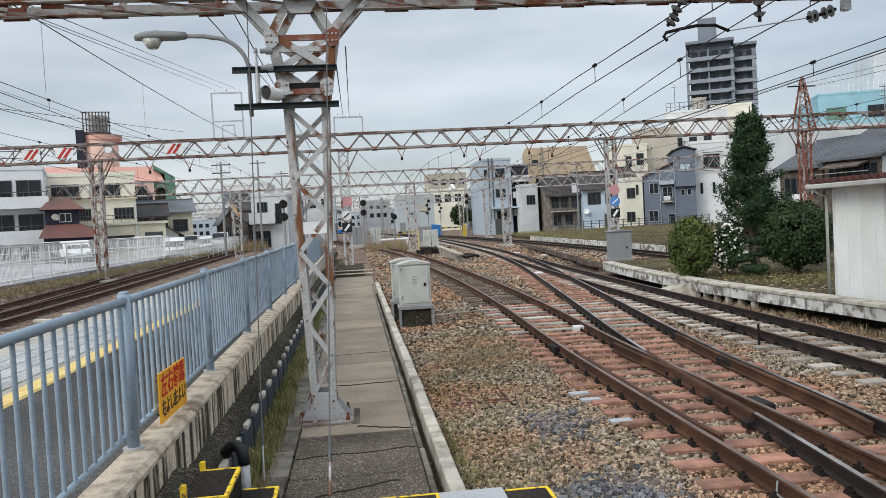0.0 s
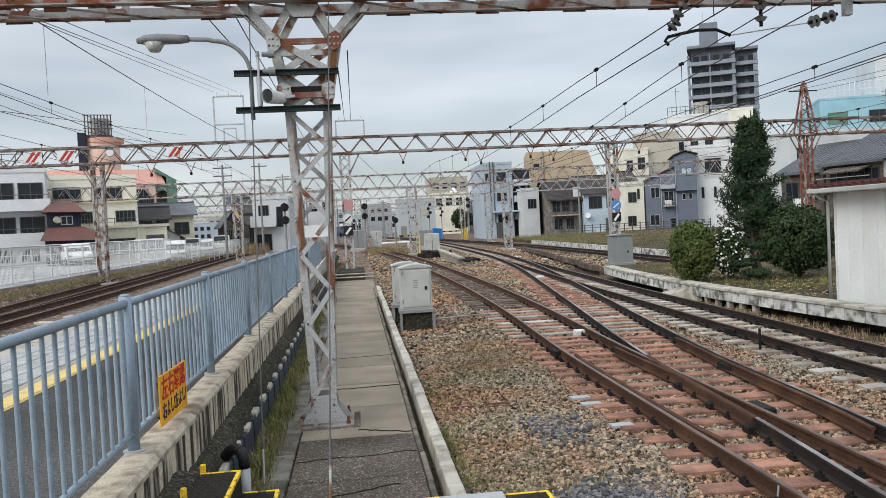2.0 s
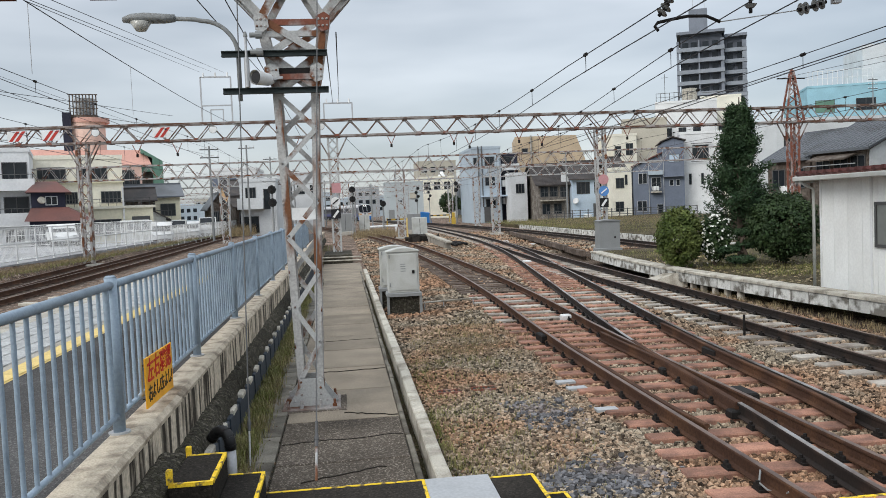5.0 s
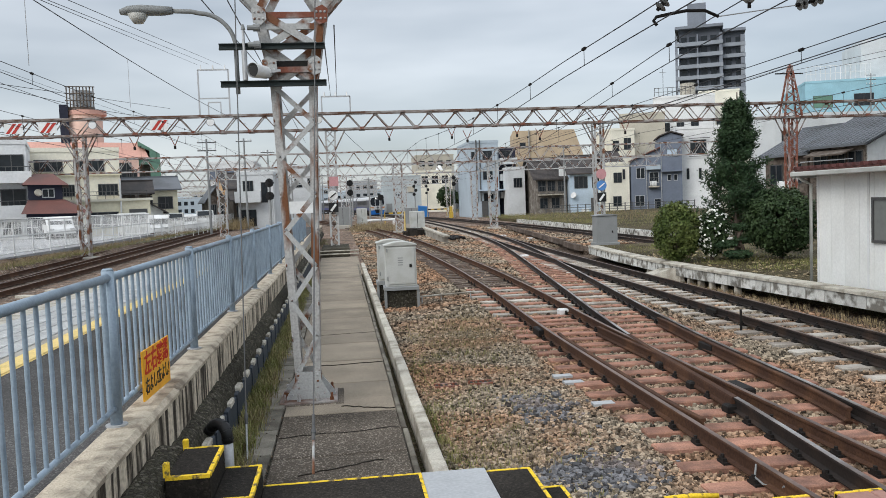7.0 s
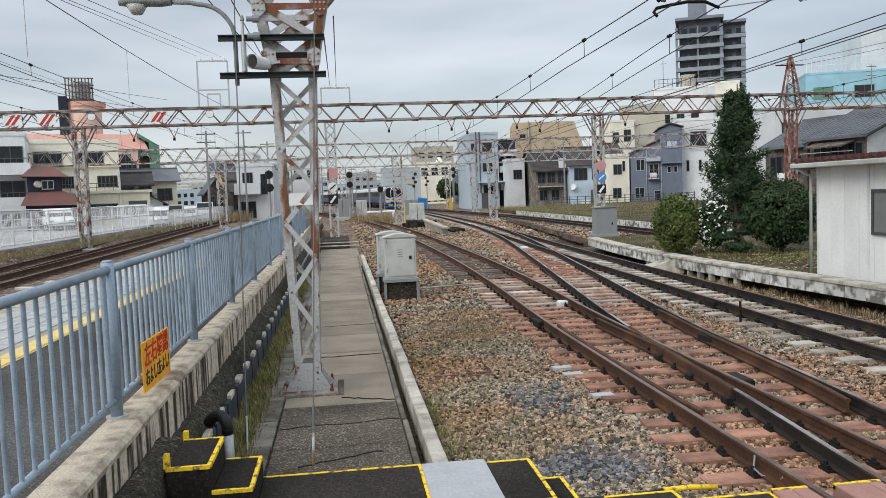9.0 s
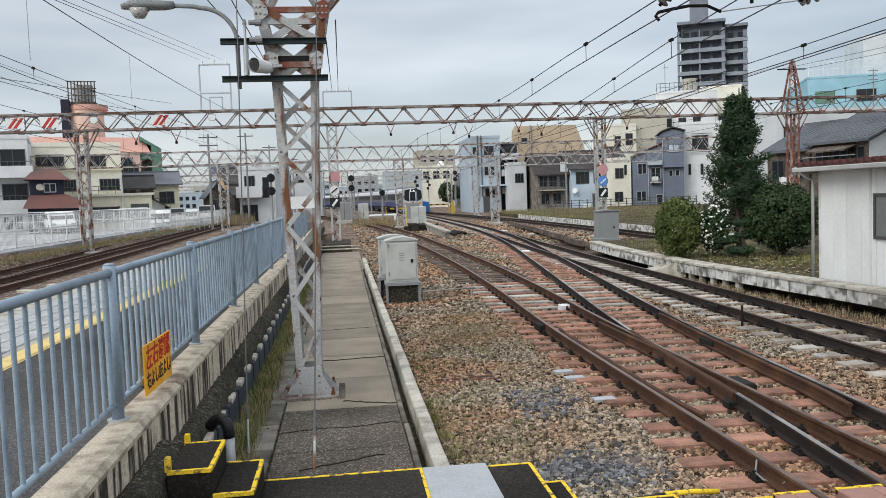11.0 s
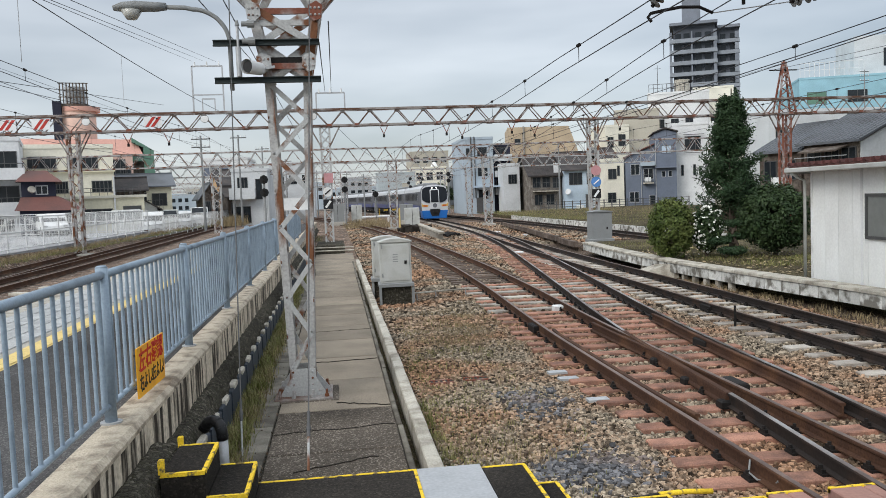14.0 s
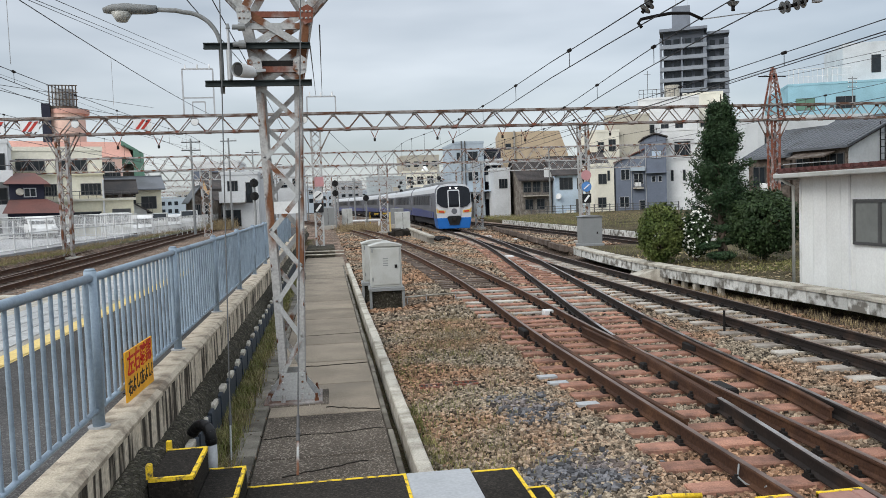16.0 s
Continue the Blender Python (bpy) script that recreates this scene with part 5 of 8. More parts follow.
def gable(parent, x0, x1, y0, y1, ze, zr, mat_, axis="x", over=0.45, th=0.14, ribs=0.0, name="roof"):
    """Two slopes; axis: the way the ridge runs."""
    r = part(name, Mesh().bar((x0 - over, (y0 + y1) / 2, zr + th), (x1 + over, (y0 + y1) / 2, zr + th), 0.22) if axis == "x" else
             Mesh().bar(((x0 + x1) / 2, y0 - over, zr + th), ((x0 + x1) / 2, y1 + over, zr + th), 0.22), mat_, parent)
    for s in (-1, 1):
        if axis == "x":
            ym = (y0 + y1) / 2
            ye = y0 - over if s < 0 else y1 + over
            k = (zr - ze) / abs(ym - (y0 if s < 0 else y1))
            zl = ze - k * over
            pts = [(x0 - over, ye, zl), (x1 + over, ye, zl), (x1 + over, ym, zr), (x0 - over, ym, zr)]
        else:
            xm = (x0 + x1) / 2
            xe = x0 - over if s < 0 else x1 + over
            k = (zr - ze) / abs(xm - (x0 if s < 0 else x1))
            zl = ze - k * over
            pts = [(xe, y0 - over, zl), (xe, y1 + over, zl), (xm, y1 + over, zr), (xm, y0 - over, zr)]
        part("slope", Mesh().hexa([*pts, *[(a, b, c + th) for a, b, c in pts]]), mat_, r)
        if ribs:
            m = Mesh()
            A, B, C, D = [Vector(p) + Vector((0, 0, th)) for p in pts]
            n = max(2, int((B - A).length / ribs))
            for i in range(n + 1):
                m.bar(A.lerp(B, i / n), D.lerp(C, i / n), 0.11, 0.07)
            q = max(2, int((D - A).length / 0.3))
            for i in range(q):
                m.bar(A.lerp(D, (i + 0.5) / q) + Vector((0, 0, 0.012)), B.lerp(C, (i + 0.5) / q) + Vector((0, 0, 0.012)), 0.04, 0.05)
            tagged(part("tiling", m, mat_, r), kind="stuff")
    return r


def gable_wall(parent, x0, x1, y0, y1, z0, ze, zr, mat_, axis):
    if axis == "x":
        v = []
        for x in (x0, x1):
            v += [(x, y0, z0), (x, y1, z0), (x, y1, ze), (x, (y0 + y1) / 2, zr), (x, y0, ze)]
    else:
        v = []
        for y in (y0, y1):
            v += [(x0, y, z0), (x1, y, z0), (x1, y, ze), ((x0 + x1) / 2, y, zr), (x0, y, ze)]
    f = [(4, 3, 2, 1, 0), (5, 6, 7, 8, 9)] + [(i, (i + 1) % 5, 5 + (i + 1) % 5, 5 + i) for i in range(5)]
    return part("wall", Mesh().add(v, f), mat_, parent)


def building(name, x0, x1, y0, d, z1, m, label, z0=-0.3, parapet=0.35, category="building", group=""):
    b = thing(name, label=label, category=category, group=group)
    part("wall", Mesh().box(x0, x1, y0, y0 + d, z0, z1), m, b)
    if parapet:
        part("roof", Mesh().box(x0 - 0.06, x1 + 0.06, y0 - 0.06, y0 + 0.2, z1, z1 + parapet).box(x0 - 0.06, x1 + 0.06, y0 + d - 0.2, y0 + d + 0.06, z1, z1 + parapet)
             .box(x0 - 0.06, x0 + 0.2, y0 + 0.2, y0 + d - 0.2, z1, z1 + parapet).box(x1 - 0.2, x1 + 0.06, y0 + 0.2, y0 + d - 0.2, z1, z1 + parapet), m, b, "parapet")
    return b


M_tile_grey = mat("grey_roof_tiles", (0.13, 0.14, 0.155), 0.6, 0, 0.15, 0.5, 12, 0.2, 0.02, (0.09, 0.095, 0.10))
M_tile_red = mat("brown_roof", (0.15, 0.07, 0.06), 0.7, 0, 0.15, 0.5, 12, 0.2, 0.02, (0.10, 0.06, 0.055))
M_tile_dark = mat("dark_roof", (0.05, 0.046, 0.046), 0.75, 0, 0.3, 0.8, 14, 0.3, 0.02, (0.085, 0.072, 0.066))
F_white = facade("white", (0.70, 0.71, 0.71))
F_cream = facade("cream", (0.759, 0.713, 0.540))
F_cream2 = facade("pale_cream", (0.782, 0.747, 0.632))
F_pink = facade("pink", (0.72, 0.50, 0.42))
F_orange = facade("salmon", (0.60, 0.34, 0.28))
F_grey = facade("grey", (0.33, 0.35, 0.37))
F_blue = facade("pale_blue", (0.40, 0.465, 0.52))
F_blue2 = facade("light_blue", (0.48, 0.58, 0.68))
F_slate = facade("slate_blue", (0.16, 0.185, 0.235), (0.13, 0.15, 0.19))
F_tan = facade("tan", (0.50, 0.395, 0.275))
F_peach = facade("peach", (0.62, 0.40, 0.22))
F_wood = facade("old_wood", (0.085, 0.066, 0.054), (0.19, 0.165, 0.14), var=0.35, scale=1.5)
F_oldwood = facade("grey_wood", (0.14, 0.122, 0.105), (0.30, 0.28, 0.25), var=0.35, scale=1.2)
F_navy = facade("black_blue", (0.03, 0.032, 0.05))
F_conc = facade("raw_concrete", (0.46, 0.43, 0.36))
F_cyan = facade("cyan", (0.30, 0.51, 0.59))
F_green = facade("green", (0.13, 0.24, 0.18))
F_pale = facade("pale_grey", (0.58, 0.60, 0.61))

# apartment tower
tw = thing("apartment_tower", label="tall dark grey apartment tower with pale balcony bands", category="apartment tower")
F_tow = facade("tower", (0.20, 0.22, 0.255))
F_band = facade("tower_band", (0.27, 0.295, 0.33))
# shade behind the balcony bands, given as a darker wall colour
F_recess_shade = facade("tower_recess_shade", (0.10, 0.11, 0.13))
part("wall", Mesh().box(76.2, 85.0, 171.4, 186, -0.3, 38.6).box(85.0, 90.0, 173.2, 186, -0.3, 38.0), F_recess_shade, tw)
part("roof", Mesh().box(75.4, 85.6, 170, 186, 38.4, 39.0).box(85.6, 90.3, 172, 186, 37.4, 38.0), F_tow, tw)
part("penthouse", Mesh().box(78.1, 82.1, 174, 180, 39.0, 44.6), F_tow, tw)
for k in range(15):
    z = 37.0 - 2.45 * (k + 1)
    fl = part("storey", Mesh().box(75.4, 85.5, 170, 171.4, z, z + 0.85).box(85.5, 90.2, 172, 173.2, z - 0.45, z + 0.35), F_band, tw, "pale balcony band")
    for x0, x1 in ((75.4, 75.9), (80.0, 80.3), (84.7, 85.4)):
        part("divider", Mesh().box(x0, x1, 170.2, 171.4, z + 0.85, z + 2.45), F_tow, fl)
    for x in (76.6, 78.4, 80.9, 82.9):
        part("window", Mesh().box(x, x + 1.3, 171.3, 171.39, z + 0.9, z + 2.2), M_glass, fl)
    for x in (86.2, 88.2):
        part("window", Mesh().box(x, x + 1.1, 173.1, 173.19, z + 0.45, z + 1.65), M_glass, fl)
    part("grey_strip", Mesh().box(89.2, 90.1, 172.05, 173.2, z + 0.45, z + 1.9), F_band if k % 2 else F_tow, fl)
part("antenna", Mesh().tube((79, 176, 44.6), (79, 176, 47.5), 0.05, 6).tube((81.5, 175, 44.6), (81.5, 175, 49), 0.05, 6), M_galv, tw)

turn(tw, 80.4, 171, -25)
# the tower stands beyond the nearer blocks, at its full height
tw.matrix_basis = Matrix.Translation((0, 0, 2.47)) @ Matrix.Scale(1.25, 4) @ Matrix.Translation((0, 0, -2.47)) @ tw.matrix_basis

# right-hand row along the far side
b = building("office_building", 18.4, 22.5, 112, 12, 10.4, F_blue, "pale blue three-storey building with outside pipes")
for z in (2.0, 5.2, 8.0):
    window(b, 20.2, 21.6, z, z + 1.3, 112)
window(b, 18.6, 19.1, 8.2, 9.2, 112, 0)
for x in (19.3, 19.8):
    part("downpipe", Mesh().tube((x, 111.9, 2.2), (x, 111.9, 10.8), 0.08, 8), M_frame, b)
part("canopy", Mesh().box(19.5, 24.8, 110.2, 112, 3.6, 3.8), F_blue2, b)
part("door", Mesh().box(19.9, 20.8, 111.92, 112.0, 0, 2.2), M_frame, b)
b = building("stair_building", 22.5, 25.2, 113, 9, 9.4, F_navy, "narrow dark building with white stair landings")
for z in (2.5, 5.0, 7.3):
    part("landing", Mesh().box(22.7, 25.2, 111.9, 113, z, z + 0.9), F_pale, b)
    window(b, 23.0, 24.6, z + 1.0, z + 2.0, 112.98, 0)
b = building("house", 23.0, 25.3, 108, 3.5, 6.4, F_pale, "pale grey narrow house with one window", category="house")
window(b, 23.7, 24.9, 3.9, 5.2, 108, 2)
b = thing("warehouse", label="tan windowless building with a sloping gable end", category="building")
turn(b, 32, 120, -10)
part("wall", Mesh().prism([(26.6, -0.3), (37.2, -0.3), (37.2, 8.9), (35.9, 12.6), (26.6, 12.7)], 120, 132), F_tan, b)
part("lower_wall", Mesh().box(26.4, 28.6, 119.7, 120, -0.3, 5.2), F_peach, b)
for z in (2.0, 6.0, 10.0):
    window(b, 27.6, 28.5, z, z + 0.9, 119.7 if z < 5 else 120, 0)
part("drain_pipe", Mesh().tube((29.0, 119.8, 0), (29.0, 119.8, 12.8), 0.12, 8), M_conc, b)
b = thing("old_house", label="weathered dark timber house with a grey tiled roof", category="house")
gable_wall(b, 25.9, 30.0, 104, 112, -0.3, 5.0, 7.6, F_oldwood, "x")
gable(b, 25.9, 30.0, 104, 112, 5.0, 7.6, M_tile_dark, "x", 0.5, 0.16, 0.6)
for x, z in ((26.1, 3.2), (27.4, 3.2), (28.8, 3.1), (26.3, 0.9), (27.9, 0.9)):
    window(b, x, x + 1.1, z, z + 1.4, 104, 1)
balcony(b, 26.1, 29.4, 2.8, 104, 0.9, rail=True)
part("tin_sheet", Mesh().box(29.0, 30.0, 103.9, 104, 5.0, 6.4), F_white, b)
b = thing("house", label="light blue two-storey house with a brown roof", category="house")
gable_wall(b, 30.2, 34.6, 103, 111, -0.3, 5.5, 7.8, F_blue2, "x")
gable(b, 30.2, 34.6, 103, 111, 5.5, 7.8, M_tile_dark, "x", 0.45, 0.14)
window(b, 30.8, 32.6, 3.4, 5.0, 103, 2)
window(b, 33.2, 34.2, 3.4, 4.9, 103)
part("door", Mesh().box(33.0, 33.8, 102.93, 103, 0, 2.1), M_frame, b)
part("satellite_dish", Mesh().tube((30.6, 102.7, 2.5), (30.5, 102.6, 2.55), 0.4, 14), M_white, b)
part("air_unit", Mesh().cbox(31.6, 32.5, 102.3, 102.8, -0.05, 0.7, 0.03), M_white, b)
fc = thing("yard_fence", label="low dark railing in front of the far houses", category="fence")
for k in range(20):
    part("post", Mesh().box(24.2 + k * 0.98, 24.3 + k * 0.98, 93.0, 93.1, 0.3, 1.45), M_frame, fc)
for z in (0.75, 1.05, 1.35):
    part("rail", Mesh().bar((24.2, 93.05, z), (42.9, 93.05, z), 0.06), M_frame, fc)
b = building("house", 34.2, 36.7, 98.5, 8, 6.2, F_cream2, "cream house with small dark windows", category="house")
for x, z in ((34.6, 3.9), (35.8, 4.3), (34.5, 0.9)):
    window(b, x, x + (1.1 if x < 35 else 0.35), z, z + 1.3, 98.5, 1 if x < 35 else 0)
gable(b, 34.2, 36.7, 100.5, 106.5, 6.3, 8.0, M_tile_dark, "x", 0.3)
b = thing("house", label="slate-blue house with a small balcony and red lean-to roof", category="house")
turn(b, 40.0, 97.5, -18)
part("wall", Mesh().prism([(36.75, -0.3), (40.4, -0.3), (40.4, 8.0), (36.75, 6.5)], 97.5, 106).prism([(40.4, -0.3), (43.05, -0.3), (43.05, 9.5), (41.7, 9.9), (40.4, 9.4)], 97.3, 106), F_slate, b)
part("roof", Mesh().hexa([(36.5, 97.2, 6.45), (40.4, 97.2, 8.1), (40.4, 106, 8.1), (36.5, 106, 6.45), (36.5, 97.2, 6.6), (40.4, 97.2, 8.25), (40.4, 106, 8.25), (36.5, 106, 6.6)]), M_tile_red, b)
part("roof", Mesh().prism([(40.2, 9.45), (41.7, 10.0), (43.3, 9.5), (43.3, 9.65), (41.7, 10.15), (40.2, 9.6)], 97.0, 106), M_tile_dark, b)
part("blue_awning", Mesh().box(38.6, 40.4, 96.9, 97.5, 5.4, 5.9), F_blue, b)
for x, z, w in ((37.4, 4.3, 1.1), (39.0, 3.7, 1.2), (41.2, 3.9, 0.5), (42.0, 3.9, 0.5), (37.2, 0.8, 1.2), (39.6, 0.3, 1.6)):
    window(b, x, x + w, z, z + (1.4 if w > 0.9 else 0.8), 97.5 if x < 40.3 else 97.3, 1 if w > 0.9 else 0, fr=M_galv)
window(b, 41.2, 42.5, 6.9, 7.9, 97.3, 1, pane=F_blue2)
balcony(b, 38.9, 40.2, 3.3, 97.5, 0.7, rail=True)
part("ledge", Mesh().box(40.4, 43.0, 96.7, 97.3, 5.05, 5.2), F_slate, b)
part("drain_pipe", Mesh().tube((38.7, 97.4, 0), (38.7, 97.4, 6.8), 0.05, 6).tube((40.5, 97.2, 0), (40.5, 97.2, 8.5), 0.05, 6), M_galv, b)
part("air_unit", Mesh().cbox(39.1, 39.9, 96.9, 97.3, 3.35, 3.95, 0.03), M_white, b)
b = building("house", 43.1, 48.2, 97.6, 12, 10.4, F_white, "tall white house with two narrow windows", category="house")
turn(b, 45.6, 97.6, -18)
for x in (44.1, 45.6):
    window(b, x, x + 0.35, 4.0, 5.4, 97.6, 0)
window(b, 44.6, 46.6, 7.2, 9.0, 97.6, 2)
part("pipe_frame", Mesh().bar((44.4, 97.3, 6.9), (47.0, 97.3, 6.9), 0.08).bar((44.4, 97.3, 9.2), (47.0, 97.3, 9.2), 0.08), M_frame, b)
part("side_wall", Mesh().box(48.2, 52, 98.5, 108, -0.3, 8.8), F_cream2, b)
window(b, 48.5, 49.8, 4.6, 6.2, 98.5, 1)
b = building("concrete_building", 47.2, 54.6, 130, 14, 15.6, F_conc, "plain raw concrete building behind the houses")
turn(b, 51, 130, -20)
part("pent_roof", Mesh().box(46.8, 49.5, 128.5, 131, 13.0, 13.3), M_tile_dark, b)
b = building("concrete_building", 43.2, 47.2, 124, 8, 12.6, F_cream2, "cream building with two windows behind the houses")
window(b, 43.6, 44.6, 9.3, 11.0, 124, 1)
window(b, 45.4, 46.6, 9.5, 11.4, 124, 1)
b = building("office_building", 54.6, 64.8, 133, 16, 18.8, F_white, "white block with roof tanks and railings")
turn(b, 60, 133, -22)
for k in range(9):
    part("roof_post", Mesh().tube((54.8 + k * 0.75, 133.2, 19.0), (54.8 + k * 0.75, 133.2, 20.6), 0.05, 6), M_frame, b)
part("roof_rail", Mesh().bar((54.8, 133.2, 20.6), (61, 133.2, 20.6), 0.08).bar((54.8, 133.2, 19.9), (61, 133.2, 19.9), 0.06), M_frame, b)
part("roof_tank", Mesh().tube((60.5, 136, 19.1), (60.5, 136, 21.4), 1.3, 18), M_conc_pale, b)
part("antenna", Mesh().tube((56.3, 134, 19), (56.3, 134, 24.0), 0.05, 6).bar((55.7, 134, 23.4), (56.9, 134, 23.4), 0.05), M_frame, b)
for x in (56, 58.4, 60.8):
    for z in (9.0, 13.0):
        window(b, x, x + 1.3, z, z + 1.5, 133, 1)
b = building("office_building", 66, 73, 140, 14, 20.4, F_cream2, "cream block beyond the conifer")
turn(b, 69, 140, -24)
part("rail", Mesh().bar((66, 140, 21.4), (73, 140, 21.4), 0.1), M_frame, b)
for z in (10, 14):
    window(b, 69, 71, z, z + 1.6, 140, 1)
b = building("office_building", 77.2, 112, 125, 20, 19.5, F_cyan, "bright cyan building with roof railing")
turn(b, 77.2, 125, -20)
for x in (78.4, 84.6, 94.2, 98):
    window(b, x, x + 3.0, 15.4, 17.4, 125, 1, pane=F_green if x < 80 else None)
part("roof_block", Mesh().box(87.0, 108, 130, 142, 19.5, 26.8), F_pale, b, "pale roof block")
window(b, 91.5, 93.0, 21.6, 24.6, 130, 0)
for k in range(14):
    part("roof_post", Mesh().tube((77.4 + k * 0.75, 125.2, 19.8), (77.4 + k * 0.75, 125.2, 22.2), 0.04, 6), M_white, b)
part("roof_rail", Mesh().bar((77.4, 125.2, 22.2), (87, 125.2, 22.2), 0.07).bar((77.4, 125.2, 21.0), (87, 125.2, 21.0), 0.05), M_white, b)
for k in range(3):
    part("letter_bar", Mesh().box(96.5 + k * 1.7, 97.8 + k * 1.7, 129.9, 130, 24.6, 25.7), F_grey, b)
b = building("office_building", 62, 80, 108, 10, 12.6, F_pale, "pale grey building behind the conifer", parapet=0.5)
for x in (63, 66, 69, 72):
    window(b, x, x + 1.5, 9.0, 10.6, 108, 1)
# tiled houses close behind the garden
b = thing("house", label="house with a grey tiled roof, brown awning and pale gable end", category="house")
turn(b, 29.28, 47, -75)
gable_wall(b, 29.3, 33.3, 47, 55.5, -0.3, 4.9, 6.65, F_wood, "x")
gable(b, 29.3, 33.3, 47, 55.5, 4.9, 6.65, M_tile_grey, "x", 0.35, 0.14, 0.33)
for x in (29.6, 30.9, 32.1):
    window(b, x, x + 1.05, 3.3, 4.5, 47, 1)
part("awning", Mesh().hexa([(29.8, 45.9, 4.25), (32.6, 45.9, 4.25), (32.6, 47, 4.6), (29.8, 47, 4.6), (29.8, 45.9, 4.33), (32.6, 45.9, 4.33), (32.6, 47, 4.68), (29.8, 47, 4.68)]), F_wood, b, "faded brown awning")
for z in (4.0, 3.6, 3.2):
    part("rail", Mesh().bar((29.4, 46.1, z), (33.2, 46.1, z), 0.05), M_galv, b)
part("gable_cladding", Mesh().prism([(47.1, -0.2), (55.4, -0.2), (55.4, 4.75), (51.25, 6.45), (47.1, 4.75)], 0, 0.06), F_pale, b, "pale boarded gable end",
     at=Matrix(((0, 1, 0, 33.3), (1, 0, 0, 0), (0, 0, 1, 0), (0, 0, 0, 1))))
for dy in (0.0, 0.4):
    part("ladder_rail", Mesh().bar((33.46, 49.6 + dy, 2.6), (33.46, 49.6 + dy, 6.3), 0.05), M_black, b)
for k in range(9):
    part("ladder_rung", Mesh().bar((33.46, 49.6, 2.8 + k * 0.4), (33.46, 50.0, 2.8 + k * 0.4), 0.04), M_black, b)
b = thing("house", label="timber house with a lower grey tiled roof", category="house")
turn(b, 29.28, 47, -75)
gable_wall(b, 25.4, 28.9, 47.2, 54.6, -0.3, 4.6, 6.3, F_wood, "x")
gable(b, 25.4, 28.9, 47.2, 54.6, 4.6, 6.3, M_tile_grey, "x", 0.3, 0.14, 0.33)
window(b, 25.8, 26.9, 2.7, 4.0, 47.2, 1)
window(b, 27.4, 28.5, 2.7, 4.0, 47.2, 1)
part("air_unit", Mesh().cbox(27.0, 27.7, 46.6, 47.1, 2.2, 2.9, 0.03), M_white, b)
b = thing("house", label="pale corrugated house end with a steep roof", category="house")
turn(b, 35.2, 38, -30)
gable_wall(b, 35.2, 43, 38, 45.5, -0.3, 6.0, 7.6, F_pale, "x")
gable(b, 35.2, 43, 38, 45.5, 6.0, 7.6, M_tile_dark, "x", 0.4, 0.15)
part("downpipe", Mesh().tube((35.6, 37.9, 0), (35.6, 37.9, 6), 0.06, 6), M_black, b)

# left-hand side behind the parking lot
LZ = 0.9
b = building("apartment_building", -38, -22.6, 62, 8, 7.75, F_white, "white apartment house with long balconies", z0=0.5)
for z, h in ((5.05, 0.70), (2.55, 0.75)):
    bl = balcony(b, -38, -22.3, z, 62, 0.9, F_white, h)
    part("handrail", Mesh().bar((-38, 61.05, z + h + 0.32), (-22.3, 61.05, z + h + 0.32), 0.05), M_frame, bl)
    for k in range(9):
        part("rail_post", Mesh().bar((-28.4 + k * 0.75, 61.05, z + h), (-28.4 + k * 0.75, 61.05, z + h + 0.32), 0.04), M_frame, bl)
for z in (5.15, 2.65):
    for x in (-28.2, -26.3, -24.4):
        window(b, x, x + 1.65, z, z + 1.85, 62, 1)
for x in (-26.2, -24.4):
    window(b, x, x + 1.2, 1.2, 2.1, 62, 1)
part("roof_rail", Mesh().bar((-38, 62, 9.1), (-22.6, 62, 9.1), 0.06).bar((-38, 62, 8.6), (-22.6, 62, 8.6), 0.05), M_frame, b)
for k in range(7):
    part("rail_post", Mesh().bar((-28 + k * 0.9, 62, 8.0), (-28 + k * 0.9, 62, 9.1), 0.05), M_frame, b)
turn(b, -22.6, 62, 18)
b = thing("house", label="dark navy house with brown hipped roofs", category="house")
turn(b, -19.75, 60.5, 18)
part("wall", Mesh().box(-21.95, -19.75, 60.5, 66, 0.5, 4.75).box(-22.1, -18.75, 59.5, 60.5, 0.5, 2.7), F_navy, b)
part("roof", Mesh().hexa([(-22.3, 60, 4.70), (-19.3, 60, 4.62), (-19.3, 66.5, 4.62), (-22.3, 66.5, 4.70), (-21.6, 62.5, 5.55), (-20.3, 62.5, 5.55), (-20.3, 65, 5.55), (-21.6, 65, 5.55)]), M_tile_red, b)
part("lower_roof", Mesh().hexa([(-22.4, 58.9, 2.65), (-17.9, 58.9, 2.55), (-17.9, 60.5, 2.7), (-22.4, 60.5, 2.7), (-22.0, 60.1, 3.5), (-19.6, 60.1, 3.5), (-19.6, 60.47, 3.6), (-22.0, 60.47, 3.6)]), M_tile_red, b)
window(b, -21.05, -20.25, 3.75, 4.4, 60.5, 1, fr=M_galv)
part("satellite_dish", Mesh().tube((-21.3, 60.3, 4.1), (-21.25, 60.2, 4.15), 0.26, 14), M_conc_pale, b)
b = building("apartment_building", -31, -18.7, 72, 12, 7.75, F_cream2, "pale cream stepped apartment building", z0=0.5)
turn(b, -18.7, 72, 18)
for x0, x1, z0_, z1_ in ((-25.27, -23.1, 6.1, 7.1), (-22.3, -19.9, 6.05, 7.05), (-23.4, -22.3, 4.0, 5.0), (-20.5, -18.9, 4.0, 5.0)):
    window(b, x0, x1, z0_, z1_, 72, 4, sill=True)
part("cornice", Mesh().box(-25.5, -18.6, 71.7, 72, 5.75, 5.95), F_cream, b)
part("lower_block", Mesh().box(-24.0, -16.75, 68, 72, 0.5, 3.45), F_cream, b)
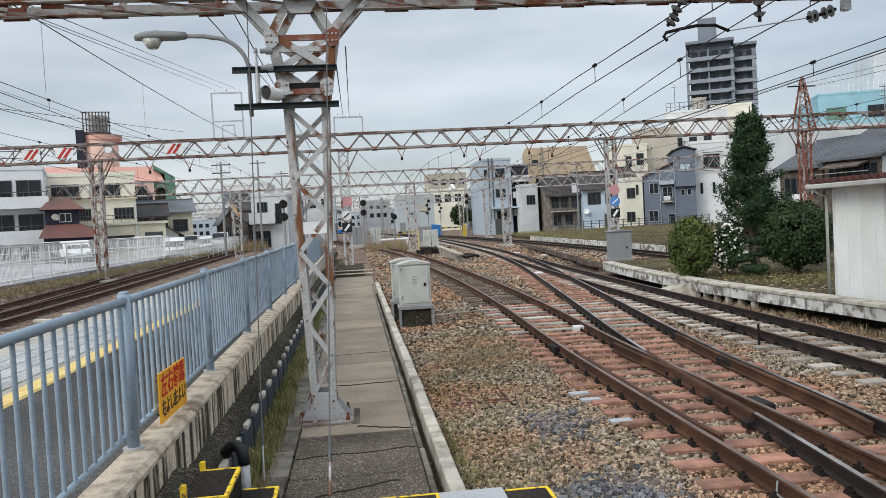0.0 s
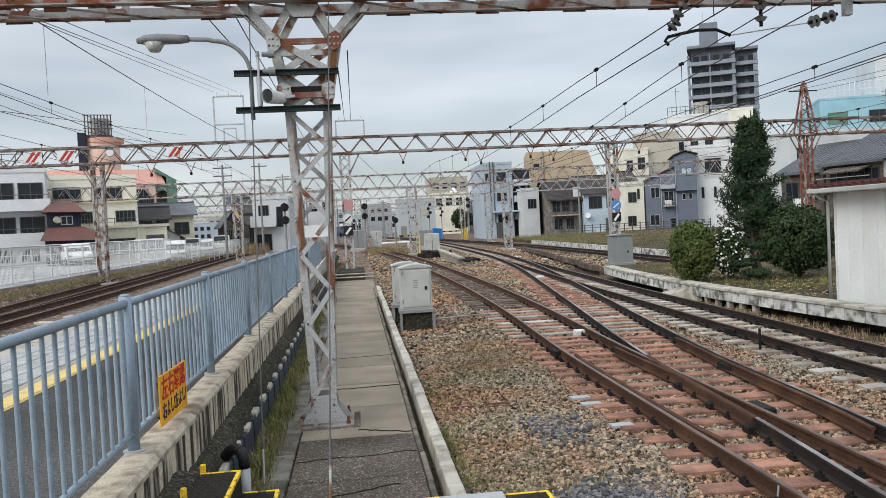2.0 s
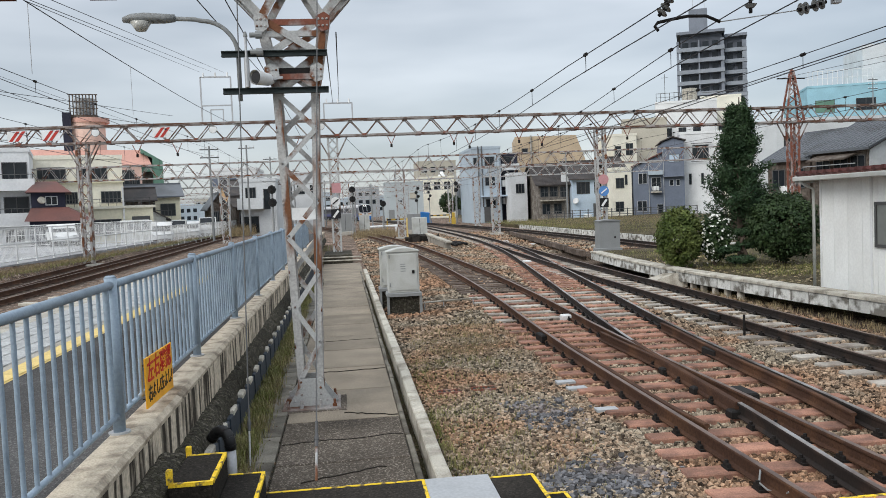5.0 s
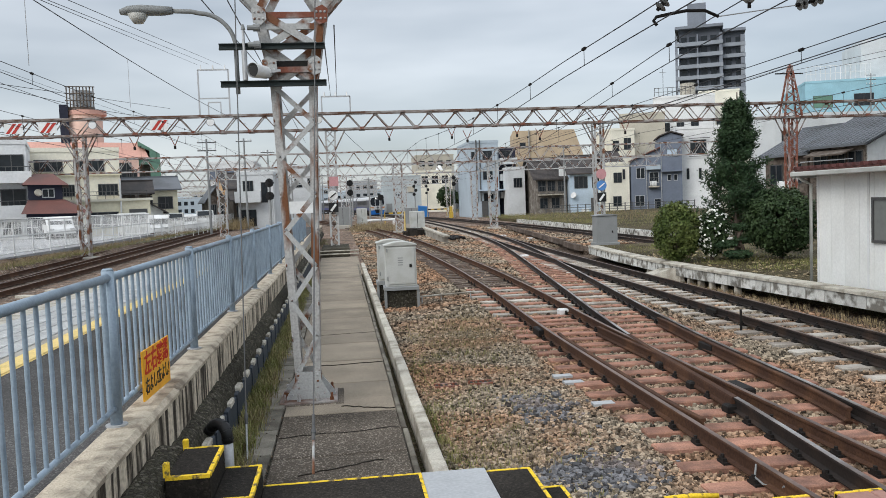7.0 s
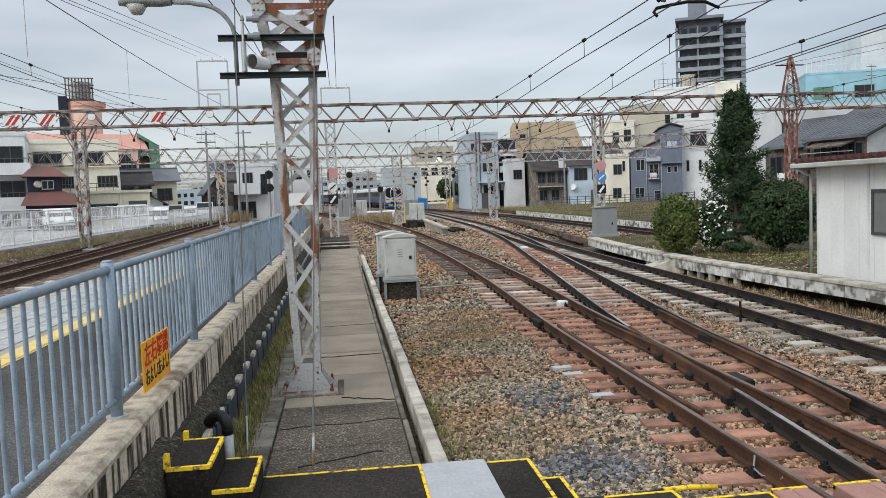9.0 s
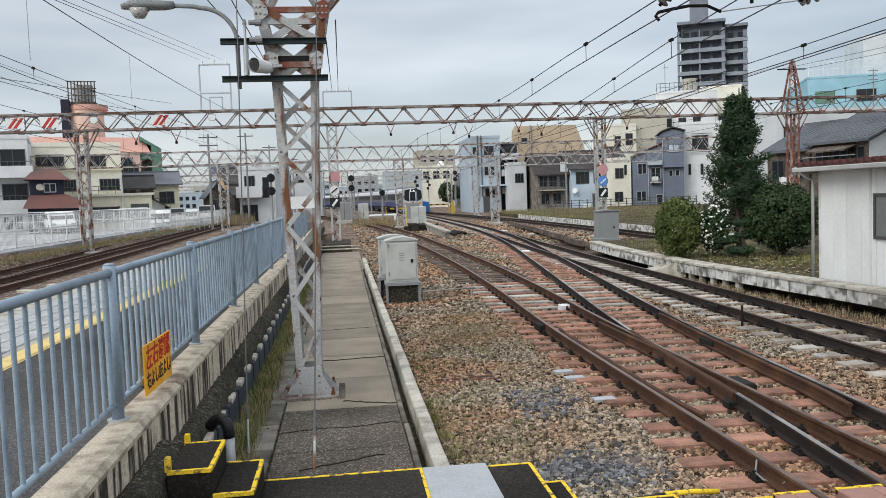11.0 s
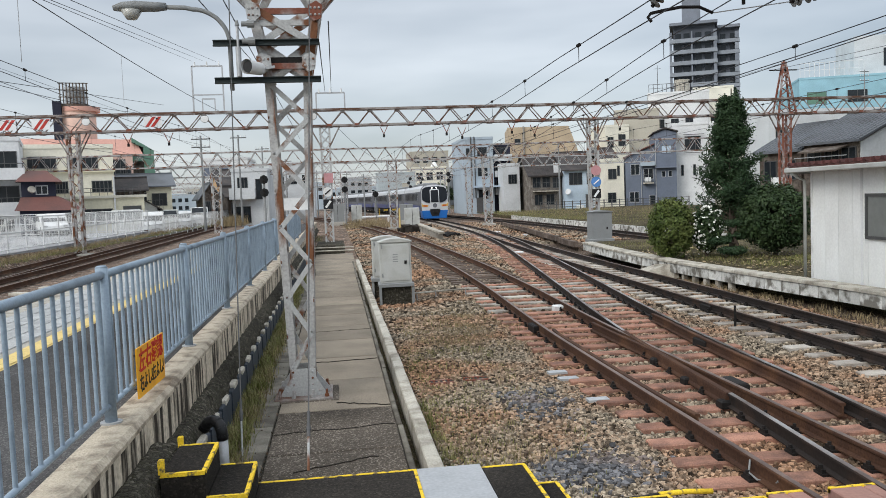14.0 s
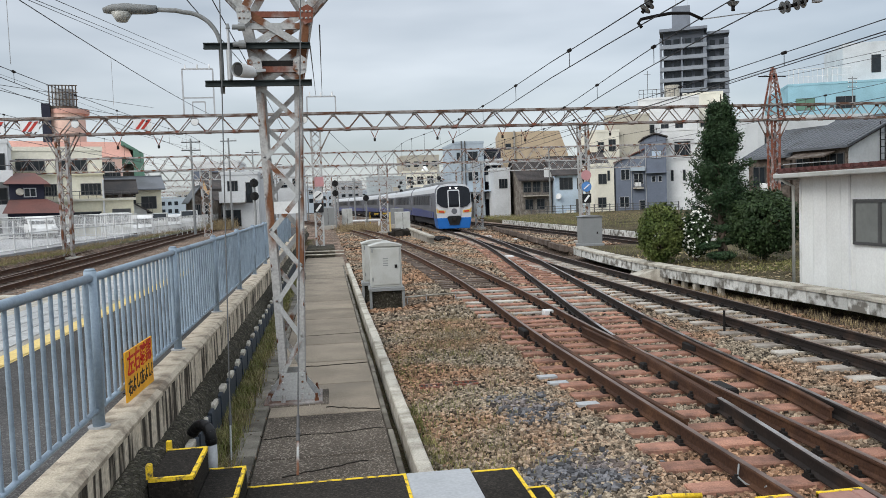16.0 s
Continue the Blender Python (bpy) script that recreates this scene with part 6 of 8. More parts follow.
part("lower_cornice", Mesh().box(-24.2, -16.55, 67.8, 72, 3.45, 3.65), F_cream2, b)
part("terrace_rail", Mesh().bar((-24.0, 68.1, 4.25), (-16.9, 68.1, 4.25), 0.05).bar((-24.0, 68.1, 3.95), (-16.9, 68.1, 3.95), 0.04), M_frame, b)
for k in range(12):
    part("rail_post", Mesh().bar((-23.9 + k * 0.63, 68.1, 3.65), (-23.9 + k * 0.63, 68.1, 4.25), 0.04), M_frame, b)
part("garage_door", Mesh().box(-18.4, -17.0, 67.93, 68, 0.5, 2.75), M_frame, b)
window(b, -21.6, -19.2, 1.4, 2.6, 68, 2)
part("drain_pipe", Mesh().tube((-19.0, 67.9, 0.5), (-19.0, 67.9, 5.2), 0.07, 8), M_white, b)
b = building("apartment_building", -31, -20.4, 86, 13, 8.2, F_pink, "pink apartment building with a salmon mansard roof", z0=0.5, parapet=0)
turn(b, -20.4, 86, 14)
part("roof", Mesh().hexa([(-31.2, 85.8, 8.1), (-19.4, 85.8, 8.1), (-19.4, 99, 8.1), (-31.2, 99, 8.1), (-31, 87.3, 9.9), (-20.0, 87.3, 9.7), (-20.0, 98, 9.7), (-31, 98, 9.9)]), F_orange, b, "salmon mansard roof")
part("stair_tower", Mesh().tube((-25.4, 88.9, 8.0), (-25.4, 88.9, 13.0), 1.75, 28), F_pink, b, "rounded pink stair tower")
part("tower_cap", Mesh().tube((-25.2, 88.9, 12.65), (-25.2, 88.9, 13.1), 1.98, 28), F_orange, b)
part("dark_side", Mesh().box(-27.6, -26.8, 87.2, 90, 9.5, 13.6), F_navy, b)
tk = part("roof_cage", Mesh().box(-26.9, -24.3, 87.5, 90.5, 13.1, 13.4), F_wood, b, "rusty slatted tank screen")
part("tank", Mesh().tube((-25.5, 89, 13.4), (-25.5, 89, 15.2), 1.0, 14), F_grey, tk)
for k in range(9):
    part("slat", Mesh().box(-26.9 + k * 0.31, -26.78 + k * 0.31, 87.45, 87.5, 13.4, 15.5), F_wood, tk)
for z in (14.0, 14.7, 15.4):
    part("hoop", Mesh().box(-27, -24.2, 87.4, 87.45, z, z + 0.09), F_wood, tk)
# the stair opening's shade is a solid box in a dark colour
part("end_recess", Mesh().box(-20.4, -19.3, 87.0, 98, 0.5, 8.9), F_wood, b, "dark box standing in for the shaded open stair")
for z in (3.2, 5.4, 7.4):
    part("landing", Mesh().box(-20.4, -19.3, 86.2, 87.0, z, z + 0.7), F_green, b)
part("end_frame", Mesh().hexa([(-19.3, 86, 0.5), (-18.3, 86, 0.5), (-18.3, 98, 0.5), (-19.3, 98, 0.5), (-19.3, 86, 9.1), (-18.3, 86, 8.45), (-18.3, 98, 8.45), (-19.3, 98, 9.1)])
     .hexa([(-20.4, 86.05, 9.3), (-19.3, 86.05, 8.8), (-19.3, 98, 8.8), (-20.4, 98, 9.3), (-20.4, 86.05, 9.8), (-19.3, 86.05, 9.1), (-19.3, 98, 9.1), (-20.4, 98, 9.8)]), F_green, b, "green end frame")
for x in (-24.8, -22.6):
    window(b, x, x + 1.5, 6.0, 7.6, 86, 2)
window(b, -21.4, -20.6, 5.8, 6.9, 86, 1)
for x0, x1, y0, y1, ze, zr, wallm, roofm, ax in ((-20.4, -16.8, 74, 79, 4.2, 5.2, F_wood, M_tile_dark, "x"), (-18.9, -14.9, 70, 75, 2.5, 3.7, F_white, M_tile_dark, "y"),
                                                 (-20.2, -15.6, 80, 88, 4.6, 5.8, F_cream, M_tile_grey, "x"), (-13.4, -11.7, 84, 90, 3.6, 4.7, F_wood, M_tile_grey, "y"),
                                                 (-13.0, -9.6, 95, 104, 4.8, 6.6, F_peach, M_tile_dark, "x"), (-11.6, -9.8, 90, 96, 3.4, 4.4, F_wood, M_tile_dark, "x")):
    b = thing("house", label="small house with a low %s roof behind the parked cars" % ("dark" if roofm is M_tile_dark else "grey tiled"), category="house", group="houses behind the parking lot")
    turn(b, (x0 + x1) / 2, y0, 15)
    gable_wall(b, x0, x1, y0, y1, 0.0, ze, zr, wallm, ax)
    gable(b, x0, x1, y0, y1, ze, zr, roofm, ax, 0.4, 0.13)
    w = x1 - x0
    window(b, x0 + 0.15 * w, x0 + 0.5 * w, ze - 1.9, ze - 0.6, y0, 2)
    window(b, x0 + 0.6 * w, x0 + 0.9 * w, ze - 1.9, ze - 0.7, y0, 1)
    if ze > 4.5:
        balcony(b, x0 + 0.1 * w, x0 + 0.8 * w, ze - 2.4, y0, 0.8, rail=True)
b = building("office_building", -17.5, -11.5, 112, 10, 8.6, F_white, "white block with a dark upper strip")
part("dark_strip", Mesh().box(-17.4, -14.2, 111.9, 112, 6.4, 7.8), F_slate, b)
window(b, -13.6, -12.4, 5.8, 7.0, 112, 1)
b = building("house", -10.9, -7.1, 88, 9, 6.0, F_pale, "pale grey house with a projecting balcony", category="house")
balcony(b, -11.1, -8.4, 3.2, 88, 0.9, F_pale)
window(b, -10.3, -9.2, 3.4, 5.4, 88, 2)
window(b, -8.4, -7.7, 3.0, 5.2, 88, 0)
window(b, -10.6, -9.0, 0.5, 2.3, 88, 1)
b = building("office_building", -10, -3.2, 128, 10, 8.4, F_pale, "pale block over the tracks' far end", parapet=0.5)
for x in (-9, -7, -5):
    window(b, x, x + 1.2, 5.4, 6.8, 128, 1)
# centre
F_relay = facade("relay", (0.43, 0.475, 0.49))
b = building("relay_building", 8.92, 16.75, 166, 8, 7.76, F_relay, "white relay building beside the line", parapet=0.25)
part("door", Mesh().box(9.42, 10.62, 165.95, 166, 0, 2.3), M_cabgrey, b)
for x in (11.42, 11.92):
    part("vent", Mesh().box(x, x + 0.3, 165.93, 166, 3.8, 4.2), M_black, b)
part("wall_box", Mesh().box(13.92, 15.22, 165.8, 166, 4.5, 5.7), F_conc, b)
b = building("office_building", 18.2, 26.4, 188, 12, 9.4, F_cream2, "cream two-storey building beyond the relay building")
for x in (19.2, 21.6, 24.0):
    window(b, x, x + 1.5, 6.6, 8.4, 188, 1)
part("roof_dome", Mesh().tube((24, 192, 9.7), (24, 192, 11.0), 1.0, 14, 0.3), M_white, b)
b = building("apartment_building", 22, 33, 230, 14, 15.5, F_conc, "distant grey apartment block with window rows")
for z in (6.5, 9.5, 12.5):
    for x in (23, 25.6, 28.2, 30.8):
        window(b, x, x + 1.6, z, z + 1.6, 230, 0)
# distance
rs = random.Random(5)
for k in range(26):
    x = -75 + k * 5.2 + rs.uniform(-2, 2)
    y, w, h = rs.uniform(240, 330), rs.uniform(7, 13), rs.uniform(6, 11)
    b = building("distant_building", x, x + w, y, 10, h, rs.choice((F_grey, F_conc, F_grey, F_blue, F_pale)), "distant low town building in haze", group="distant town")
    for i in range(int(w / 2.4)):
        for z in (h - 2.6, h - 5.4):
            part("window", Mesh().box(x + 0.8 + i * 2.3, x + 2.1 + i * 2.3, y - 0.04, y, z, z + 1.4), M_glass, b)
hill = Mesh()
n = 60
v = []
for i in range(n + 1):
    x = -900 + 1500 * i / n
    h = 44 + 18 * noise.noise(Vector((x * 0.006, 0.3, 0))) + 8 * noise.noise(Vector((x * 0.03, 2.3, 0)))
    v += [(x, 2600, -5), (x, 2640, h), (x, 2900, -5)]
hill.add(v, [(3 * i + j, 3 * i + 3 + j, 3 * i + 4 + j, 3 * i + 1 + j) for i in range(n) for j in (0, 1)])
# distance haze is put into the hill's pale blue base colour
solo("distant_hill", hill, mat("blue_haze_hill", (0.40, 0.49, 0.58), 1.0, 0, 0.05, 0.01, 0.05, 0), "low wooded hills far behind the town, tinted blue for haze", "hill", kind="structure")
# ---- garden platform and hut ----
ED = [(-6, 9.75), (13.2, 9.72), (17, 9.45), (21, 9.25), (26, 9.4), (31.3, 9.85)]
gp = thing("low_platform", label="low disused platform with a whitewashed concrete edge on posts", category="platform", kind="structure")
soil = Mesh()
ys = [-6 + i * 1.3 for i in range(30)]
v = []
for y in ys:
    v += [(curve_at(ED, y) + 0.2, y, 0.40), (30, y, 0.40), (30, y, -0.3), (curve_at(ED, y) + 0.6, y, -0.3)]
f = [(4 * k + i, 4 * k + (i + 1) % 4, 4 * k + 4 + (i + 1) % 4, 4 * k + 4 + i) for k in range(len(ys) - 1) for i in range(4)]
part("garden_soil", soil.add(v, f + [(3, 2, 1, 0)] + [tuple(4 * len(ys) - 4 + i for i in range(4))]), M_soil, gp, "bare garden soil with leaf litter")
M_wwash = mat("flaking_whitewash", (0.56, 0.56, 0.53), 0.9, 0, 0.15, 3.5, 30, 0.3, 0.006, (0.16, 0.15, 0.13), (0.47, 0.60), obj=0.2)
y = -5.5
while y < 31:
    s = math.degrees(math.atan(heading(ED, y)))
    sl = part("edge_slab", Mesh().cbox(-0.12, 0.30, -0.29, 0.29, 0.40, 0.47, 0.015), M_conc_pale, gp, at=pose(curve_at(ED, y), y, 0, 0, 0, -s))
    part("face_slab", Mesh().cbox(-0.09, 0.02, -0.285, 0.285, 0.15, 0.395, 0.01), M_wwash, sl, "whitewashed slab")
    if int(y * 10) % 3 == 0:
        part("post", Mesh().box(-0.05, 0.07, -0.07, 0.07, -0.15, 0.15), M_conc_pale, sl)
    y += 0.59
part("ramp", Mesh().hexa([(8.72, 22.0, -0.1), (9.3, 20.9, 0.0), (9.45, 21.7, 0.0), (8.85, 22.8, -0.1), (8.72, 22.0, 0.08), (9.3, 20.9, 0.455), (9.45, 21.7, 0.455), (8.85, 22.8, 0.08)]), M_conc_pale, gp, "sloping concrete slab")
# its continuation: an old timber-faced platform
op = thing("old_platform", label="dark old platform edge of timber beyond the garden", category="platform", kind="structure")
part("platform_body", Mesh().hexa([(10.2, 33, -0.2), (11.0, 33, -0.2), (13.8, 62, -0.2), (13.2, 62, -0.2), (10.2, 33, 0.12), (11.0, 33, 0.05), (13.8, 62, 0.04), (13.2, 62, 0.1)]), M_ballast, op)
for i in range(22):
    y = 33 + i * 1.33
    part("sleeper", Mesh().box(-0.1, 0.08, 0, 1.25, 0.12, 0.36), M_sleeper_w, op, at=pose(10.1 + (y - 33) * 0.1, y, random.uniform(-0.03, 0.03), 0, 0, -5.7))
sw = thing("low_wall", label="white low retaining wall along the outer track", category="wall", kind="structure")
for i in range(34):
    part("wall_slab", Mesh().cbox(-0.1, 0.1, -0.748, 0.748, -0.1, 0.30, 0.01), M_wwash, sw, at=pose(17.55 + 0.0157 * i, 30.75 + 1.5 * i, 0))
part("bank", Mesh().hexa([(17.7, 30, -0.1), (40, 30, -0.1), (40, 97, -0.1), (18.4, 97, -0.1), (17.7, 30, 0.27), (40, 30, 0.6), (40, 97, 0.5), (18.4, 97, 0.27)]), M_soil, sw)

hut = thing("hut", 0, 0, 0, label="ivory panel-clad station hut with a maroon corrugated roof", category="hut")
part("wall", Mesh().box(10.26, 15.0, 3.0, 16.08, 0.38, 2.72), M_hut, hut)
for i, y in enumerate([16.1 - 0.46 * k for k in range(28)]):
    part("panel", Mesh().box(10.215, 10.27, y - 0.452, y, 0.40, 2.74), M_hut, hut)
part("corner_trim", Mesh().box(10.2, 10.28, 16.06, 16.13, 0.38, 2.74), M_white, hut)
part("batten", Mesh().box(10.195, 10.22, 14.40, 14.46, 0.40, 2.74), M_white, hut)
w = part("window", Mesh().box(10.17, 10.3, 11.0, 14.30, 1.34, 1.40).box(10.17, 10.3, 11.0, 14.30, 2.16, 2.22).box(10.17, 10.3, 14.24, 14.30, 1.40, 2.16).box(10.17, 10.3, 13.50, 13.58, 1.40, 2.16).box(10.17, 10.3, 12.2, 12.28, 1.4, 2.16), M_frame, hut)
part("pane", Mesh().box(10.19, 10.21, 11.0, 14.24, 1.40, 2.16), mat("frosted_pane", (0.20, 0.21, 0.20), 0.2, 0, 0.1, 1, 8, 0), w)
rf = part("roof", Mesh().hexa([(9.88, 2.5, 2.78), (15.4, 2.5, 2.82), (15.4, 16.45, 2.82), (9.88, 16.45, 2.78), (9.88, 2.5, 2.84), (15.4, 2.5, 2.88), (15.4, 16.45, 2.88), (9.88, 16.45, 2.84)]), M_tile_red, hut)
M_maroon = mat("maroon_sheet", (0.10, 0.036, 0.032), 0.7, 0.1, 0.25, 3, 25, 0.15, 0.004, (0.06, 0.03, 0.028))
rib = Mesh().prism([(-0.075, 0), (0.075, 0), (0.03, 0.07), (-0.03, 0.07)], 0, 5.6).data("rib", M_maroon)
for i in range(54):
    part("rib", rib, None, rf, at=Matrix.Translation((9.84, 16.35 - i * 0.25, 2.845)) @ Euler((radians(0), 0, radians(-90))).to_matrix().to_4x4() @ Euler((radians(0.5), 0, 0)).to_matrix().to_4x4())
part("gutter", Mesh().box(9.80, 9.90, 2.5, 16.5, 2.70, 2.80), M_cab, hut, bevel=0.02)
part("downpipe", Mesh().path([(9.86, 16.3, 2.7), (10.0, 16.28, 2.6), (10.12, 16.22, 2.52), (10.12, 16.22, 0.42)], 0.035, 8), M_cab, hut, smooth=True)
part("gable_trim", Mesh().hexa([(9.85, 16.42, 2.66), (15.3, 16.42, 2.70), (15.3, 16.47, 2.70), (9.85, 16.47, 2.66), (9.85, 16.42, 2.82), (15.3, 16.42, 2.86), (15.3, 16.47, 2.86), (9.85, 16.47, 2.82)]), M_cab, hut)

# ---- trackside cabinets and boxes ----
def arched(x0, x1, y0, y1, z0, z1, rise):
    pts = [(x0, z0), (x1, z0), (x1, z1)] + [(x1 + (x0 - x1) * i / 8, z1 + rise * math.sin(math.pi * i / 8)) for i in range(1, 8)] + [(x0, z1)]
    return Mesh().prism(pts, y0, y1)


def relay_cabinet(x, y, h, w, label, mt=M_cab):
    c = thing("relay_cabinet", x, y, 0, label=label, category="cabinet", group="cabinets beside the walkway")
    part("base", Mesh().cbox(-w / 2 + 0.02, w / 2 - 0.02, 0.04, 0.52, -0.1, 0.40, 0.015), M_dark_conc, c)
    part("plinth", Mesh().cbox(-w / 2 - 0.05, w / 2 + 0.05, -0.04, 0.6, 0.38, 0.47, 0.02), M_cabgrey, c)
    for x in (-w / 2 - 0.02, w / 2 + 0.02):
        part("support_strut", Mesh().box(x - 0.03, x + 0.03, -0.02, 0.05, -0.05, 0.38), M_cabgrey, c)
    part("body", arched(-w / 2, w / 2, 0.0, 0.56, 0.47, h, 0.07), mt, c, bevel=0.012)
    part("lid", arched(-w / 2 - 0.03, w / 2 + 0.03, -0.03, 0.59, h + 0.0, h + 0.02, 0.075), mt, c, bevel=0.008)
    d = part("door", Mesh().cbox(-w / 2 + 0.05, w / 2 - 0.05, -0.018, 0.01, 0.53, h - 0.04, 0.008), mt, c)
    part("latch", Mesh().box(w / 2 - 0.17, w / 2 - 0.11, -0.035, -0.018, 0.92, 1.0), M_black, d)
    for z in (0.62, 1.3):
        part("hinge", Mesh().tube((-w / 2 + 0.045, -0.022, z), (-w / 2 + 0.045, -0.022, z + 0.09), 0.014, 8), M_cabgrey, d)
    for k in range(4):
        part("text_bar", Mesh().box(-0.07, 0.05, -0.021, -0.017, h - 0.30 - k * 0.055, h - 0.28 - k * 0.055), M_cabgrey, d)
    return c


relay_cabinet(1.36, 18.95, 1.44, 0.74, "grey-white arched relay cabinet on a concrete base")
relay_cabinet(1.24, 20.4, 1.44, 0.72, "grey-white arched relay cabinet behind its neighbour")
c = thing("signal_box_cabinet", 12.35, 36.2, 0.12, label="grey steel signal cabinet standing at the old platform", category="cabinet")
part("body", arched(-0.5, 0.5, 0, 0.7, 0.08, 1.36, 0.05), M_cabgrey, c, bevel=0.015)
part("plinth", Mesh().cbox(-0.58, 0.58, -0.06, 0.76, -0.05, 0.10, 0.02), M_cabgrey, c)
part("lid", arched(-0.55, 0.55, -0.05, 0.75, 1.36, 1.38, 0.06), M_cabgrey, c)
part("latch", Mesh().box(0.22, 0.28, -0.02, 0, 0.55, 0.65), M_black, c)
for x, y, w, h, lb in ((7.0, 79.5, 1.3, 1.9, "grey apparatus case beside the main track"), (0.2, 84, 1.5, 2.2, "grey apparatus case at the signal"), (2.2, 85, 1.1, 2.0, "pale apparatus case at the signal"),
                       (5.75, 60.5, 1.1, 1.75, "pale grey apparatus case on a dark mound")):
    c = thing("apparatus_case", x, y, 0, label=lb, category="cabinet", group="apparatus cases")
    part("body", Mesh().cbox(-w / 2, w / 2, 0, 0.8, 0.3, h, 0.03), M_cab if "pale" in lb else M_cabgrey, c)
    part("base", Mesh().cbox(-w / 2 - 0.1, w / 2 + 0.1, -0.1, 0.9, -0.1, 0.32, 0.05), M_black if "mound" in lb else M_conc, c)
    part("door_seam", Mesh().box(-0.015, 0.015, -0.01, 0, 0.4, h - 0.1), M_black, c)
# cable trough ending near the main track
ct = thing("cable_trough", label="raised grey concrete cable trough on short legs", category="cable trough")
a, b2 = Vector((6.3, 64, 0.50)), Vector((6.05, 46.0, 0.40))
for i in range(24):
    p, q = a.lerp(b2, i / 24), a.lerp(b2, (i + 0.94) / 24)
    part("trough_lid", Mesh().bar(p, q, 0.34, 0.10), M_conc_pale, ct)
    part("leg", Mesh().box(p.x - 0.15, p.x + 0.15, p.y - 0.06, p.y + 0.06, -0.1, p.z - 0.05), M_conc, ct)
pw = thing("white_pipe", label="white painted pipe lying on the ballast by the cabinet", category="pipe")
part("pipe", Mesh().path([(1.75, 19.6, 0.12), (3.3, 20.2, 0.10)], 0.022, 8), M_conc_pale, pw)
for x, y in ((1.9, 19.66), (2.4, 19.85), (3.2, 20.16)):
    part("stake", Mesh().tube((x, y, -0.1), (x, y, 0.14), 0.015, 6), M_galv, pw)
we = thing("walkway_end_barrier", label="low white pipes around the mast foot at the walkway's end", category="barrier")
for z in (0.2, 0.34):
    part("pipe", Mesh().path([(-1.2, 37.0 + z, z), (0.75, 36.8 + z, z)], 0.03, 8), M_conc_pale, we)
part("mast_block", Mesh().cbox(-1.0, 0.35, 38.0, 41.9, -0.1, 0.42, 0.05), M_dark_conc, we, "brown concrete block")
part("end_slab", Mesh().cbox(-1.0, 0.7, 28.5, 38.0, -0.2, 0.0, 0.02), M_walk, we)

solo("marker_post", Mesh().tube((4.9, 62, -0.1), (4.9, 62, 1.75), 0.06, 8), M_tactile, "slim pale yellow marker post beside the main track", "post")
solo("white_pipe", Mesh().tube((2.4, 90, 0.55), (6.2, 91, 0.55), 0.13, 8).box(2.6, 2.8, 89.9, 90.1, -0.1, 0.5).box(5.8, 6.0, 90.8, 91.0, -0.1, 0.5), M_white, "long white pipe on low supports by the signal", "pipe")
hp = thing("cable_heap", label="heap of black cables lying beside the main track", category="cables")
for k in range(9):
    q = random.uniform(-0.3, 0.3)
    part("cable", Mesh().path([(7.0 + 0.5 * math.sin(0.7 * i + k) + q, 49.5 + 0.5 * i + q, 0.02 + 0.12 * abs(math.sin(i * 1.3 + k * 2))) for i in range(8)], 0.06, 6), M_black, hp)
md = thing("rubble_mound", label="black lumps of stone round the apparatus case", category="rubble")
for k in range(26):
    x, y, r = 5.75 + random.uniform(-1.0, 1.0), 59.7 + random.uniform(-1.2, 0.8), random.uniform(0.14, 0.34)
    part("lump", Mesh().hexa([(x + r * a * random.uniform(0.7, 1.2), y + r * b * random.uniform(0.7, 1.2), c * r * random.uniform(0.8, 1.3) - 0.1) for c in (0, 1.6) for a, b in ((-1, -1), (1, -1), (1, 1), (-1, 1))]), M_step, md)

for x, y, rz, ln in ((-7.9, 22.5, 62, 2.1), (-7.6, 24.0, 70, 2.0), (-8.1, 19.6, 20, 1.2)):
    pk_ = solo("loose_plank", Mesh().cbox(-0.11, 0.11, -ln / 2, ln / 2, 0, 0.10, 0.01), M_conc_pale, "pale plank lying loose beside the siding", "plank", "loose planks", at=pose(x, y, 0.24, 0, 0, rz))

# ---- signals ----
def signal(x, y, h, lamps, label):
    s = thing("signal", x, y, 0, label=label, category="railway signal", group="signals")
    part("post", Mesh().tube((0, 0, -0.1), (0, 0, h), 0.08, 10), M_cabgrey, s)
    for k in range(lamps):
        z = h - 0.35 - k * 0.95
        bd = part("backboard", Mesh().tube((0, -0.12, z), (0, -0.15, z), 0.33, 8), M_blackp, s, "black signal head")
        for q in (-0.14, 0.14):
            part("lens", Mesh().tube((0, -0.15, z + q), (0, -0.3, z + q), 0.09, 10), M_black, bd)
    part("ladder", Mesh().bar((-0.15, 0.12, 0), (-0.15, 0.12, h - 1), 0.03).bar((0.15, 0.12, 0), (0.15, 0.12, h - 1), 0.03), M_galv, s)
    return s


signal(1.0, 80, 4.9, 2, "two black signal heads on a ladder post")
signal(16.8, 118, 6.2, 2, "two black signal heads beside the pale building")
signal(25.8, 112, 5.4, 1, "single black round signal head by the houses")
signal(-5.1, 60, 4.6, 2, "two black signal heads near the platform's far end")
signal(4.2, 84, 3.4, 1, "small dark track signal on a grey post")
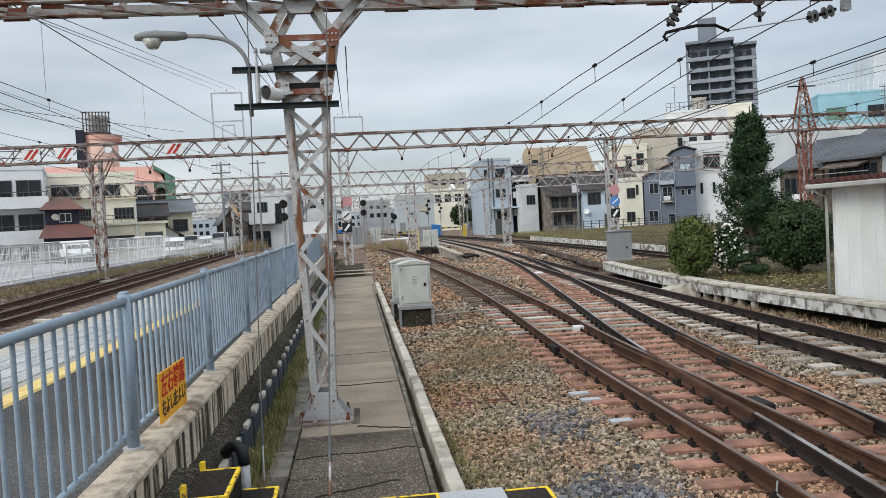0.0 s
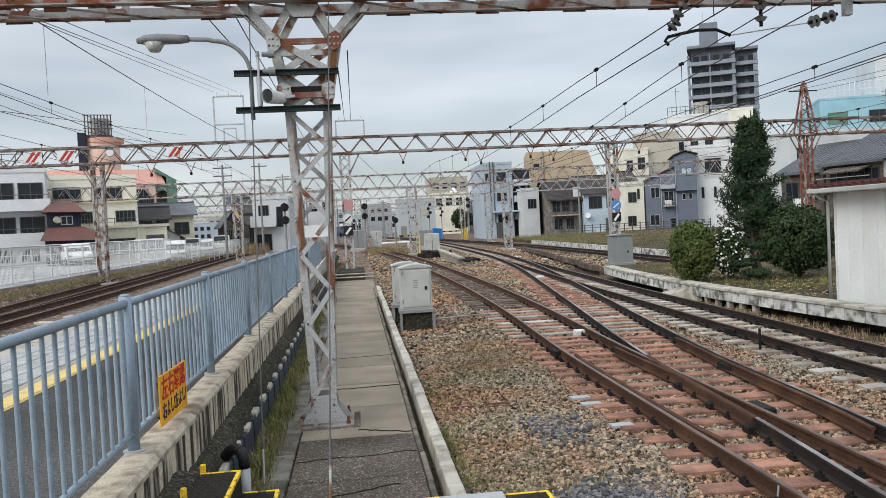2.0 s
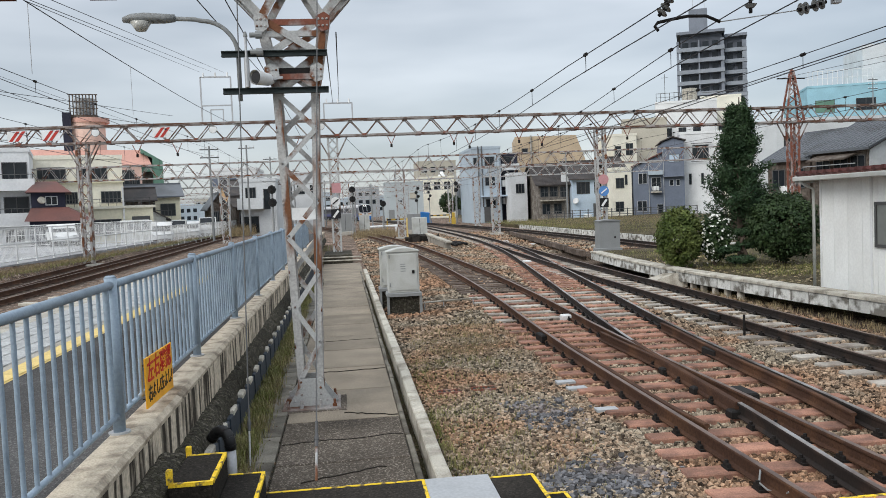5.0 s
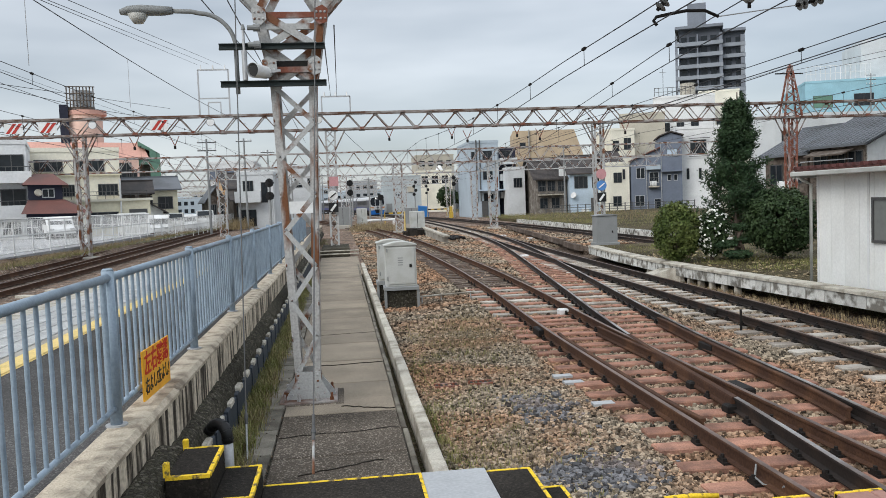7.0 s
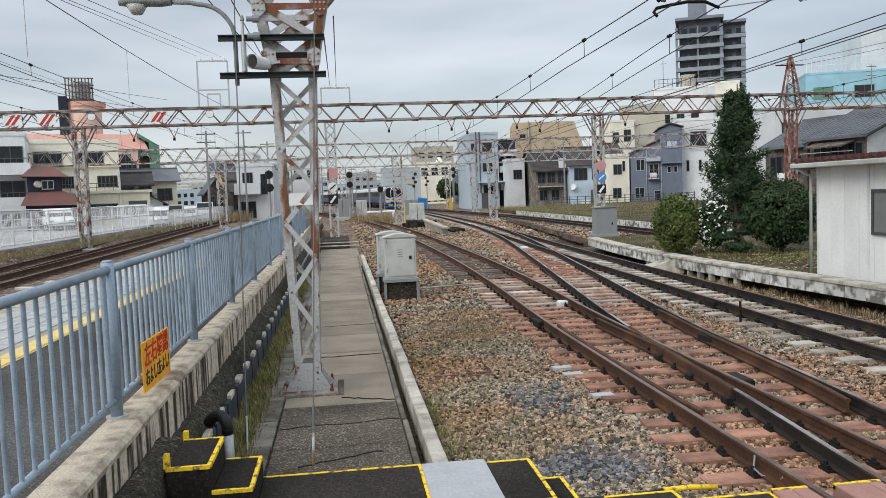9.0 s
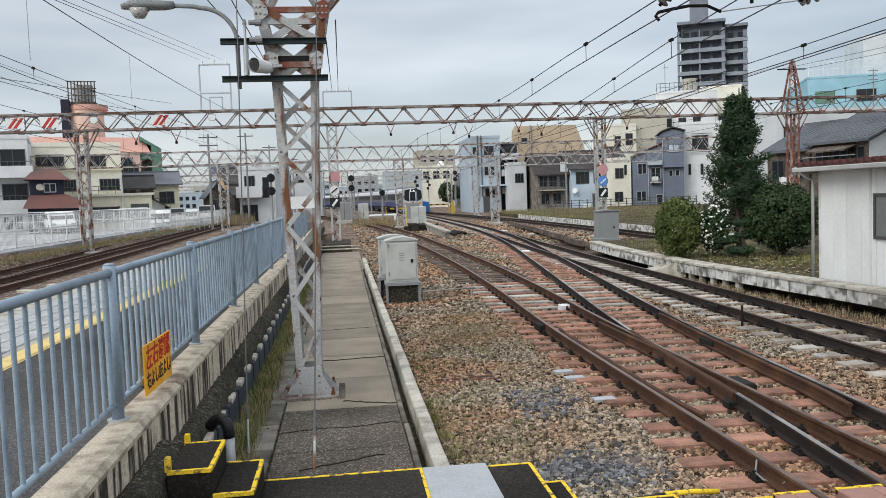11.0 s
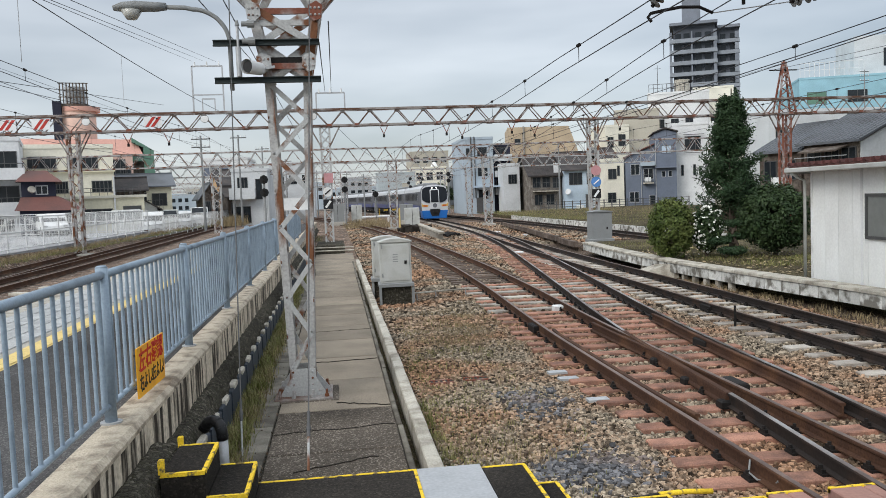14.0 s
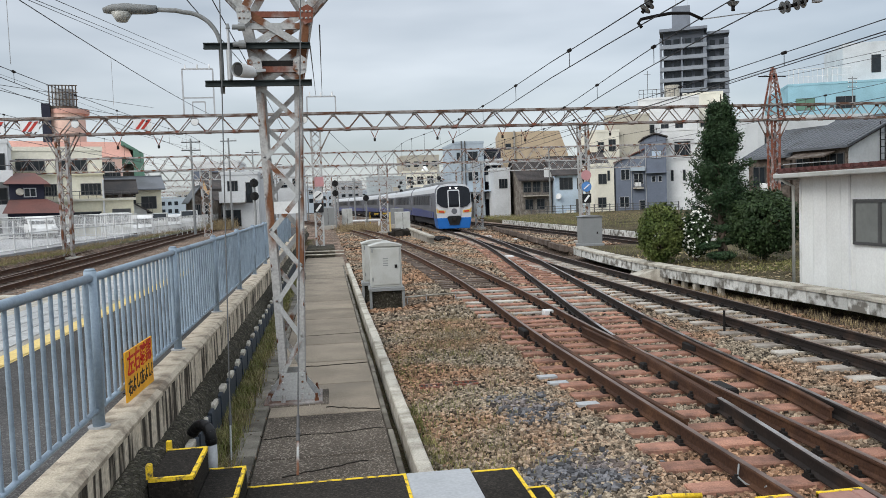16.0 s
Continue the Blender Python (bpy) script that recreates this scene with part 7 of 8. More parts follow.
for x, y, h in ((9.3, 100, 5.2), (12.8, 118, 5.5)):
    ss = thing("shunt_signal", x, y, 0, label="slender crossing warning post with dark lamps", category="railway signal", group="warning posts")
    part("post", Mesh().tube((0, 0, -0.1), (0, 0, h), 0.06, 8), M_cabgrey, ss)
    for k in range(4):
        part("lamp", Mesh().tube((0.12 * (-1) ** k, -0.1, h - 0.3 - k * 0.5), (0.12 * (-1) ** k, -0.3, h - 0.3 - k * 0.5), 0.2, 10), M_blackp, ss)
M_hazard = mat("hazard_yellow", (0.5, 0.34, 0.06), 0.6, 0, 0.1, 3, 30, 0)
for x0, x1, y in ((5.2, 9.4, 96), (13.2, 16.2, 122)):
    hb = thing("crossing_barrier", x0, y, 0, label="yellow and black striped crossing barrier", category="barrier", group="crossing barriers")
    n = int((x1 - x0) / 0.5)
    for k in range(n):
        part("stripe", Mesh().bar((k * 0.5, 0, 1.2), (k * 0.5 + 0.5, 0, 1.2), 0.2), M_hazard if k % 2 else M_blackp, hb)
    for x, z in ((0, 1.4), (x1 - x0, 1.2)):
        part("post", Mesh().box(x - 0.06, x + 0.06, -0.06, 0.06, -0.1, z), M_hazard, hb)
bt = thing("blue_tarpaulin", 12.9, 126, 0, label="blue sheet covering stacked goods by the track", category="tarpaulin")
part("cover", Mesh().hexa([(-0.9, -0.6, -0.05), (0.9, -0.6, -0.05), (0.9, 0.6, -0.05), (-0.9, 0.6, -0.05), (-0.7, -0.4, 1.8), (0.75, -0.4, 1.6), (0.7, 0.4, 1.7), (-0.75, 0.4, 1.9)]), M_blue_plastic, bt, bevel=0.1)
ym = thing("yellow_machine", 16.0, 116, 0, label="small yellow trackside machine under a cover", category="machine")
part("body", Mesh().cbox(-0.28, 0.28, -0.25, 0.25, -0.1, 0.9, 0.1), M_hazard, ym)
part("hood", Mesh().cbox(-0.2, 0.2, -0.2, 0.2, 0.9, 1.6, 0.08), M_hazard, ym)

# ---- poles ----
for x, y, h, arms in ((-11.32, 72, 8.6, 2), (-9.5, 84, 9.6, 1), (-8.2, 96, 9.2, 1), (28.9, 101, 9.0, 1), (46.8, 92, 9.0, 0), (84, 118, 20.0, 3), (2.5, 160, 8, 1), (6, 175, 8, 1), (-3.0, 142, 8, 1), (-6.5, 112, 8.5, 1), (8.5, 205, 8, 1), (3.9, 108, 6, 0), (-1.5, 118, 7, 0)):
    p = thing("utility_pole", x, y, 0, label="grey concrete utility pole with crossarms" if arms else "plain grey concrete pole", category="utility pole", group="utility poles")
    part("pole", Mesh().tube((0, 0, -0.3), (0, 0, h), 0.12, 10, 0.08), M_cabgrey, p)
    for k in range(arms):
        ca = part("crossarm", Mesh().bar((-0.8, 0, h - 0.3 - 0.7 * k), (0.8, 0, h - 0.3 - 0.7 * k), 0.09), M_frame, p)
        for q in (-0.7, -0.25, 0.25, 0.7):
            part("insulator", Mesh().tube((q, 0, h - 0.26 - 0.7 * k), (q, 0, h - 0.08 - 0.7 * k), 0.05, 8), M_white, ca)

# ---- white parking fence and vehicles ----
def white_fence(x0, y0, x1, y1, z, h, label):
    f = thing("mesh_fence", label=label, category="fence", group="white fences of the parking lot")
    a, b = Vector((x0, y0, z)), Vector((x1, y1, z))
    n = int((b - a).length / 2.0)
    d = (b - a).normalized()
    for i in range(n + 1):
        p = a.lerp(b, i / n)
        part("post", Mesh().tube(p - Vector((0, 0, 0.2)), p + Vector((0, 0, h)), 0.035, 8), M_white, f)
    for zz in (0.12, h * 0.55, h - 0.03):
        part("rail", Mesh().bar(a + Vector((0, 0, zz)), b + Vector((0, 0, zz)), 0.045), M_white, f)
    m = Mesh()
    k = int((b - a).length / 0.105)
    for i in range(k):
        p = a.lerp(b, (i + 0.5) / k)
        m.bar(p + Vector((0, 0, 0.1)), p + Vector((0, 0, h - 0.02)), 0.012)
    tagged(part("mesh_infill", m, M_white, f), kind="stuff")


white_fence(-13.1, 24, -13.0, 58, 0.9, 1.45, "white steel mesh fence beside the siding")
white_fence(-13.0, 58, -11.6, 92, 0.5, 1.45, "white steel mesh fence beside the siding, farther off")
white_fence(-40, 57.5, -13.2, 57.5, 0.9, 1.5, "white steel mesh fence across the parking lot")


def parked_car(x, y, rz, L, H, mt, label, van=False):
    c = thing("parked_car", x, y, 0.9 if y < 58.5 else 0.5, rz, label=label, category="car", group="parked cars")
    W = 0.82
    if van:
        prof = [(-L / 2, 0.35), (L / 2, 0.35), (L / 2, 0.95), (L / 2 - 0.35, 1.15), (L / 2 - 0.8, H), (-L / 2 + 0.1, H), (-L / 2, 1.0)]
    else:
        prof = [(-L / 2, 0.4), (L / 2, 0.35), (L / 2, 0.68), (L / 2 - 0.9, 0.92), (L / 2 - 1.6, H), (-L / 2 + 0.9, H), (-L / 2 + 0.2, 1.0), (-L / 2, 0.9)]
    part("body", Mesh().prism(prof, -W, W), mt, c, bevel=0.06)
    for s in (-1, 1):
        part("side_glass", Mesh().prism([(-L / 2 + 0.55, 1.0), (L / 2 - 1.25, 0.98), (L / 2 - 1.7, H - 0.12), (-L / 2 + 0.95, H - 0.12)], s * (W + 0.004) - 0.01, s * (W + 0.004) + 0.01), M_glass, c)
        part("headlight", Mesh().box(L / 2 - 0.1, L / 2 + 0.02, s * 0.6 - 0.14, s * 0.6 + 0.14, 0.6, 0.72), M_galv, c)
        for xx in (-L / 2 + 0.75, L / 2 - 0.75):
            wh = part("wheel", Mesh().tube((xx, s * (W - 0.14), 0.31), (xx, s * (W + 0.02), 0.31), 0.31, 18), M_blackp, c)
            part("rim", Mesh().tube((xx, s * (W + 0.0), 0.31), (xx, s * (W + 0.03), 0.31), 0.19, 14), M_galv, wh)
    xw = L / 2 - (1.6 if not van else 0.8)
    part("windscreen", Mesh().hexa([(xw + 0.04, -0.7, H - 0.06), (xw + 0.04, 0.7, H - 0.06), (xw, 0.7, H - 0.08), (xw, -0.7, H - 0.08),
                                    (L / 2 - (0.92 if not van else 0.33), -0.72, 0.97 if not van else 1.19), (L / 2 - (0.92 if not van else 0.33), 0.72, 0.97 if not van else 1.19),
                                    (L / 2 - (1.0 if not van else 0.45), 0.72, 0.93), (L / 2 - (1.0 if not van else 0.45), -0.72, 0.93)]), M_glass, c)
    return c


parked_car(-19.0, 57, -66, 4.2, 1.45, M_white, "white sedan parked behind the mesh fence")
parked_car(-14.9, 60, -70, 4.4, 1.95, M_cab, "silver-white van parked behind the mesh fence", True)
parked_car(-14.6, 67, -80, 4.2, 1.7, M_white, "white car parked in the row by the fence")
parked_car(-14.4, 72, -80, 4.2, 1.8, M_cab, "silver car parked in the row by the fence", True)
parked_car(-14.2, 77, -80, 4.3, 1.6, M_white, "white hatchback parked in the row by the fence")
parked_car(-13.6, 83, -80, 4.3, 1.9, M_white, "white van at the end of the row", True)

# ---- small things near the camera ----
sgn = thing("warning_board", -1.585, 6.37, 1.0, label="orange-yellow caution board with red and black lettering wired to the railing", category="sign")
part("board", Mesh().add([(0, 0, 0.0), (0, 0.94, -0.03), (0, 0.94, 0.37), (0, 0, 0.39), (0.012, 0, 0.0), (0.012, 0.94, -0.03), (0.012, 0.94, 0.37), (0.012, 0, 0.39)],
                         [(0, 1, 2, 3), (7, 6, 5, 4), (0, 4, 5, 1), (1, 5, 6, 2), (2, 6, 7, 3), (3, 7, 4, 0)]), M_sign, sgn)


def lettering(name, text, size, m, material, parent, squeeze=1.0):
    """Flat letters turned into a mesh."""
    cu = bpy.data.curves.new(name, "FONT")
    cu.body, cu.size, cu.extrude, cu.offset = text, size, 0.002, size * 0.012
    tmp = bpy.data.objects.new(name, cu)
    scene.collection.objects.link(tmp)
    me = bpy.data.meshes.new_from_object(tmp.evaluated_get(bpy.context.evaluated_depsgraph_get()))
    bpy.data.objects.remove(tmp)
    bpy.data.curves.remove(cu)
    me.materials.clear()
    me.materials.append(material)
    xs = [q.co.x for q in me.vertices] or [0]
    for q in me.vertices:
        q.co.x = (q.co.x - min(xs)) * squeeze / max(1e-6, max(xs) - min(xs))
    o = new(name, me)
    o.parent = parent
    o.matrix_basis = m
    return o


M_redtxt = mat("red_lettering", (0.55, 0.03, 0.02), 0.6, 0, 0.1, 5, 40, 0)
M_blktxt = mat("black_lettering", (0.03, 0.02, 0.02), 0.6, 0, 0.1, 5, 40, 0)
FACE = Matrix(((0, 0, 1, 0.014), (1, 0, 0, 0), (0, 1, 0, 0), (0, 0, 0, 1)))
lettering("red_lettering", "左右確認", 0.2, Matrix.Translation((0, 0.05, 0.205)) @ FACE, M_redtxt, sgn, 0.84)
lettering("black_lettering", "右よし!左よし!", 0.14, Matrix.Translation((0, 0.05, 0.05)) @ FACE, M_blktxt, sgn, 0.84)
for y in (0.12, 0.82):
    for z in (0.05, 0.32):
        part("wire_tie", Mesh().tube((-0.05, y, z), (0.02, y, z), 0.006, 5), M_black, sgn)

dp = thing("drain_pipe", label="grey drain pipe with a black ribbed bend from the platform wall", category="pipe")
bend = [(-1.24, 7.12, 0.52), (-1.20, 7.1, 0.575), (-1.165, 7.08, 0.60), (-1.12, 7.05, 0.605), (-1.085, 7.02, 0.58), (-1.065, 7.0, 0.53), (-1.06, 7.0, 0.45)]
part("bend", Mesh().path(bend, 0.05, 12), M_blackp, dp, smooth=True)
for p, q in zip(bend, bend[1:]):
    part("rib", Mesh().tube(Vector(p).lerp(Vector(q), 0.4), Vector(p).lerp(Vector(q), 0.65), 0.053, 12), M_blackp, dp)
part("pipe", Mesh().tube((-1.06, 7.0, 0.5), (-1.06, 7.0, -0.05), 0.045, 12), M_galv, dp, smooth=True)

# staff crossing boards and tiers right of the steps
M_board = mat("pink_brown_board", (0.33, 0.185, 0.15), 0.8, 0, 0.12, 2, 40, 0.2, 0.004, (0.26, 0.15, 0.125), obj=0.1)
step(1.38, 1.60, 4.6, 5.90, 0.24, "landing")
step(1.60, 1.86, 4.6, 5.60, 0.16, "landing")
step(1.86, 2.40, 4.6, 5.66, 0.15, "landing")
step(2.40, 3.10, 4.6, 5.52, 0.13, "landing")
cr = thing("staff_crossing", label="pinkish-brown boards of a staff crossing between the rails", category="crossing")
for x0, x1 in ((3.10, 3.24), (3.25, 3.38), (3.60, 3.86), (3.87, 3.98)):
    part("board", Mesh().cbox(x0, x1, 3.6, 5.50, 0.03, 0.16, 0.008), M_board, cr)
part("yellow_line", Mesh().box(3.10, 3.38, 5.47, 5.505, 0.12, 0.164), M_yellow, cr)
part("yellow_line", Mesh().box(3.60, 3.98, 5.47, 5.505, 0.12, 0.164), M_yellow, cr)
cb = thing("cable", label="black cable with a yellow sleeve lying on the ballast", category="cable")
part("sheath", Mesh().path([(1.55, 6.0, 0.0), (1.7, 5.95, 0.02), (2.0, 5.92, 0.03), (2.3, 5.92, 0.04), (2.45, 5.93, 0.05)], 0.02, 8), M_blackp, cb, smooth=True)
part("sleeve", Mesh().path([(2.43, 5.93, 0.05), (2.65, 5.93, 0.055), (2.87, 5.9, 0.05)], 0.022, 8), M_yellow, cb, "yellow split sleeve", smooth=True)
npl = thing("number_plate_of_sleeper", 2.98, 5.68, 0.012, label="small black sleeper plate with a white numeral", category="plate")
part("plate", Mesh().cbox(-0.09, 0.09, -0.07, 0.07, -0.02, 0.008, 0.003), M_blackp, npl)
lettering("numeral", "6", 0.13, Matrix.Translation((-0.05, 0.045, 0.011)) @ Euler((0, 0, radians(-90))).to_matrix().to_4x4(), M_white, npl, 0.075)
bw = thing("bond_wire", label="twisted copper bond wire hanging on the rail", category="wire")
part("strand", Mesh().path([(3.38, 6.25, 0.15), (3.34, 6.2, 0.06), (3.36, 6.1, 0.03), (3.42, 5.95, 0.03), (3.40, 5.85, 0.1)], 0.009, 6), M_cabgrey, bw)
wb = thing("white_marker", 4.62, 16.3, 0, label="small white marker block lying between the rails", category="marker")
part("block", Mesh().cbox(-0.17, 0.17, -0.12, 0.12, -0.03, 0.10, 0.02), M_white, wb)
for x, y in ((1.78, 10.6), (1.30, 10.55)):
    gt = thing("drain_grate", x, y, -0.02, label="small dark iron grate set in the ballast", category="grate", group="grates in the ballast")
    part("frame", Mesh().box(-0.16, 0.16, -0.09, -0.06, -0.03, 0.02).box(-0.16, 0.16, 0.06, 0.09, -0.03, 0.02), M_rustred, gt)
    for k in range(5):
        part("slat", Mesh().box(-0.14 + k * 0.065, -0.11 + k * 0.065, -0.06, 0.06, -0.03, 0.015), M_black, gt)
st = thing("stake", 7.0, 13.4, -0.03, label="short dark iron stake in the ballast", category="stake")
part("rod", Mesh().tube((0, 0, -0.1), (0, 0, 0.36), 0.022, 6), M_black, st)
for x, y in ((9.55, 60), (7.6, 33), (11.2, 47), (8.4, 38.6), (10.6, 52)):
    wm = solo("white_marker", Mesh().cbox(x - 0.16, x + 0.16, y - 0.2, y + 0.2, -0.08, 0.06, 0.02), M_white, "white marker lying on the ballast", "marker", "markers on the ballast")
# white sleeper markers beside the turnout
for x, y in ((2.92, 10.6), (2.96, 10.2), (2.98, 9.05)):
    solo("white_marker", Mesh().cbox(x - 0.13, x + 0.13, y - 0.07, y + 0.07, -0.02, 0.014, 0.004), M_galv, "pale metal plate on a sleeper end", "marker", "plates on sleeper ends")
# black joint boxes on the rails
for x, y in ((3.47, 13.9), (5.56, 11.6), (7.3, 15.0), (4.66, 9.0)):
    solo("rail_joint", Mesh().cbox(x - 0.1, x + 0.1, y - 0.22, y + 0.22, 0.0, 0.13, 0.02), M_black, "black greased rail joint", "rail joint", "rail joints")

# ---- vegetation ----
def leaf_mat(name, base, tip, rough=0.6):
    return mat(name, base, rough, 0, 0.25, 1.6, 30, 0, 0, tip, (0.42, 0.62), island=0.45)


M_leaf_d = leaf_mat("dark_leaves", (0.022, 0.042, 0.015), (0.042, 0.068, 0.026))
M_leaf_l = leaf_mat("light_leaves", (0.062, 0.090, 0.022), (0.11, 0.135, 0.038))
M_needle = leaf_mat("needles", (0.022, 0.046, 0.02), (0.038, 0.068, 0.03))
M_bark = mat("bark", (0.09, 0.07, 0.055), 0.95, 0, 0.3, 5, 40, 0.6, 0.01)
M_petal = mat("white_petals", (0.75, 0.75, 0.70), 0.6, 0, 0.05, 5, 30, 0)
M_grass = leaf_mat("weeds", (0.155, 0.165, 0.05), (0.26, 0.235, 0.10))
M_dry = leaf_mat("dry_grass", (0.32, 0.25, 0.14), (0.19, 0.145, 0.085))
NP = np.random.default_rng(7)


def leaves(name, centres, normals, size, material, aspect=1.8, parent=None, label=""):
    """Many small pointed leaves as one mesh."""
    n = len(centres)
    r = NP.normal(size=(n, 3))
    nrm = normals + 0.7 * r
    nrm /= np.linalg.norm(nrm, axis=1, keepdims=True)
    t = np.cross(nrm, NP.normal(size=(n, 3)))
    t /= np.linalg.norm(t, axis=1, keepdims=True) + 1e-9
    b = np.cross(nrm, t)
    s = size * NP.uniform(0.6, 1.3, (n, 1))
    P = np.stack([centres - t * s * aspect / 2, centres + b * s / 2, centres + t * s * aspect / 2, centres - b * s / 2], 1).reshape(-1, 3)
    me = bpy.data.meshes.new(name)
    me.from_pydata(P.tolist(), [], np.arange(4 * n).reshape(-1, 4).tolist())
    me.materials.append(material)
    return part(name, me, None, parent, label)


def crown_points(n, rx, ry, rz, clumps, cr, cz):
    """Leaf places on clumps spread over an uneven ellipsoid."""
    d = NP.normal(size=(clumps, 3))
    d /= np.linalg.norm(d, axis=1, keepdims=True)
    rad = NP.uniform(0.55, 0.98, (clumps, 1)) ** 0.6
    c = d * rad * np.array([rx, ry, rz])
    k = NP.integers(0, clumps, n)
    q = NP.normal(size=(n, 3))
    q /= np.linalg.norm(q, axis=1, keepdims=True)
    p = c[k] + q * cr * NP.uniform(0.5, 1.0, (n, 1)) * NP.uniform(0.7, 1.3, (clumps, 1))[k]
    return p + np.array([0, 0, cz]), q * 0.6 + d[k] * 0.6 + np.array([0, 0, 0.4])


def bush(x, y, z, rx, rz, cz, n, leaf, material, label, trunk_h, name="round_bush"):
    t = thing(name, x, y, z, label=label, category="bush")
    m = Mesh().tube((0, 0, -0.1), (0.03, 0, trunk_h), 0.07, 8, 0.05)
    for a in range(7):
        q = a * 0.9
        m.tube((0.03, 0, trunk_h * (0.5 + 0.06 * a)), (rx * 0.6 * math.cos(q), rx * 0.6 * math.sin(q), cz + 0.25 * rz * math.sin(a * 2.1)), 0.03, 6, 0.012)
    part("trunk", m, M_bark, t)
    p, nm = crown_points(n, rx, rx, rz, 320, 0.16 * rx + 0.05, cz)
    tagged(leaves("crown", p, nm, leaf, material, 1.8, t), kind="stuff")
    return t


bush(9.76, 22.4, 0.4, 0.64, 0.88, 0.90, 15000, 0.045, M_leaf_l, "rounded green garden shrub with small leaves", 0.8)
bush(12.55, 21.6, 0.4, 0.97, 0.93, 1.10, 23000, 0.052, M_leaf_d, "large dark green clipped shrub beside the hut", 0.8)
cm = bush(10.78, 22.3, 0.4, 0.42, 0.62, 0.80, 5500, 0.055, M_leaf_d, "dark camellia bush covered in white flowers", 0.6, "flowering_bush")
p, nm = crown_points(340, 0.47, 0.47, 0.68, 90, 0.12, 0.85)
fl = Mesh()
for c, d in zip(p, nm):
    if d[1] < 0.3:
        d = Vector(d).normalized()
        fl.tube(Vector(c) + d * 0.05, Vector(c) + d * 0.075, 0.016, 7, 0.036)
tagged(part("blossom", fl, M_petal, cm, "white camellia flowers"), kind="stuff")
# conifer: whorls of rising branches with needle tufts
cf = thing("conifer", 11.95, 23.0, 0.4, label="tall dark conifer with dense upswept branches", category="tree")
part("trunk", Mesh().tube((0, 0, -0.1), (0.02, 0, 2.6), 0.10, 10, 0.07).tube((0.02, 0, 2.6), (0.05, 0, 5.0), 0.07, 10, 0.015), M_bark, cf)
pts, nrms = [], []
limb = Mesh()
rr = random.Random(3)
for k in range(210):
    u = rr.random() ** 0.85
    z = 0.45 + 4.15 * u
    reach = (1.10 * (1 - u) ** 0.85 + 0.10) * rr.uniform(0.6, 1.15)
    a = rr.uniform(0, 2 * math.pi)
    e = (reach * math.cos(a), reach * math.sin(a), z + reach * rr.uniform(0.35, 0.85))
    limb.tube((0, 0, z), e, 0.02, 5, 0.006)
    for q in range(9):
        w = 0.35 + 0.65 * q / 8
        c = np.array([e[0] * w, e[1] * w, z + (e[2] - z) * w])
        m_ = 22
        o = NP.normal(size=(m_, 3)) * np.array([0.075, 0.075, 0.075]) + NP.uniform(0, 0.10, (m_, 1)) * np.array([math.cos(a), math.sin(a), 1.2])
        pts.append(c + o)
        nrms.append(NP.normal(size=(m_, 3)))
for tx, ty, th in ((-0.15, 0.0, 4.75), (0.22, 0.05, 4.95), (0.02, -0.1, 4.6), (0.35, 0, 4.3), (-0.35, 0, 4.2)):
    for q in range(16):
        c = np.array([tx, ty, th - q * 0.07])
        pts.append(c + NP.normal(size=(26, 3)) * np.array([0.03 + 0.006 * q, 0.03 + 0.006 * q, 0.05]))
        nrms.append(NP.normal(size=(26, 3)))
    limb.tube((0.03, 0, 3.2), (tx, ty, th), 0.025, 5, 0.008)
tagged(part("branching", limb, M_bark, cf), kind="stuff")
tagged(leaves("needles", np.concatenate(pts), np.concatenate(nrms), 0.032, M_needle, 3.6, cf), kind="stuff")
# cloud-pruned pine in front of it
pp = thing("pruned_pine", 11.35, 21.9, 0.4, label="low cloud-pruned pine with flat dark pads", category="tree")
part("trunk", Mesh().path([(0.15, 0, -0.1), (0.2, 0, 0.35), (0.05, 0, 0.7), (0.2, 0, 1.0)], 0.05, 8), M_bark, pp)
for x, y, z, r in ((-0.35, 0, 0.5, 0.36), (-0.1, -0.25, 0.22, 0.46), (0.3, 0.1, 0.62, 0.38), (0.25, 0.1, 0.98, 0.36)):
    limb = part("branch", Mesh().tube((0.12, 0, z - 0.1), (x, y, z - 0.03), 0.03, 6, 0.015), M_bark, pp)
    d = NP.normal(size=(1100, 3))
    d /= np.linalg.norm(d, axis=1, keepdims=True)
    c = d * np.array([r, r * 0.8, 0.13]) * NP.uniform(0.7, 1, (1100, 1)) + np.array([x, y, z])
    tagged(leaves("needle_pad", c, d + np.array([0, 0, 0.5]), 0.028, M_needle, 3.2, limb), kind="stuff")
ft = thing("far_tree", 17.4, 128, 0, label="dark rounded tree beyond the tracks", category="tree")
part("trunk", Mesh().tube((0, 0, -0.2), (0.1, 0, 2.0), 0.2, 8, 0.14).tube((0.1, 0, 2.0), (0.8, 0, 3.3), 0.1, 6, 0.05).tube((0.1, 0, 1.9), (-0.8, 0.2, 3.2), 0.1, 6, 0.05), M_bark, ft)
p, nm = crown_points(5000, 1.9, 1.8, 1.5, 60, 0.45, 3.1)
tagged(leaves("crown", p, nm, 0.16, M_leaf_d, 1.6, ft), kind="stuff")


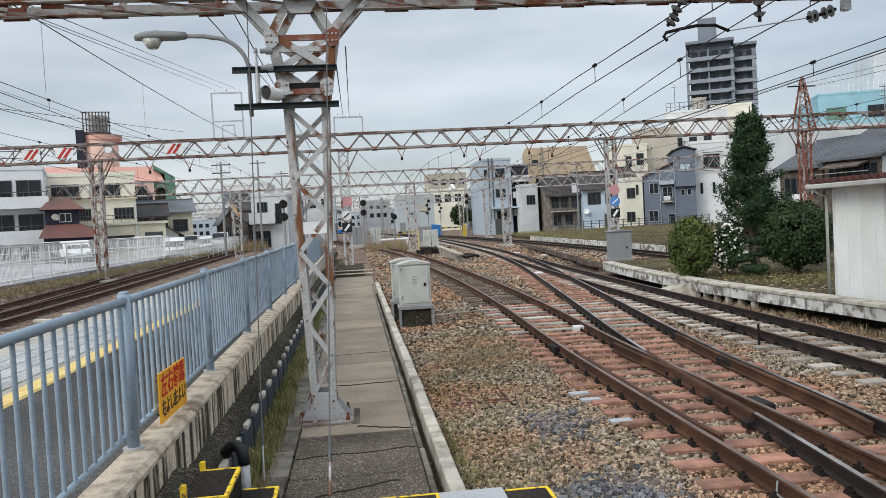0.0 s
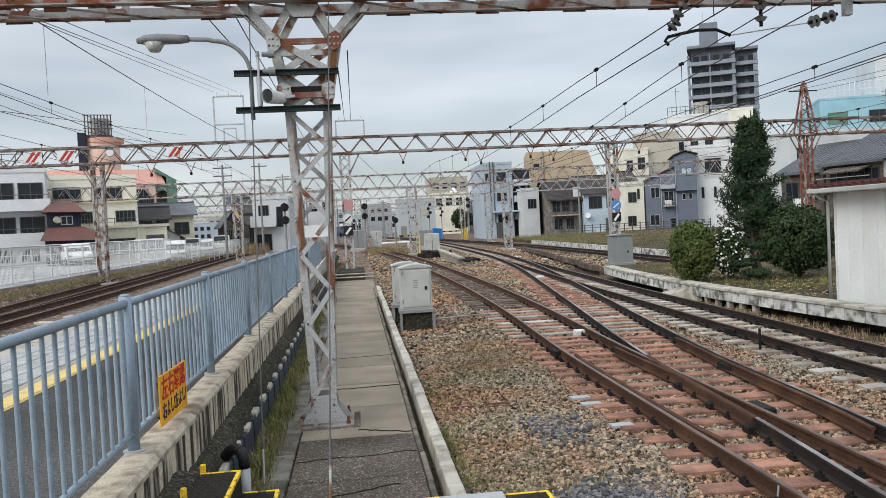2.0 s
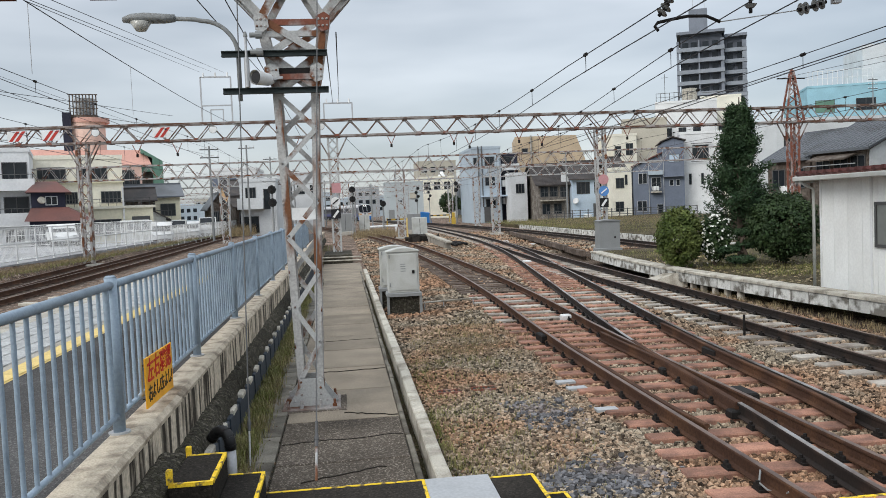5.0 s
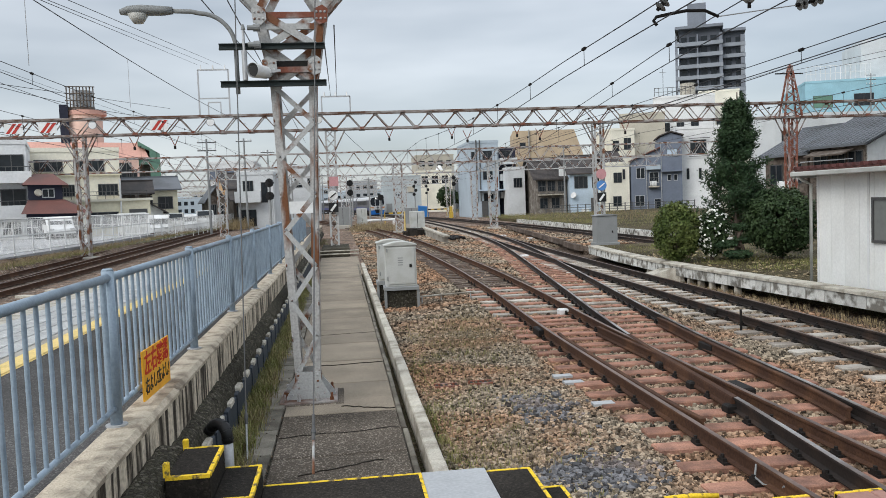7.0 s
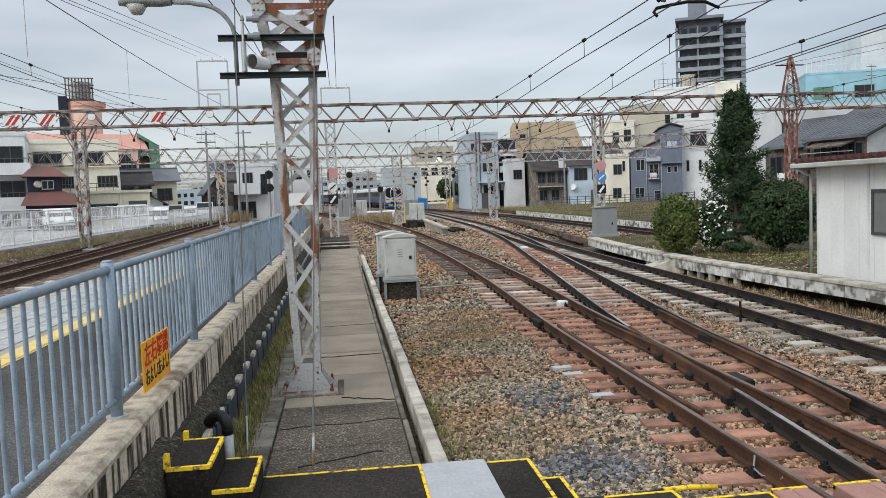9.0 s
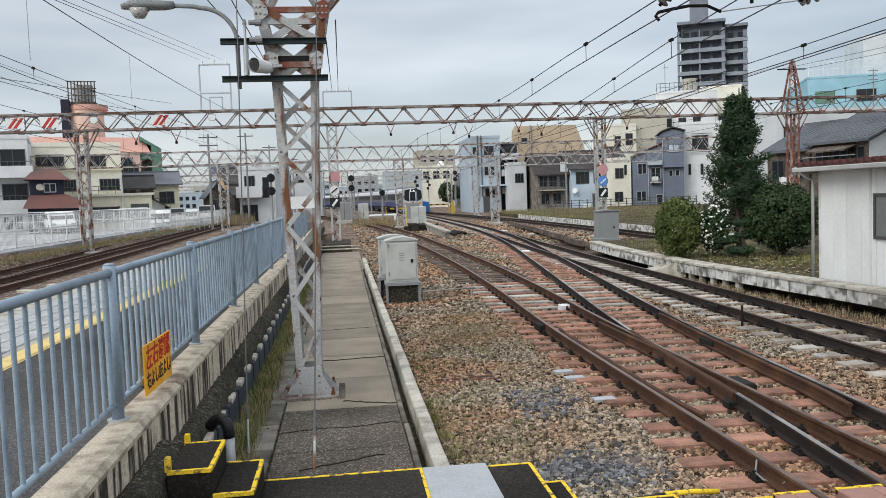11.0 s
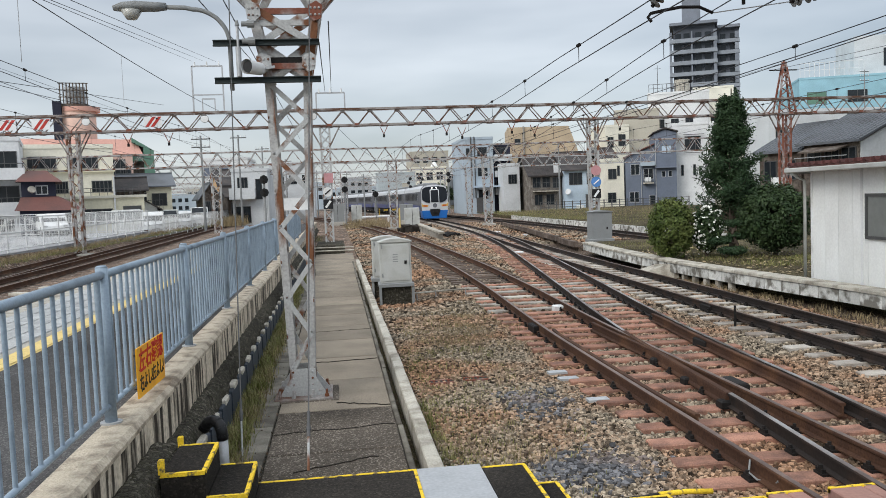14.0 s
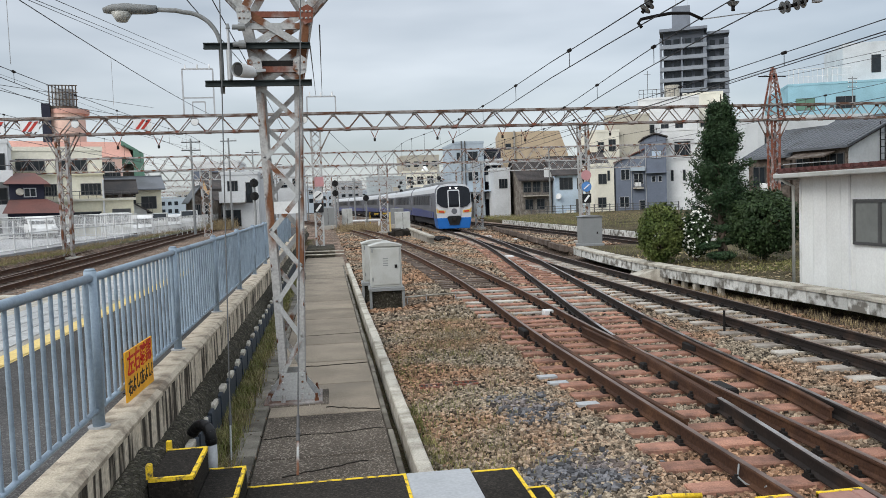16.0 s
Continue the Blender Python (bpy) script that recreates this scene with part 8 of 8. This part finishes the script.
def tufts(name, places, height, material, label, blades=16, spread=0.12, category="weeds"):
    """Grass: bent blades from many tufts, one mesh."""
    n = len(places)
    base = np.repeat(np.array(places), blades, 0)
    k = len(base)
    base[:, :2] += NP.normal(size=(k, 2)) * spread
    a = NP.uniform(0, 2 * np.pi, k)
    h = height * NP.uniform(0.35, 1.15, k)
    lean = NP.uniform(0.15, 0.8, k) * h
    dx, dy = np.cos(a), np.sin(a)
    w = 0.003 + 0.007 * height
    side = np.stack([-dy, dx, np.zeros(k)], 1) * w
    mid_ = base + np.stack([dx * lean * 0.35, dy * lean * 0.35, h * 0.6], 1)
    tip = base + np.stack([dx * lean, dy * lean, h], 1)
    V = np.stack([base - side, base + side, mid_ + side * 0.8, mid_ - side * 0.8, tip], 1).reshape(-1, 3)
    F = []
    for i in range(k):
        F += [(5 * i, 5 * i + 1, 5 * i + 2, 5 * i + 3), (5 * i + 3, 5 * i + 2, 5 * i + 4)]
    me = bpy.data.meshes.new(name)
    me.from_pydata(V.tolist(), [], F)
    me.materials.append(material)
    return tagged(new(name, me), label, category, kind="stuff")


def strip(n, x0, x1, y0, y1, z):
    return [(rr.uniform(x0, x1), y0 + (y1 - y0) * rr.random() ** 1.3, z) for _ in range(n)]


tufts("platform_weeds", strip(620, -1.27, -1.04, 7.2, 27, -0.03), 0.19, M_grass, "green weeds growing along the platform wall", 22, 0.05)
tufts("dry_weeds", strip(330, -1.26, -1.0, 6.8, 20, -0.03), 0.17, M_dry, "dry weeds along the platform wall", 12, 0.05)
tufts("dry_grass", [(2.6 + rr.gauss(0, 0.55), 15.5 + rr.gauss(0, 1.3), -0.03) for _ in range(80)], 0.09, M_dry, "flattened dry grass on the ballast", 18, 0.12)
tufts("dry_grass", strip(200, 8.95, 9.6, 9.5, 21, -0.06), 0.13, M_dry, "dry grass below the low platform", 14, 0.1)
tufts("weeds", [(0.86 + abs(rr.gauss(0, 0.09)), rr.uniform(6.3, 9.5), -0.03) for _ in range(55)], 0.09, M_grass, "short weeds beside the walkway kerb", 12, 0.04)
tufts("dry_weeds", [(rr.gauss(1.45, 0.35), rr.gauss(7.7, 0.5), -0.03) for _ in range(70)], 0.06, M_dry, "dry straw and weeds lying in the ballast", 9, 0.10)
tufts("weeds", [(rr.uniform(0.95, 2.4), rr.uniform(6.2, 16), -0.03) for _ in range(130)], 0.08, M_grass, "sparse weeds in the ballast", 9, 0.10)
tufts("weeds", [(0.9 + abs(rr.gauss(0, 0.45)), rr.uniform(6.2, 13), -0.035) for _ in range(260)], 0.045, M_grass, "thin moss and seedlings in the ballast by the kerb", 12, 0.09)
tufts("dry_grass", [(1.9 + rr.gauss(0, 0.5), 13.8 + rr.gauss(0, 1.0), -0.03) for _ in range(160)], 0.06, M_dry, "flattened straw in front of the cabinet", 16, 0.14)
tufts("weeds", strip(420, 10.2, 13.8, 18.5, 30, 0.38), 0.13, M_grass, "low weeds in the garden soil", 14, 0.14)
tufts("bank_grass", strip(700, -13.0, -12.0, 22, 70, 0.70), 0.17, M_dry, "dry grass on the bank along the white fence", 12, 0.2)
tufts("bank_grass", strip(600, -12.9, -11.9, 26, 80, 0.62), 0.17, M_grass, "green grass on the bank along the white fence", 12, 0.2)
tufts("bank_grass", [(rr.uniform(18, 30), rr.uniform(38, 95), 0.45) for _ in range(900)], 0.2, M_grass, "grass on the bank in front of the houses", 10, 0.5)
tufts("bank_grass", [(rr.uniform(18, 34), rr.uniform(60, 97), 0.45) for _ in range(700)], 0.2, M_dry, "dry grass on the bank in front of the houses", 10, 0.5)
tufts("weeds", [(rr.uniform(-3.5, -0.8), rr.uniform(38, 60), -0.08) for _ in range(150)], 0.25, M_grass, "weeds around the gantry foot", 10, 0.2)
tufts("dry_weeds", [(rr.uniform(1.2, 5.0), rr.uniform(70, 86), -0.08) for _ in range(260)], 0.75, M_dry, "brown dry brush round the signal post", 12, 0.35)
tufts("weeds", [(rr.uniform(17.6, 21), rr.uniform(60, 100), 0.25) for _ in range(350)], 0.28, M_grass, "weeds along the far low wall", 12, 0.3)
tufts("dry_weeds", [(rr.uniform(-12.5, -9.5), rr.uniform(80, 95), 0.4) for _ in range(300)], 1.1, M_dry, "tall dry weeds at the end of the fence", 10, 0.3)
# leaf litter
p = np.stack([NP.uniform(9.7, 13.5, 900), NP.uniform(17, 26, 900), np.full(900, 0.415)], 1)
tagged(leaves("leaf_litter", p, np.tile([0, 0, 3.0], (900, 1)), 0.07, M_dry, 1.6), "brown fallen leaves on the garden soil", "leaf litter", kind="stuff")
# ---- loose ballast ----
def stones(name, label, n, x0, x1, y0, y1, power, r, z, material=None, round_at=None):
    """Angular stones, each a bent cube, in one mesh."""
    cube = np.array([(x, y, q) for x in (-1, 1) for y in (-1, 1) for q in (-1, 1)], float)
    quads = np.array([(0, 1, 3, 2), (4, 6, 7, 5), (0, 4, 5, 1), (2, 3, 7, 6), (0, 2, 6, 4), (1, 5, 7, 3)])
    x = NP.uniform(x0, x1, n)
    y = y0 + (y1 - y0) * NP.uniform(0, 1, n) ** power
    if round_at:
        x, y = round_at[0] + NP.normal(size=n) * round_at[2], round_at[1] + NP.normal(size=n) * round_at[3]
    a, b = NP.uniform(0, 6.28, n), NP.uniform(0, 6.28, n)
    s = r * NP.uniform(0.55, 1.35, (n, 1, 1)) * NP.uniform(0.6, 1.15, (n, 1, 3))
    V = cube[None] * s * (1 + NP.uniform(-0.38, 0.25, (n, 8, 3)))
    ca, sa, cb, sb = np.cos(a)[:, None], np.sin(a)[:, None], np.cos(b)[:, None], np.sin(b)[:, None]
    X, Y, Z = V[..., 0].copy(), V[..., 1].copy(), V[..., 2].copy()
    Y, Z = Y * cb - Z * sb, Y * sb + Z * cb
    X, Y = X * ca - Y * sa, X * sa + Y * ca
    V = np.stack([X + x[:, None], Y + y[:, None], Z + (z + NP.uniform(-0.022, 0.016, n))[:, None]], -1).reshape(-1, 3)
    F = (quads[None] + 8 * np.arange(n)[:, None, None]).reshape(-1, 4)
    me = bpy.data.meshes.new(name)
    me.from_pydata(V.tolist(), [], F.tolist())
    me.materials.append(material or M_stone)
    return tagged(new(name, me), label, "ballast", kind="stuff")


stones("ballast_stones", "loose rust-brown and grey ballast stones", 88000, 0.88, 9.2, 5.2, 15.0, 1.35, 0.0195, -0.058)
stones("ballast_stones", "heaped brown ballast beside the walkway kerb", 32000, 0.88, 2.95, 5.2, 15.0, 1.3, 0.0175, -0.042)
stones("ballast_stones", "loose brown ballast stones farther along the track", 34000, 0.88, 9.3, 14.5, 40.0, 1.5, 0.032, -0.064)
stones("ballast_stones", "coarse brown ballast between the far tracks", 16000, 0.9, 16.5, 39.0, 75.0, 1.4, 0.06, -0.07)
stones("grey_stones", "patch of fresh blue-grey ballast stones", 1100, 0, 1, 0, 1, 1, 0.022, -0.03, M_stone_grey, (2.2, 6.8, 0.24, 0.22))
stones("grey_stones", "small patch of blue-grey ballast stones", 520, 0, 1, 0, 1, 1, 0.021, -0.028, M_stone_grey, (2.25, 9.2, 0.20, 0.35))
stones("grey_stones", "ballast stones between the tracks", 6000, 0, 1, 0, 1, 1, 0.034, -0.05, M_stone, (6.2, 36, 0.8, 7.0))
stones("gravel", "grit and stones along the walkway edge", 2600, -1.25, -0.8, 6.2, 20, 1.3, 0.014, -0.01)

# platform paving blocks
pv = bpy.data.objects["platform_paving"]
blk = Mesh().cbox(-0.138, 0.138, -0.138, 0.138, 0, 0.014, 0.004).data("paving_block", M_paver)
for i in range(60):
    for j in range(4):
        part("paving_block", blk, None, pv, at=pose(-4.85 + j * 0.30, 6.0 + i * 0.30, PZ))
ts = bpy.data.objects["tactile_strip"]
tl = Mesh().cbox(-0.115, 0.115, -0.145, 0.145, 0, 0.01, 0.004)
tl = tl.data("tactile_tile", M_tactile)
for i in range(90):
    part("tactile_tile", tl, None, ts, at=pose(-3.54, 5.0 + i * 0.30, PZ + 0.004))

# slabs of the walkway with joints, and a walkway repair
for i in range(14):
    y = 6.25 + i * 1.6
    part("walkway_slab", Mesh().cbox(-0.78, 0.555, y, y + 1.575, -0.1, 0.002 + random.uniform(0, 0.006), 0.012), M_walk if y > 8.9 else M_walk_dark, walkway)
M_crack = mat("dirt_filled_crack", (0.03, 0.026, 0.021), 0.95, 0, 0.3, 6, 60, 0.3)
for y0, x0, x1, sl in ((8.55, -0.76, 0.54, 0.12), (9.75, -0.1, 0.54, -0.25), (12.3, -0.76, 0.54, 0.05), (15.2, -0.6, 0.54, 0.08), (7.3, -0.5, 0.3, 0.3)):
    pts = [(x0 + (x1 - x0) * i / 12, y0 + sl * i / 12 + random.uniform(-0.03, 0.03)) for i in range(13)]
    m = Mesh()
    for (xa, ya), (xb, yb) in zip(pts, pts[1:]):
        m.hexa([(xa, ya - 0.008, 0.0), (xb, yb - 0.008, 0.0), (xb, yb + 0.008, 0.0), (xa, ya + 0.008, 0.0), (xa, ya - 0.008, 0.0125), (xb, yb - 0.008, 0.0125), (xb, yb + 0.008, 0.0125), (xa, ya + 0.008, 0.0125)])
    part("crack_filling", m, M_crack, walkway, "dirt-filled crack")
motions()
